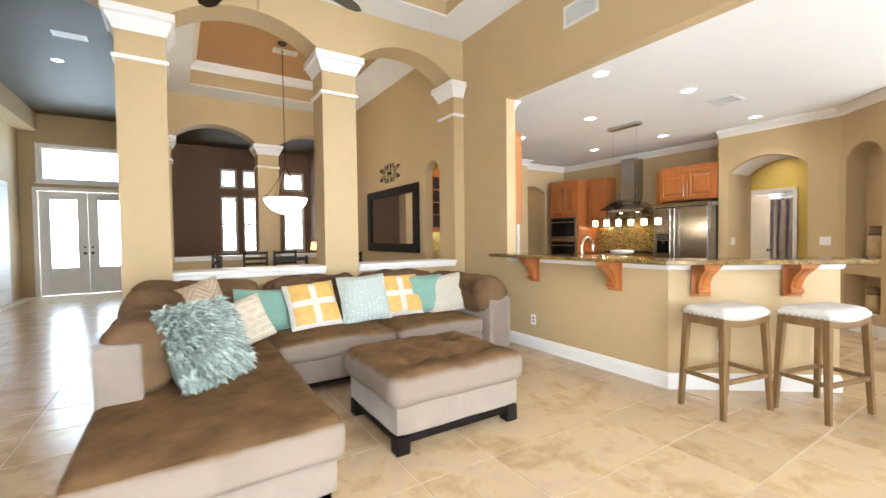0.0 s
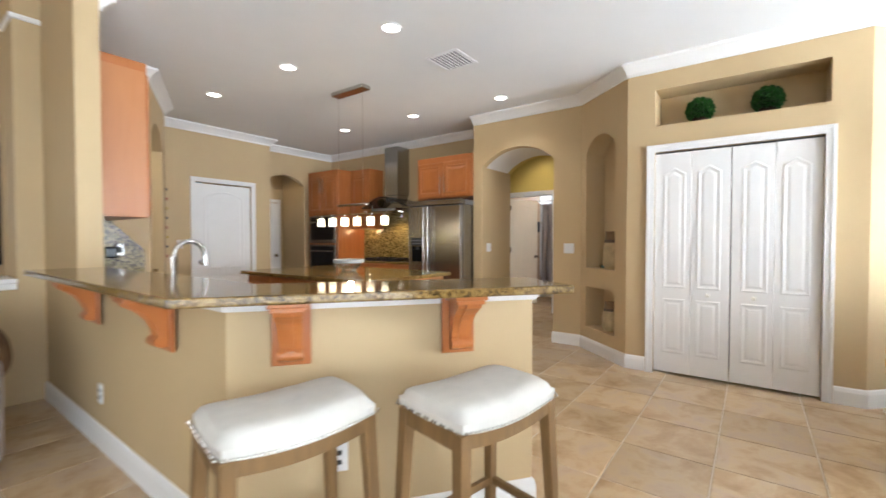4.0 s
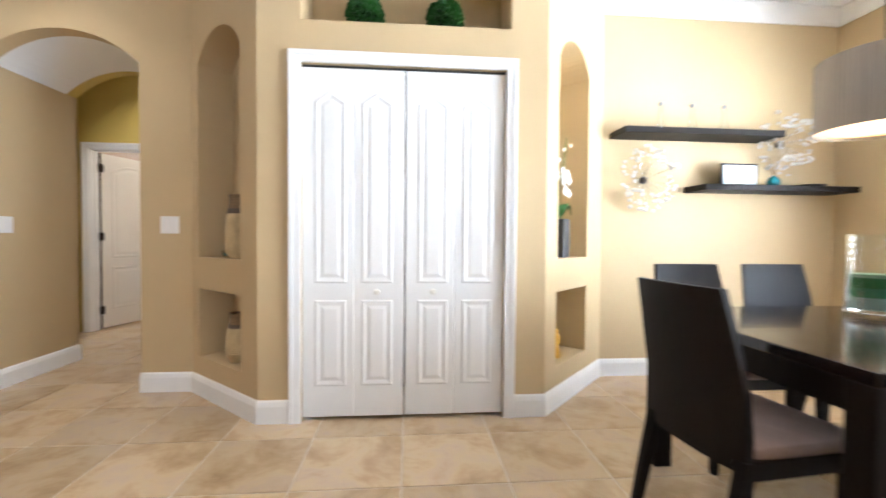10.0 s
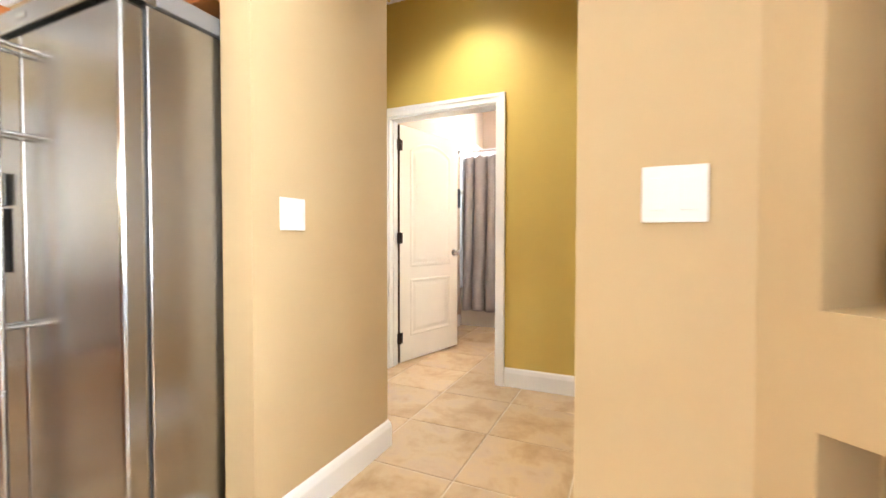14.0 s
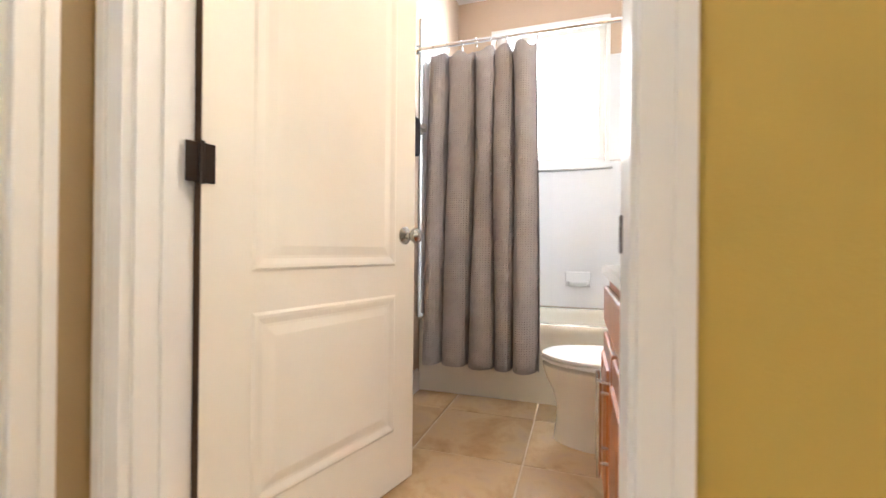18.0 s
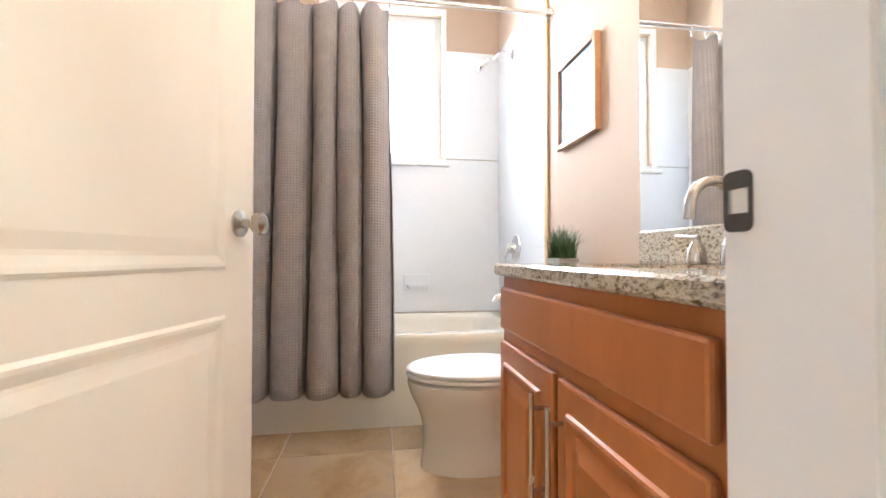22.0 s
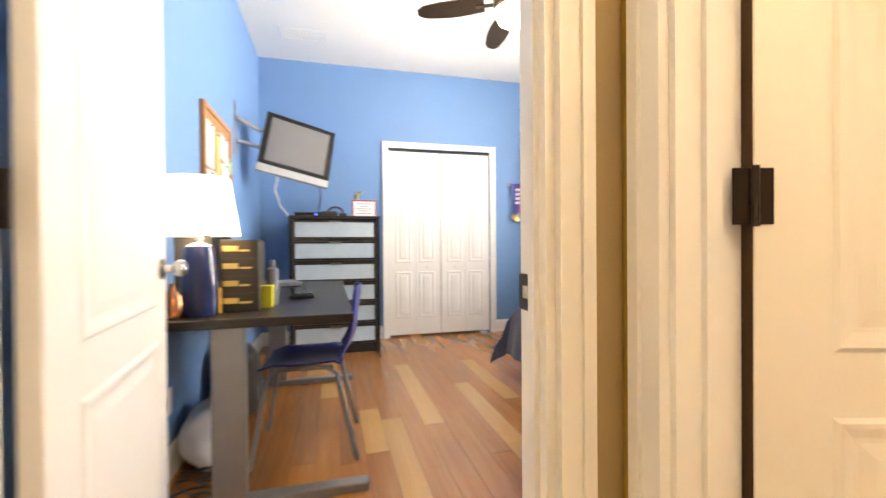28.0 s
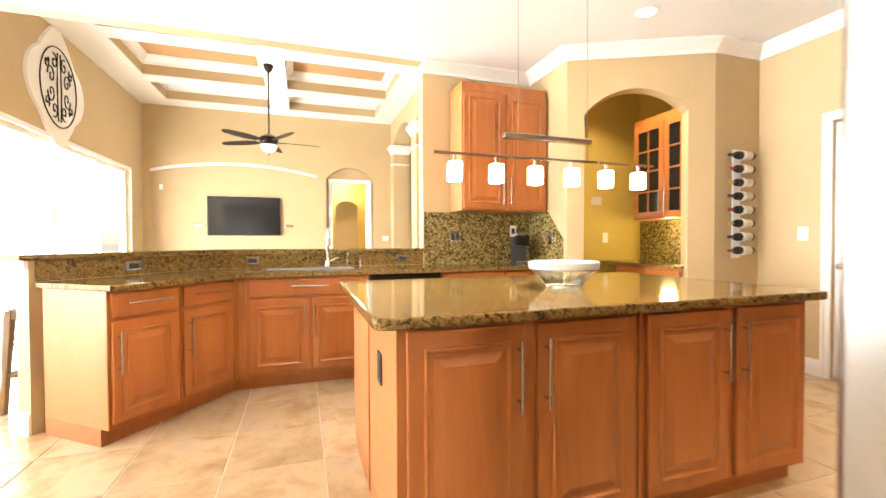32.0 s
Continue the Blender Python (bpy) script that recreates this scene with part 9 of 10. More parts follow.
# ---- bedroom ----
bed = thing("bed", "low dark platform bed with a panel headboard", "bed", (10.82, 4.85, 0))
BX0, BX1, BY0, BY1 = -0.74, 0.74, -1.0, 0.96
part("headboard", boxes((BX0 - 0.04, -1.09, 0.05, BX1 + 0.04, -1.03, 0.92), bevel=0.006), BROWNBLACK, bed, "tall dark headboard panel")
bm = boxes((BX0, -0.025, 0, BX1, 0.025, 0.52), bevel=0.006)
bmesh.ops.transform(bm, matrix=pose(0, -0.985, 0.38, 10, 0, 0), verts=bm.verts)
part("backrest", bm, BROWNBLACK, bed, "sloping dark backrest panel")
part("side_rail", boxes((BX0, BY0 + 0.02, 0.05, BX0 + 0.03, BY1, 0.27), bevel=0.003), BROWNBLACK, bed)
part("side_rail", boxes((BX1 - 0.03, BY0 + 0.02, 0.05, BX1, BY1, 0.27), bevel=0.003), BROWNBLACK, bed)
part("foot_rail", boxes((BX0 + 0.031, BY1 - 0.03, 0.05, BX1 - 0.031, BY1, 0.27), bevel=0.003), BROWNBLACK, bed)
for sx in (BX0, BX1 - 0.07):
    for sy in (BY0 + 0.03, BY1 - 0.10):
        part("leg", boxes((sx - 0.002, sy, 0, sx + 0.072, sy + 0.10, 0.20), bevel=0.003), BROWNBLACK, bed)
part("slat_base", boxes((BX0 + 0.031, BY0 + 0.02, 0.20, BX1 - 0.031, BY1 - 0.031, 0.225)), OAKGREY, bed)
part("mattress", soft_box(BX0 + 0.01, BY0 + 0.06, 0.23, BX1 - 0.01, BY1 - 0.02, 0.50, r=0.06, wrinkle=0.003), PILLOWGREY, bed, "pale mattress", smooth=True)
# duvet
bm = bmesh.new()
NX, NY, HANG = 150, 150, 0.36
rows = []
for j in range(NY + 1):
    row = []
    b = -0.93 + (0.96 + HANG + 0.93) * j / NY
    for i in range(NX + 1):
        a = BX0 - HANG + (BX1 - BX0 + 2 * HANG) * i / NX
        ox = max(0, BX0 - a) if a < 0 else max(0, a - BX1)
        oy = max(0, b - BY1)
        sx = -1 if a < 0 else 1
        cx, cy = max(BX0, min(BX1, a)), min(BY1, b)
        mx, mn = max(ox, oy), min(ox, oy)
        soft = 0.05
        drop = max(0, mx - soft * 0.6) + 0.30 * mn
        e = min(1, mx / 0.08)
        inset = max(0, min(1, min(a - BX0, BX1 - a, BY1 - b) / 0.14))
        top_ = 0.515 + 0.035 * inset * (2 - inset) if mx == 0 else 0.515
        w = noise.noise((a * 4, b * 4, 1.5)) * 0.014 + noise.noise((a * 11 + b * 5, b * 9, 4.0)) * 0.009 + noise.noise((a * 25, b * 20 + a * 9, 2.0)) * 0.006 - 0.006 * max(0.0, 1 - abs(noise.noise((a * 3.2 + 0.8 * b, b * 5.0 - 1.2 * a, 9.0))) * 9)
        hem = noise.noise((a * 3, b * 3, 7.0)) * 0.02
        fl = 0.035 * e + 0.16 * mx + 0.22 * mn
        fold = noise.noise(((b if ox > oy else a) * 7, 0.3, 2.2)) * 0.10 * mx
        x = cx + sx * ((fl + fold) if ox > 0 else 0) + (0 if ox else w * 0.2)
        y = cy + ((fl + fold) if oy > 0 else 0)
        z = top_ - drop + (w if mx == 0 else w * 0.4 + hem * mx)
        row.append(bm.verts.new((x + 10.82, y + 4.85, max(z, 0.04))))
    rows.append(row)
for a, b in zip(rows, rows[1:]):
    for i in range(NX):
        bm.faces.new((a[i], a[i + 1], b[i + 1], b[i]))
dv = part("duvet", bm, NAVY, None, smooth=True)
tagged(dv, "rumpled slate blue duvet hanging over the bed", "bedding")
dv.modifiers.new("thickness", "SOLIDIFY").thickness = 0.012


def laid(x, y, z, rz, tilt):
    return Matrix.Translation((x, y, z)) @ Euler((radians(tilt), 0, radians(rz))).to_matrix().to_4x4()


pillow("pale grey sleeping pillow lying on the bed", PILLOWGREY, 0.62, 0.36, 0.13, laid(10.50, 3.86, 0.615, 2, -88), 11, name="bed_pillow")
pillow("sky blue sleeping pillow on the grey one", PILLOWBLUE, 0.64, 0.36, 0.17, laid(10.58, 3.86, 0.76, 0, -88), 12, name="bed_pillow")
pillow("charcoal square pillow leaning on the other pillows", PILLOWDARK, 0.62, 0.46, 0.17, laid(10.46, 4.50, 0.60, 6, 50), 13, name="bed_pillow")
pillow("charcoal pillow behind, near the window wall", PILLOWDARK, 0.60, 0.42, 0.16, laid(11.16, 4.44, 0.585, 0, 44), 14, name="bed_pillow")
# saucer chair
LIME = mat("lime_green_metal", (0.42, 0.62, 0.10), 0.4, vary=0.04, scale=8)
SAUCER = mat("pale_grey_saucer_fabric", (0.42, 0.44, 0.47), 0.8, vary=0.05, scale=8, bump=0.3, bscale=160)
sc = thing("saucer_chair", "round pale grey saucer chair on lime green legs", "chair", (11.10, 6.86, 0), -34.5)
bm = lathe(bmesh.new(), [(0, -0.185), (0.12, -0.175), (0.25, -0.125), (0.36, -0.05), (0.43, 0.0), (0.445, 0.012), (0.45, 0.0), (0.435, -0.02), (0.36, -0.075), (0.25, -0.15), (0.12, -0.20), (0, -0.21)], 40)
bmesh.ops.transform(bm, matrix=pose(0, 0, 0.53, 27, 0, 0), verts=bm.verts)
part("seat", bm, SAUCER, sc, "pale grey round seat", smooth=True)
ring = [2 * math.pi * k / 40 for k in range(41)]
R27 = pose(0, 0, 0.525, 27, 0, 0)
part("rim", tube(bmesh.new(), [R27 @ Vector((0.452 * math.cos(a), 0.452 * math.sin(a), 0)) for a in ring], 0.014, 8, caps=False), SAUCER, sc, smooth=True)
for sx in (-1, 1):
    part("leg", tube(bmesh.new(), [(sx * 0.43, 0.12, 0.55), (sx * 0.41, 0.0, 0.42), (sx * 0.40, -0.24, 0.04), (sx * 0.38, -0.255, 0.016), (sx * 0.25, -0.26, 0.014)], 0.017, 8), LIME, sc, "lime green tube leg", smooth=True)
    part("leg", tube(bmesh.new(), [(sx * 0.40, -0.10, 0.47), (sx * 0.38, 0.05, 0.33), (sx * 0.34, 0.30, 0.04), (sx * 0.32, 0.31, 0.016), (sx * 0.2, 0.315, 0.014)], 0.017, 8), LIME, sc, "lime green tube leg", smooth=True)
part("crossbar", tube(bmesh.new(), [(-0.26, -0.26, 0.014), (0.26, -0.26, 0.014)], 0.013, 8), LIME, sc, smooth=True)
part("crossbar", tube(bmesh.new(), [(-0.21, 0.315, 0.014), (0.21, 0.315, 0.014)], 0.013, 8), LIME, sc, smooth=True)


def stripes(name, cols):
    """Vertical stripes across a pillow's own width."""
    m = bpy.data.materials.new(name)
    m.use_nodes = True
    nt = m.node_tree
    b = nt.nodes["Principled BSDF"]
    b.inputs["Roughness"].default_value = 0.85
    tc, sep, mp, rp = nt.nodes.new("ShaderNodeTexCoord"), nt.nodes.new("ShaderNodeSeparateXYZ"), nt.nodes.new("ShaderNodeMapRange"), nt.nodes.new("ShaderNodeValToRGB")
    mp.inputs["From Min"].default_value, mp.inputs["From Max"].default_value = -0.22, 0.22
    nt.links.new(tc.outputs["Object"], sep.inputs[0])
    nt.links.new(sep.outputs["X"], mp.inputs["Value"])
    nt.links.new(mp.outputs[0], rp.inputs[0])
    rp.color_ramp.interpolation = "CONSTANT"
    el = rp.color_ramp.elements
    for i, c in enumerate(cols):
        e = el[i] if i < 2 else el.new(i / len(cols))
        e.position = i / len(cols)
        e.color = (*c, 1)
    nt.links.new(rp.outputs[0], b.inputs["Base Color"])
    return m


AQ, CRM, OLV, NV2, SKY2 = (0.16, 0.42, 0.52), (0.66, 0.66, 0.52), (0.30, 0.34, 0.12), (0.03, 0.05, 0.09), (0.20, 0.40, 0.62)
STRIPE = stripes("striped_pillow_cotton", [NV2, AQ, SKY2, CRM, OLV, AQ, NV2, SKY2, OLV, CRM, SKY2, NV2, CRM, AQ, OLV, SKY2, NV2])
MSC = sc.matrix_world
pillow("blue, green and cream striped pillow on the saucer chair", STRIPE, 0.46, 0.38, 0.13, MSC @ lean(0.01, 0.12, 0.405, 0, -28), 21)
wp = pillow("white lumbar pillow with dark script lettering", PILLOWGREY, 0.46, 0.27, 0.13, MSC @ lean(0.0, 0.0, 0.375, 0, -34), 22)
WHITECLOTH = mat("white_pillow_cotton", (0.78, 0.78, 0.80), 0.85, vary=0.03, scale=8, bump=0.2, bscale=120)
wp.data.materials[0] = WHITECLOTH
INK = mat("dark_lettering_thread", (0.015, 0.015, 0.02), 0.8, vary=0)
for k, pts in enumerate((((-0.15, 0.10), (-0.13, 0.15), (-0.10, 0.155)), ((-0.09, 0.12), (-0.05, 0.14), (-0.08, 0.16), (-0.09, 0.12), (-0.04, 0.11)), ((-0.03, 0.12), (-0.005, 0.20), (-0.02, 0.20), (-0.01, 0.11), (0.03, 0.115)), ((0.05, 0.11), (0.10, 0.16), (0.13, 0.15), (0.17, 0.11)))):
    part("lettering", tube(bmesh.new(), [(x, -0.066 + 0.55 * x * x, z) for x, z in pts], 0.006, 6), INK, wp, "stroke of dark script", smooth=True)
# medal rack
mh = thing("medal_rack", "wall rod hung with coloured medal ribbons", "medal hanger", (0, 7.43, 1.70))
part("rod", tube(bmesh.new(), [(10.67, -0.005, 0), (11.62, -0.005, 0)], 0.006, 8), NICKEL, mh, smooth=True)
for x in (10.72, 11.58):
    part("bracket", boxes((x - 0.01, 0, -0.02, x + 0.01, 0.04, 0.02), bevel=0.002), NICKEL, mh)
rng = random.Random(3)
RIB = {n_: mat(n_ + "_ribbon", c, 0.6, vary=0.06, scale=20) for n_, c in (("purple", (0.05, 0.015, 0.16)), ("white", (0.7, 0.7, 0.72)), ("pink", (0.55, 0.07, 0.28)), ("green", (0.12, 0.42, 0.30)), ("orange", (0.70, 0.22, 0.03)), ("red", (0.50, 0.03, 0.03)), ("lilac", (0.28, 0.24, 0.50)), ("maroon", (0.20, 0.02, 0.03)), ("yellow", (0.62, 0.36, 0.02)), ("peach", (0.52, 0.30, 0.14)), ("navy", (0.02, 0.05, 0.22)), ("rose", (0.55, 0.18, 0.30)))}
MEDALS = [mat("bronze_medal", (0.30, 0.18, 0.08), 0.35, 0.9), mat("gold_medal", (0.55, 0.40, 0.12), 0.3, 0.9), mat("pewter_medal", (0.22, 0.22, 0.20), 0.35, 0.9)]
order = ["navy", "purple", "purple", "pink", "rose", "green", "peach", "yellow", "orange", "red", "lilac", "white", "rose", "lilac", "maroon", "red", "peach", "yellow", "yellow", "peach", "green", "peach", "white", "lilac", "navy"]
for i, c in enumerate(order):
    x = 10.76 + 0.0285 * i
    L = rng.uniform(0.34, 0.42) if i != 24 else 0.80
    yy = -0.012 - 0.006 * (i % 3)
    bm = bmesh.new()
    n = 8
    prev = None
    for k in range(n + 1):
        f = k / n
        w = 0.021 * (1 - 0.25 * f)
        dx = 0.01 * math.sin(i * 2.3) * f
        cur3 = [bm.verts.new((x + dx - w, yy - 0.006 * math.sin(f * 3), 0.006 - L * f)), bm.verts.new((x + dx + w, yy - 0.012 * math.sin(f * 3 + i), 0.006 - L * f))]
        if prev:
            bm.faces.new((prev[0], prev[1], cur3[1], cur3[0]))
        prev = cur3
    rb = part("ribbon", bm, RIB[c], mh, c + " medal ribbon")
    rb.modifiers.new("thickness", "SOLIDIFY").thickness = 0.002
    if i in (1, 2):
        for k in range(4):
            part("lettering", boxes((x - 0.012, yy - 0.014, -0.08 - 0.05 * k, x + 0.012, yy - 0.0125, -0.05 - 0.05 * k)), RIB["white"], rb)
    if i != 24:
        bm = lathe(bmesh.new(), [(0, 0), (0.028, 0), (0.031, 0.002), (0.028, 0.005), (0.02, 0.004), (0, 0.006)], 16)
        md = part("medal", bm, MEDALS[i % 3], rb, smooth=True)
        md.matrix_local = pose(x + 0.01 * math.sin(i * 2.3) + rng.uniform(-0.01, 0.01), yy - 0.004, -L - 0.018, 90, rng.uniform(-10, 10), 0)
# dresser
DX, DW, DH = 8.35, 0.81, 1.28
dr = thing("chest_of_drawers", "tall dark chest with six frosted glass drawers", "dresser", (DX, 6.93, 0))
part("side_panel", boxes((0, 0, 0, 0.03, 0.49, DH - 0.03), bevel=0.002), BROWNBLACK, dr)
part("side_panel", boxes((DW - 0.03, 0, 0, DW, 0.49, DH - 0.03), bevel=0.002), BROWNBLACK, dr)
part("top", boxes((-0.004, -0.01, DH - 0.029, DW + 0.004, 0.49, DH), bevel=0.003), BROWNBLACK, dr)
part("back_panel", boxes((0.031, 0.47, 0.02, DW - 0.031, 0.485, DH - 0.031)), BROWNBLACK, dr)
part("plinth", boxes((0.031, 0.02, 0, DW - 0.031, 0.05, 0.07)), BROWNBLACK, dr)
pitch = (DH - 0.03 - 0.08) / 6
for k in range(6):
    z0 = 0.08 + pitch * k
    part("rail", boxes((0.031, 0.004, z0 - 0.008, DW - 0.031, 0.40, z0 + 0.008)), BROWNBLACK, dr)
    d = part("drawer", boxes((0.034, 0.006, z0 + 0.012, 0.05, 0.03, z0 + pitch - 0.012), (DW - 0.05, 0.006, z0 + 0.012, DW - 0.034, 0.03, z0 + pitch - 0.012), (0.05, 0.006, z0 + 0.012, DW - 0.05, 0.03, z0 + 0.03), (0.05, 0.006, z0 + pitch - 0.03, DW - 0.05, 0.03, z0 + pitch - 0.012), bevel=0.001), BROWNBLACK, dr)
    part("front_glass", boxes((0.05, 0.012, z0 + 0.03, DW - 0.05, 0.02, z0 + pitch - 0.03)), FROST, d, "frosted glass drawer front")
    part("pull", boxes((DW / 2 - 0.05, -0.022, z0 + pitch - 0.030, DW / 2 + 0.05, 0.005, z0 + pitch - 0.014), bevel=0.003), NICKEL, d, "pale metal tab pull")
    if k in (0, 3, 4):
        for q in range(3):
            part("folded_clothes", soft_box(0.15 + 0.16 * q, 0.025, z0 + 0.032, 0.29 + 0.16 * q, 0.04, z0 + 0.075 + 0.02 * ((q + k) % 2), r=0.007, wrinkle=0.004, seg=8), WHITECLOTH, d, smooth=True)
cf = thing("certificate_frame", "red-bordered certificate in a thin frame, propped up", "certificate", (9.03, 7.08, DH), 0)
bm = boxes((-0.115, -0.004, 0, 0.115, 0.004, 0.165), bevel=0.001)
part("frame", bm, mat("red_certificate_border", (0.45, 0.02, 0.03), 0.5, vary=0.05), cf, "red border")
part("paper", boxes((-0.103, -0.006, 0.012, 0.103, -0.0045, 0.153)), WHITECLOTH, cf, "white certificate paper")
for k, (w, z) in enumerate(((0.07, 0.128), (0.04, 0.105), (0.075, 0.08), (0.05, 0.06), (0.07, 0.035))):
    part("lettering", boxes((-w, -0.0068, z - 0.003, w, -0.0061, z + 0.004)), mat("grey_print", (0.35, 0.33, 0.30), 0.7, vary=0) if k == 0 else bpy.data.materials["grey_print"], cf)
part("stand", boxes((-0.02, 0.004, 0, 0.02, 0.06, 0.004)), CHARCOAL, cf)
tr = thing("trophy_figurine", "small gold trophy figurine on a block", "trophy", (8.97, 7.24, DH))
part("block", boxes((-0.035, -0.03, 0, 0.035, 0.03, 0.17), bevel=0.003), PORCELAIN, tr)
bm = lathe(bmesh.new(), [(0, 0), (0.03, 0.0), (0.012, 0.015), (0.02, 0.04), (0.028, 0.065), (0.012, 0.085), (0, 0.09)], 14, (0, 0, 0.17))
tube(bm, [(0.0, 0, 0.23), (0.04, -0.01, 0.25), (0.055, -0.01, 0.275)], 0.011, 8)
part("figure", bm, MEDALS[1], tr, "gold coloured figure", smooth=True)
gc = thing("game_console", "black game console with a small blue light", "game console", (8.52, 7.1, DH))
part("body", boxes((-0.13, -0.10, 0, 0.13, 0.10, 0.035), bevel=0.004), BLACK, gc)
part("light", boxes((0.05, -0.103, 0.01, 0.075, -0.099, 0.022)), mat("blue_indicator", (0.05, 0.12, 1.0), 0.4, vary=0, emit=3), gc, "blue indicator light")
hs = thing("game_headset", "black headset and controller in a heap", "headset", (8.76, 7.08, DH))
part("band", tube(bmesh.new(), [(0.07 * math.cos(a), 0.02, 0.045 + 0.05 * math.sin(a)) for a in [math.pi * k / 10 for k in range(11)]], 0.010, 8), CHARCOAL, hs, smooth=True)
for sx in (-1, 1):
    part("ear_cup", lathe(bmesh.new(), [(0, 0), (0.038, 0), (0.042, 0.015), (0.035, 0.035), (0, 0.036)], 18, (sx * 0.07, 0.0, 0.002)), CHARCOAL, hs, smooth=True)
ct = part("game_controller", soft_box(8.62, 6.98, DH + 0.001, 8.78, 7.05, DH + 0.045, r=0.02, wrinkle=0.01, seg=10), CHARCOAL, None, smooth=True)
tagged(ct, "black game controller lying on the chest", "controller")
# television on its arm
tv = thing("wall_television", "small silver television tilted on a swivel wall arm", "television", (0, 0, 0))
ex = Vector((0.53, 0.13, -0.115)).normalized()
ez = Vector((-0.06, 0.09, 0.42))
ez = (ez - ex * ez.dot(ex)).normalized()
ey = ez.cross(ex)
TVM = Matrix.Translation((8.455, 6.60, 1.79)) @ Matrix((ex, ey, ez)).transposed().to_4x4()
SILVER = mat("silver_plastic", (0.42, 0.42, 0.43), 0.35, 0.3, vary=0.03)
# screen base raised to grey to paint in the window's reflection
SCREEN = mat("screen_reflection_grey", (0.16, 0.16, 0.17), 0.2, vary=0.02)
for nm, rows_, M_, lab in (("screen", ((-0.235, -0.018, -0.165, 0.235, -0.012, 0.225),), SCREEN, "screen with a grey reflection put into its colour"), ("bezel", ((-0.28, -0.02, -0.20, -0.236, 0.02, 0.26), (0.236, -0.02, -0.20, 0.28, 0.02, 0.26), (-0.236, -0.02, 0.226, 0.236, 0.02, 0.26), (-0.236, -0.02, -0.20, 0.236, 0.02, -0.166)), BLACK, "glossy black bezel"), ("speaker_bar", ((-0.28, -0.022, -0.265, 0.28, 0.02, -0.202),), SILVER, "silver speaker strip"), ("back", ((-0.26, 0.021, -0.22, 0.26, 0.07, 0.22),), CHARCOAL, "")):
    p = part(nm, boxes(*rows_, bevel=0.003), M_, tv, lab)
    p.matrix_local = TVM
part("wall_bracket", boxes((8.0305, 6.34, 1.70, 8.035, 6.42, 2.09), bevel=0.004), GREYMETAL, tv, "grey wall bracket")
part("arm", tube(bmesh.new(), [(8.035, 6.38, 1.97), (8.20, 6.62, 1.93), (8.40, 6.68, 1.88)], 0.018, 8), GREYMETAL, tv, smooth=True)
part("arm", tube(bmesh.new(), [(8.035, 6.38, 1.80), (8.20, 6.62, 1.80), (8.40, 6.66, 1.80)], 0.018, 8), GREYMETAL, tv, smooth=True)
part("cable", tube(bmesh.new(), [(8.30, 6.66, 1.62), (8.24, 6.9, 1.50), (8.26, 7.1, 1.38), (8.33, 7.35, 1.28)], 0.010, 8), PLASTIC, tv, "white hanging cable", smooth=True)
part("cable", tube(bmesh.new(), [(8.62, 6.68, 1.57), (8.63, 6.95, 1.45), (8.60, 7.15, 1.33), (8.60, 7.2, 1.30)], 0.005, 6), CHARCOAL, tv, "dark hanging cable", smooth=True)
# pin board
pb = thing("pin_board", "cork pin board in a wooden frame covered with papers", "notice board", (8.0305, 5.82, 1.49), 90)
CORK = mat("cork_sheet", (0.36, 0.19, 0.09), 0.9, vary=0.2, scale=60, bump=0.3, bscale=200)
part("cork", boxes((-0.31, -0.014, -0.30, 0.31, 0, 0.30)), CORK, pb)
part("frame", boxes((-0.33, -0.024, -0.32, -0.30, 0, 0.32), (0.30, -0.024, -0.32, 0.33, 0, 0.32), (-0.30, -0.024, 0.29, 0.30, 0, 0.32), (-0.30, -0.024, -0.32, 0.30, 0, -0.29), bevel=0.003), mat("orange_oak_frame", (0.40, 0.17, 0.06), 0.45, vary=0.15, scale=10), pb, "orange-brown wooden frame")
for k, (x, z, w, h, col, a) in enumerate(((-0.19, 0.10, 0.16, 0.26, (0.75, 0.73, 0.68), 3), (-0.02, 0.06, 0.07, 0.30, (0.62, 0.55, 0.22), -4), (0.12, 0.14, 0.2, 0.16, (0.70, 0.56, 0.62), 6), (0.14, -0.03, 0.18, 0.16, (0.76, 0.76, 0.76), -5), (-0.2, -0.15, 0.18, 0.2, (0.74, 0.74, 0.74), -3), (0.03, -0.17, 0.2, 0.22, (0.78, 0.78, 0.78), 4), (0.2, -0.19, 0.15, 0.18, (0.66, 0.66, 0.7), -6), (0.22, 0.05, 0.1, 0.1, (0.35, 0.5, 0.3), 9))):
    bm = boxes((-w / 2, -0.0008, -h / 2, w / 2, 0.0008, h / 2))
    p = part("paper", bm, mat("pinned_paper_%s" % "abcdefgh"[k], col, 0.8, vary=0.06, scale=20), pb)
    p.matrix_local = pose(x, -0.017 - 0.002 * k, z, 0, a, 0)
    part("pin", lathe(bmesh.new(), [(0, -0.002), (0.006, 0), (0.004, 0.006), (0.006, 0.01), (0, 0.011)], 8), COBALT, p).matrix_local = pose(0, -0.001, h / 2 - 0.015, 90, 0, 0)
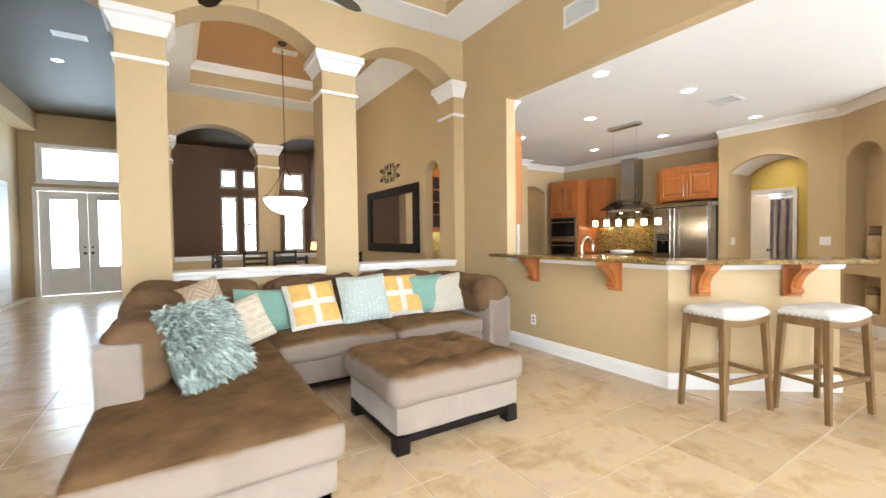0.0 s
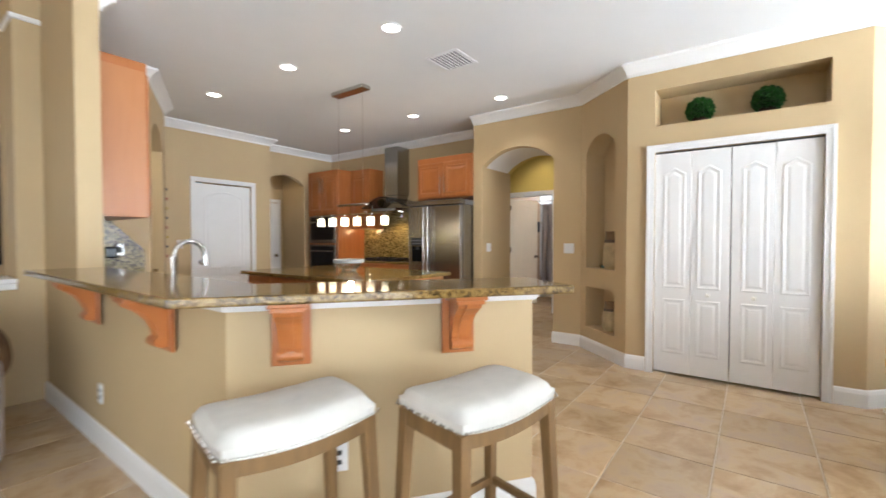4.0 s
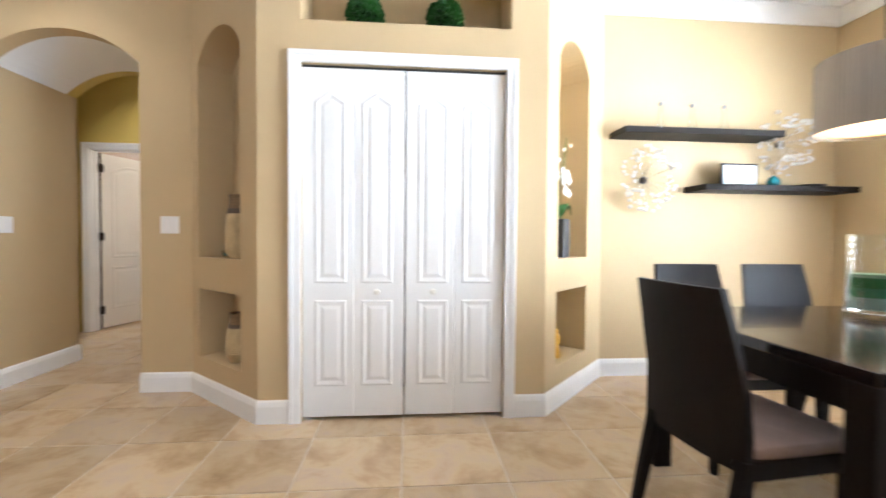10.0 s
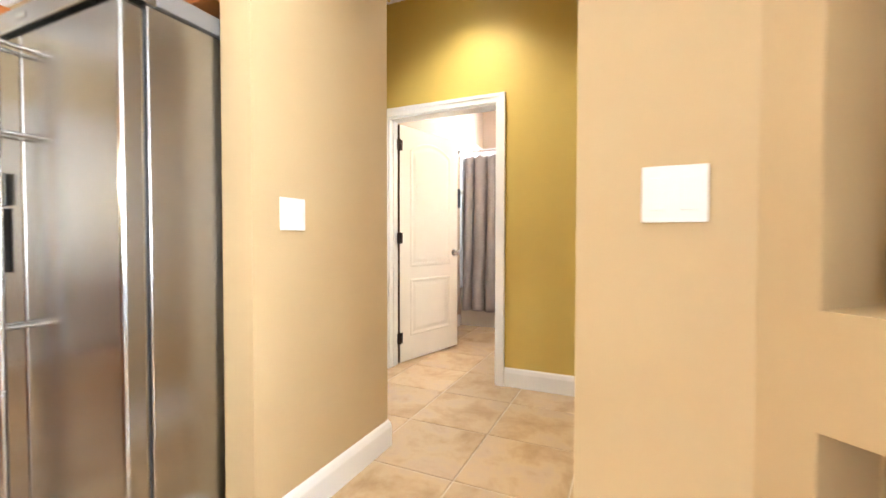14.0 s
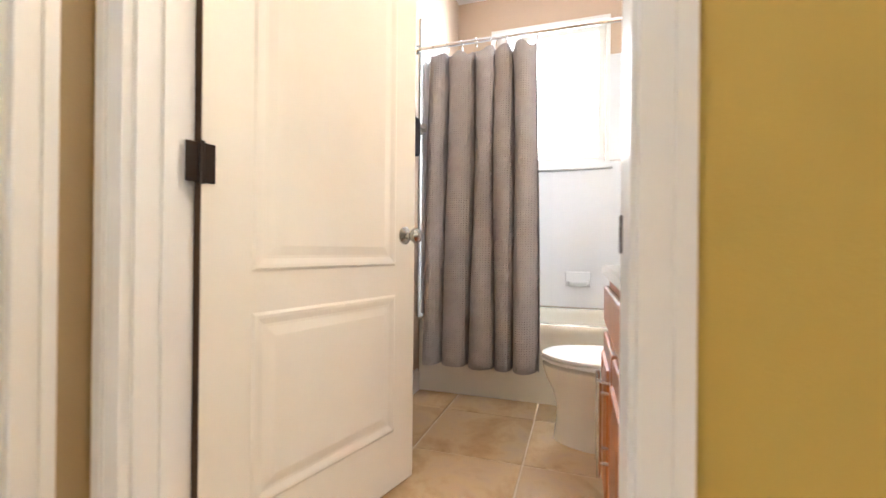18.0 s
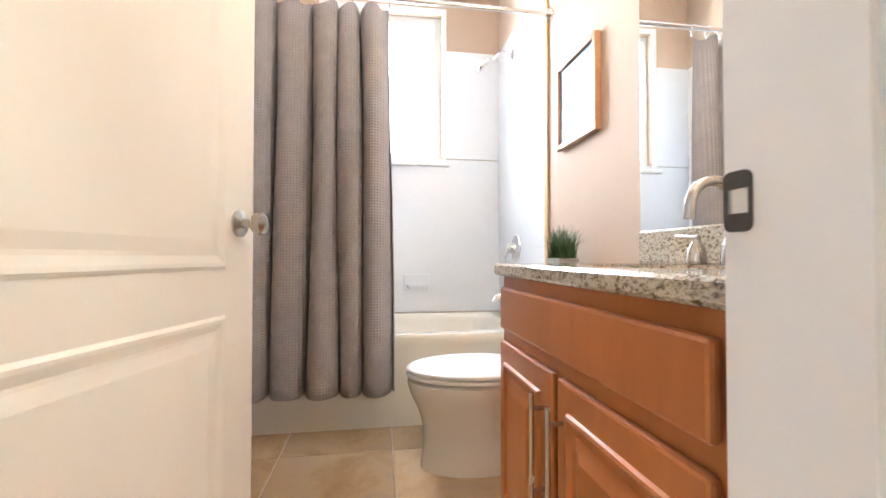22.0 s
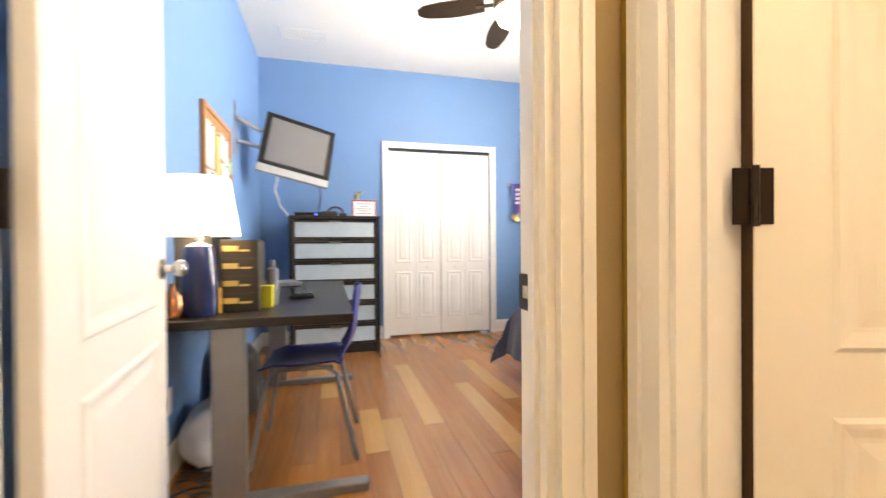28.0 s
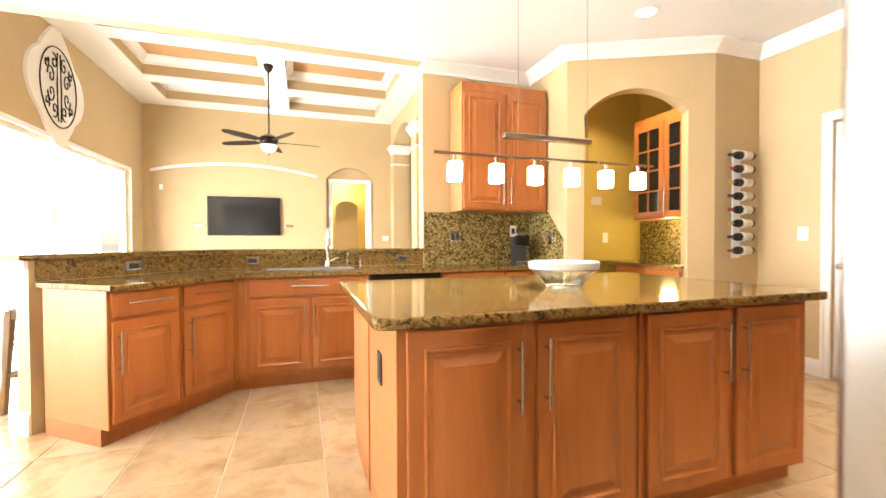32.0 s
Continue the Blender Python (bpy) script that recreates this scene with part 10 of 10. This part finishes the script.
# desk
dk = thing("desk", "dark laminate desk on grey metal legs", "desk", (0, 0, 0))
part("top", boxes((8.045, 4.60, 0.70, 8.80, 6.25, 0.735), bevel=0.004), BROWNBLACK, dk, "dark desktop")
for yy in (4.66, 6.12):
    lg = part("leg", boxes((8.28, yy, 0.0405, 8.40, yy + 0.05, 0.699), bevel=0.006), GREYMETAL, dk, "grey metal post")
    part("foot", boxes((8.07, yy - 0.005, 0, 8.86, yy + 0.055, 0.04), bevel=0.008), GREYMETAL, lg, "grey metal floor foot")
part("crossbeam", boxes((8.31, 4.71, 0.60, 8.34, 6.12, 0.66), bevel=0.003), GREYMETAL, dk)
part("keyboard_rail", boxes((8.5, 4.8, 0.672, 8.53, 6.1, 0.699)), CHARCOAL, dk)
lp = thing("table_lamp", "navy bottle-shaped table lamp with a lit white shade", "table lamp", (8.23, 4.73, 0.7355))
part("base", lathe(bmesh.new(), [(0, 0), (0.062, 0), (0.066, 0.01), (0.064, 0.12), (0.058, 0.22), (0.048, 0.265), (0.015, 0.28), (0, 0.28)], 28), mat("navy_glaze", (0.012, 0.02, 0.075), 0.15, vary=0.1, coat=0.3), lp, "navy glazed base", smooth=True)
part("socket", tube(bmesh.new(), [(0, 0, 0.28), (0, 0, 0.36)], 0.012, 10), NICKEL, lp, smooth=True)
part("shade", lathe(bmesh.new(), [(0.142, 0.305), (0.108, 0.525), (0.106, 0.525), (0.140, 0.305)], 36), mat("lit_white_shade", (1.0, 0.93, 0.80), 0.8, vary=0, emit=2.2), lp, "glowing white drum shade", smooth=True)
part("bulb", lathe(bmesh.new(), [(0, 0.36), (0.014, 0.37), (0.03, 0.41), (0.022, 0.445), (0, 0.455)], 14), CANLIT, lp, smooth=True)
ob_ = thing("desk_organizer", "black box file with gold lettering", "desk organizer", (8.36, 4.80, 0.7355), 3)
part("box", boxes((-0.07, -0.02, 0, 0.07, 0.24, 0.29), bevel=0.002), mat("dark_brown_card", (0.022, 0.016, 0.012), 0.5, vary=0.1), ob_)
GOLDINK = mat("gold_lettering", (0.62, 0.45, 0.16), 0.35, 0.6, vary=0.05)
for k in range(4):
    z = 0.045 + 0.07 * k
    part("lettering", boxes((-0.062, -0.0212, z - 0.011, -0.005, -0.0202, z + 0.011)), GOLDINK, ob_, "illegible gold lettering")
    part("lettering", boxes((0.0, -0.0212, z - 0.012, 0.045 - 0.008 * (k % 2), -0.0202, z - 0.004)), GOLDINK, ob_, "illegible gold lettering")
    part("divider", boxes((-0.0705, -0.0215, z + 0.028, 0.0705, -0.0195, z + 0.031)), CHARCOAL, ob_)
YEL = mat("yellow_sticky_paper", (0.78, 0.66, 0.05), 0.7, vary=0.05)
for nm, lab, x, y, w, h, M_ in (("sticky_pad", "stack of yellow sticky notes standing on the desk", 8.45, 4.86, 0.045, 0.095, YEL), ("sticky_pad", "orange highlighter pack standing on the desk", 8.285, 4.735, 0.022, 0.10, mat("amber_plastic", (0.70, 0.35, 0.03), 0.4, vary=0.05))):
    o = part(nm, boxes((x - w / 2, y, 0.7355, x + w / 2, y + 0.05, 0.7355 + h), bevel=0.002), M_, None)
    tagged(o, lab, "stationery")
bt = part("spray_bottle", lathe(bmesh.new(), [(0, 0), (0.024, 0), (0.025, 0.01), (0.025, 0.16), (0.018, 0.165), (0.012, 0.17), (0.012, 0.2), (0, 0.2)], 16, (8.46, 4.97, 0.7355)), GREYMETAL, None, smooth=True)
tagged(bt, "small grey spray bottle on the desk", "bottle")
mg = part("decor_bottle", lathe(bmesh.new(), [(0, 0), (0.03, 0), (0.036, 0.03), (0.034, 0.08), (0.012, 0.11), (0.012, 0.13), (0, 0.13)], 16, (8.16, 4.66, 0.7355)), mat("rose_copper", (0.50, 0.22, 0.12), 0.2, 0.9), None, smooth=True)
tagged(mg, "rose copper ornament beside the lamp", "ornament")
mb = part("dark_speaker", boxes((8.10, 4.86, 0.7355, 8.24, 5.0, 1.06), bevel=0.006), CHARCOAL, None)
tagged(mb, "tall black loudspeaker on the desk", "speaker")
mon = thing("computer_monitor", "black computer monitor on the desk", "monitor", (8.12, 5.55, 0.7355), 96)
part("panel", boxes((-0.27, -0.02, 0.10, 0.27, 0.015, 0.42), bevel=0.004), CHARCOAL, mon)
part("screen", boxes((-0.255, -0.0225, 0.12, 0.255, -0.0205, 0.405)), BLACK, mon, "dark glossy screen")
part("stand", boxes((-0.03, -0.005, 0.012, 0.03, 0.012, 0.12), bevel=0.003), CHARCOAL, mon)
part("foot", boxes((-0.11, -0.10, 0, 0.11, 0.06, 0.011), bevel=0.004), CHARCOAL, mon)
lt = thing("laptop", "grey closed laptop on the desk", "laptop", (8.33, 5.92, 0.7355), 20)
part("base", boxes((-0.17, -0.12, 0.004, 0.17, 0.12, 0.02), bevel=0.004), GREYMETAL, lt)
part("lid", boxes((-0.17, -0.12, 0.021, 0.17, 0.12, 0.03), bevel=0.003), GREYMETAL, lt)
for fx in (-0.14, 0.14):
    part("rubber_foot", boxes((fx - 0.01, -0.1, 0, fx + 0.01, 0.1, 0.004)), CHARCOAL, lt)
kb = thing("keyboard", "black computer keyboard on the desk", "keyboard", (8.55, 5.35, 0.7355), 97)
part("body", boxes((-0.2, -0.06, 0, 0.2, 0.06, 0.018), bevel=0.004), CHARCOAL, kb)
bm = bmesh.new()
for r_ in range(4):
    for c_ in range(14):
        box(bm, -0.19 + c_ * 0.027, -0.05 + r_ * 0.025, 0.0185, -0.167 + c_ * 0.027, -0.029 + r_ * 0.025, 0.024)
tagged(part("keys", bm, BLACK, kb), kind="stuff")
# student chair
sc2 = thing("school_chair", "cobalt blue plastic chair on grey tube legs", "chair", (8.60, 5.15, 0), -93)
bm = bmesh.new()
NU2, NV2_ = 16, 30
rows = []
for j in range(NV2_ + 1):
    f = j / NV2_
    if f < 0.5:
        s = f / 0.5
        y, z = -0.20 + 0.36 * s, 0.445 - 0.012 * math.sin(s * 3.1) - 0.03 * max(0, 0.2 - s) / 0.2
        hw = 0.20 - 0.015 * max(0, 0.15 - s) / 0.15
    else:
        s = (f - 0.5) / 0.5
        y, z = 0.16 + 0.06 * math.sin(min(1, s * 2.2) * 1.57) + 0.05 * s, 0.445 + 0.36 * s ** 1.15
        hw = 0.19 - 0.035 * math.sin(min(1, s * 1.6) * 3.14) + (0.0 if s < 0.85 else -0.07 * ((s - 0.85) / 0.15) ** 2)
    row = []
    for i in range(NU2 + 1):
        u = 2 * i / NU2 - 1
        row.append(bm.verts.new((u * hw, y - (0.03 * u * u if f > 0.55 else 0), z + 0.018 * u * u * (f < 0.5))))
    rows.append(row)
for j in range(NV2_):
    for i in range(NU2):
        if 24 <= j <= 25 and i in (5, 6, 7, 8, 9, 10):
            continue
        bm.faces.new((rows[j][i], rows[j][i + 1], rows[j + 1][i + 1], rows[j + 1][i]))
sh2 = part("shell", bm, COBALT, sc2, "moulded cobalt plastic seat and back", smooth=True)
sh2.modifiers.new("thickness", "SOLIDIFY").thickness = 0.008
for sx in (-1, 1):
    part("leg", tube(bmesh.new(), [(sx * 0.15, -0.12, 0.425), (sx * 0.17, -0.16, 0.40), (sx * 0.21, -0.23, 0.0)], 0.0125, 8), GREYMETAL, sc2, "grey steel tube leg", smooth=True)
    part("leg", tube(bmesh.new(), [(sx * 0.15, 0.10, 0.425), (sx * 0.18, 0.15, 0.40), (sx * 0.21, 0.24, 0.0)], 0.0125, 8), GREYMETAL, sc2, "grey steel tube leg", smooth=True)
    part("seat_bar", tube(bmesh.new(), [(sx * 0.15, -0.14, 0.425), (sx * 0.15, 0.13, 0.425)], 0.011, 8), GREYMETAL, sc2, smooth=True)
part("stretcher", tube(bmesh.new(), [(-0.16, 0.0, 0.418), (0.16, 0.0, 0.418)], 0.01, 8), GREYMETAL, sc2, smooth=True)
# under the desk
bg = part("white_bag", soft_box(8.06, 4.95, 0.002, 8.26, 5.40, 0.26, r=0.10, wrinkle=0.05, freq=7), WHITECLOTH, None, smooth=True)
tagged(bg, "crumpled white bag under the desk", "bag")
bp = part("backpack", soft_box(8.06, 5.45, 0.002, 8.30, 5.80, 0.42, r=0.09, wrinkle=0.03, freq=6), CHARCOAL, None, smooth=True)
tagged(bp, "black backpack slumped under the desk", "bag")
cb = thing("power_cable", "tangle of black cables on the floor under the desk", "cable", (8.2, 4.8, 0))
rng = random.Random(8)
for k in range(3):
    pts = [(0.10 * math.cos(a * (1 + 0.1 * k)) + rng.uniform(-0.03, 0.03), 0.08 * math.sin(a) + rng.uniform(-0.03, 0.03) + 0.05 * k, 0.006 + 0.012 * k) for a in [0.55 * q for q in range(14)]]
    part("cord", tube(bmesh.new(), pts, 0.005, 6), CHARCOAL, cb, smooth=True)
plate("wall_outlet", "beige wall outlet under the desk", "outlet", (8.0305, 4.98, 0.33), 90, 0.072, 0.115, [(-0.017, -0.034, 0.017, 0.034)], CREAM)
fan((9.95, 5.62, 0), ZB, 0.12, 5, 0.48, BRONZE, BOWLGLASS, "dark bedroom ceiling fan with a lit glass bowl", 10)
wd = thing("wall_ornament", "beige carved ornament on the blue wall", "wall decor", (9.72, 3.7005, 1.33), 180)
part("plaque", lathe(bmesh.new(), [(0, 0), (0.06, 0), (0.065, 0.012), (0.05, 0.03), (0, 0.036)], 24), SAND, wd, smooth=True).matrix_local = pose(0, 0, 0, 90, 0, 0) @ Matrix.Diagonal((0.8, 2.2, 1, 1))

# ---- floor pieces, last ----
TX, TY = 0.48, 0.48
tile_bm = boxes((0.004, 0.004, -0.010, TX - 0.005, TY - 0.005, 0.0), bevel=0.002, seg=1)
tile_me = bpy.data.meshes.new("tile")
tile_bm.to_mesh(tile_me)
tile_me.materials.append(TILE)
floor = thing("floor_tiles", "beige travertine-look floor tiles with fine grout joints", "floor", kind="structure")
rest = []
ROOMS = [(-2.72, -1.2, 7.30, CW0 + 0.37), (3.29, -3.55, 7.45, 2.95), (-2.7, 4.2, 3.1, 12.95), (3.1, 2.9, 8.155, 8.0), (7.2, 1.5, 9.24, 3.62), (9.2, 2.04, 11.15, 3.61), (-5.2, 2.2, -2.6, 4.3)]
count = 0
for i in range(-25, 13):
    for j in range(-8, 28):
        x, y = 6.06 + TX * i, -0.02 + TY * j
        cx, cy = x + TX / 2, y + TY / 2
        if not any(a - 0.3 < cx < c + 0.3 and b - 0.3 < cy < d + 0.3 for a, b, c, d in ROOMS):
            continue
        if cx > 7.95 and cy > 3.66:
            continue
        near = (2.2 < cx < 11.3 and -3.6 < cy < 3.7 and (cx < 7.6 or cy > 1.5)) or (3.6 < cx < 7.0 and 3.6 < cy < 6.3)
        if near and count < 300:
            ob = new("tile", tile_me)
            ob.parent = floor
            ob.location = (x, y, 0)
            count += 1
        else:
            rest.append((x, y))
bm = bmesh.new()
vs, fs = [], []
for x, y in rest:
    k = len(vs)
    x0, y0, x1, y1 = x + 0.004, y + 0.004, x + TX - 0.005, y + TY - 0.005
    vs += [(x0, y0, -0.01), (x1, y0, -0.01), (x1, y1, -0.01), (x0, y1, -0.01), (x0 + 0.002, y0 + 0.002, 0), (x1 - 0.002, y0 + 0.002, 0), (x1 - 0.002, y1 - 0.002, 0), (x0 + 0.002, y1 - 0.002, 0)]
    fs += [(k + 4, k + 5, k + 6, k + 7), (k, k + 1, k + 5, k + 4), (k + 1, k + 2, k + 6, k + 5), (k + 2, k + 3, k + 7, k + 6), (k + 3, k, k + 4, k + 7)]
me = bpy.data.meshes.new("tiles_far")
me.from_pydata(vs, [], fs)
me.materials.append(TILE)
far_tiles = new("tiles_far", me)
far_tiles.parent = floor
tagged(far_tiles, "the remaining floor tiles", kind="stuff")
# wooden floor of the bedroom
structure("floor_bedroom_base", boxes((7.95, 3.66, -0.0035, 11.7, 8.15, -0.0015)), mat("dark_plank_gap", (0.10, 0.045, 0.02), 0.8), "dark underlay between the floor planks", "floor")
wood = thing("floor_planks", "glossy cherry plank floor with a few pale planks", "floor", kind="structure")
rng = random.Random(14)
PW = 0.115
plank_me = {}
for i in range(int((11.70 - 7.95) / PW) + 1):
    x = 7.95 + PW * i
    y = 3.655 - rng.uniform(0, 1.0)
    while y < 7.60:
        L = rng.choice((0.55, 0.75, 0.95, 1.2))
        y0, y1 = max(3.655, y), min(7.62, y + L)
        y += L
        if y1 - y0 < 0.03:
            continue
        pale = rng.random() < 0.08
        key = (round(y1 - y0, 2), pale)
        if key not in plank_me:
            bm = boxes((0.0006, 0.0006, -0.0012, PW - 0.0006, key[0] - 0.0006, 0.0012), bevel=0.0006, seg=1)
            m_ = bpy.data.meshes.new("plank")
            bm.to_mesh(m_)
            bm.free()
            m_.materials.append(PLANKPALE if pale else PLANK)
            plank_me[key] = m_
        ob = new("plank", plank_me[key])
        ob.parent = wood
        ob.location = (x, y0, 0)
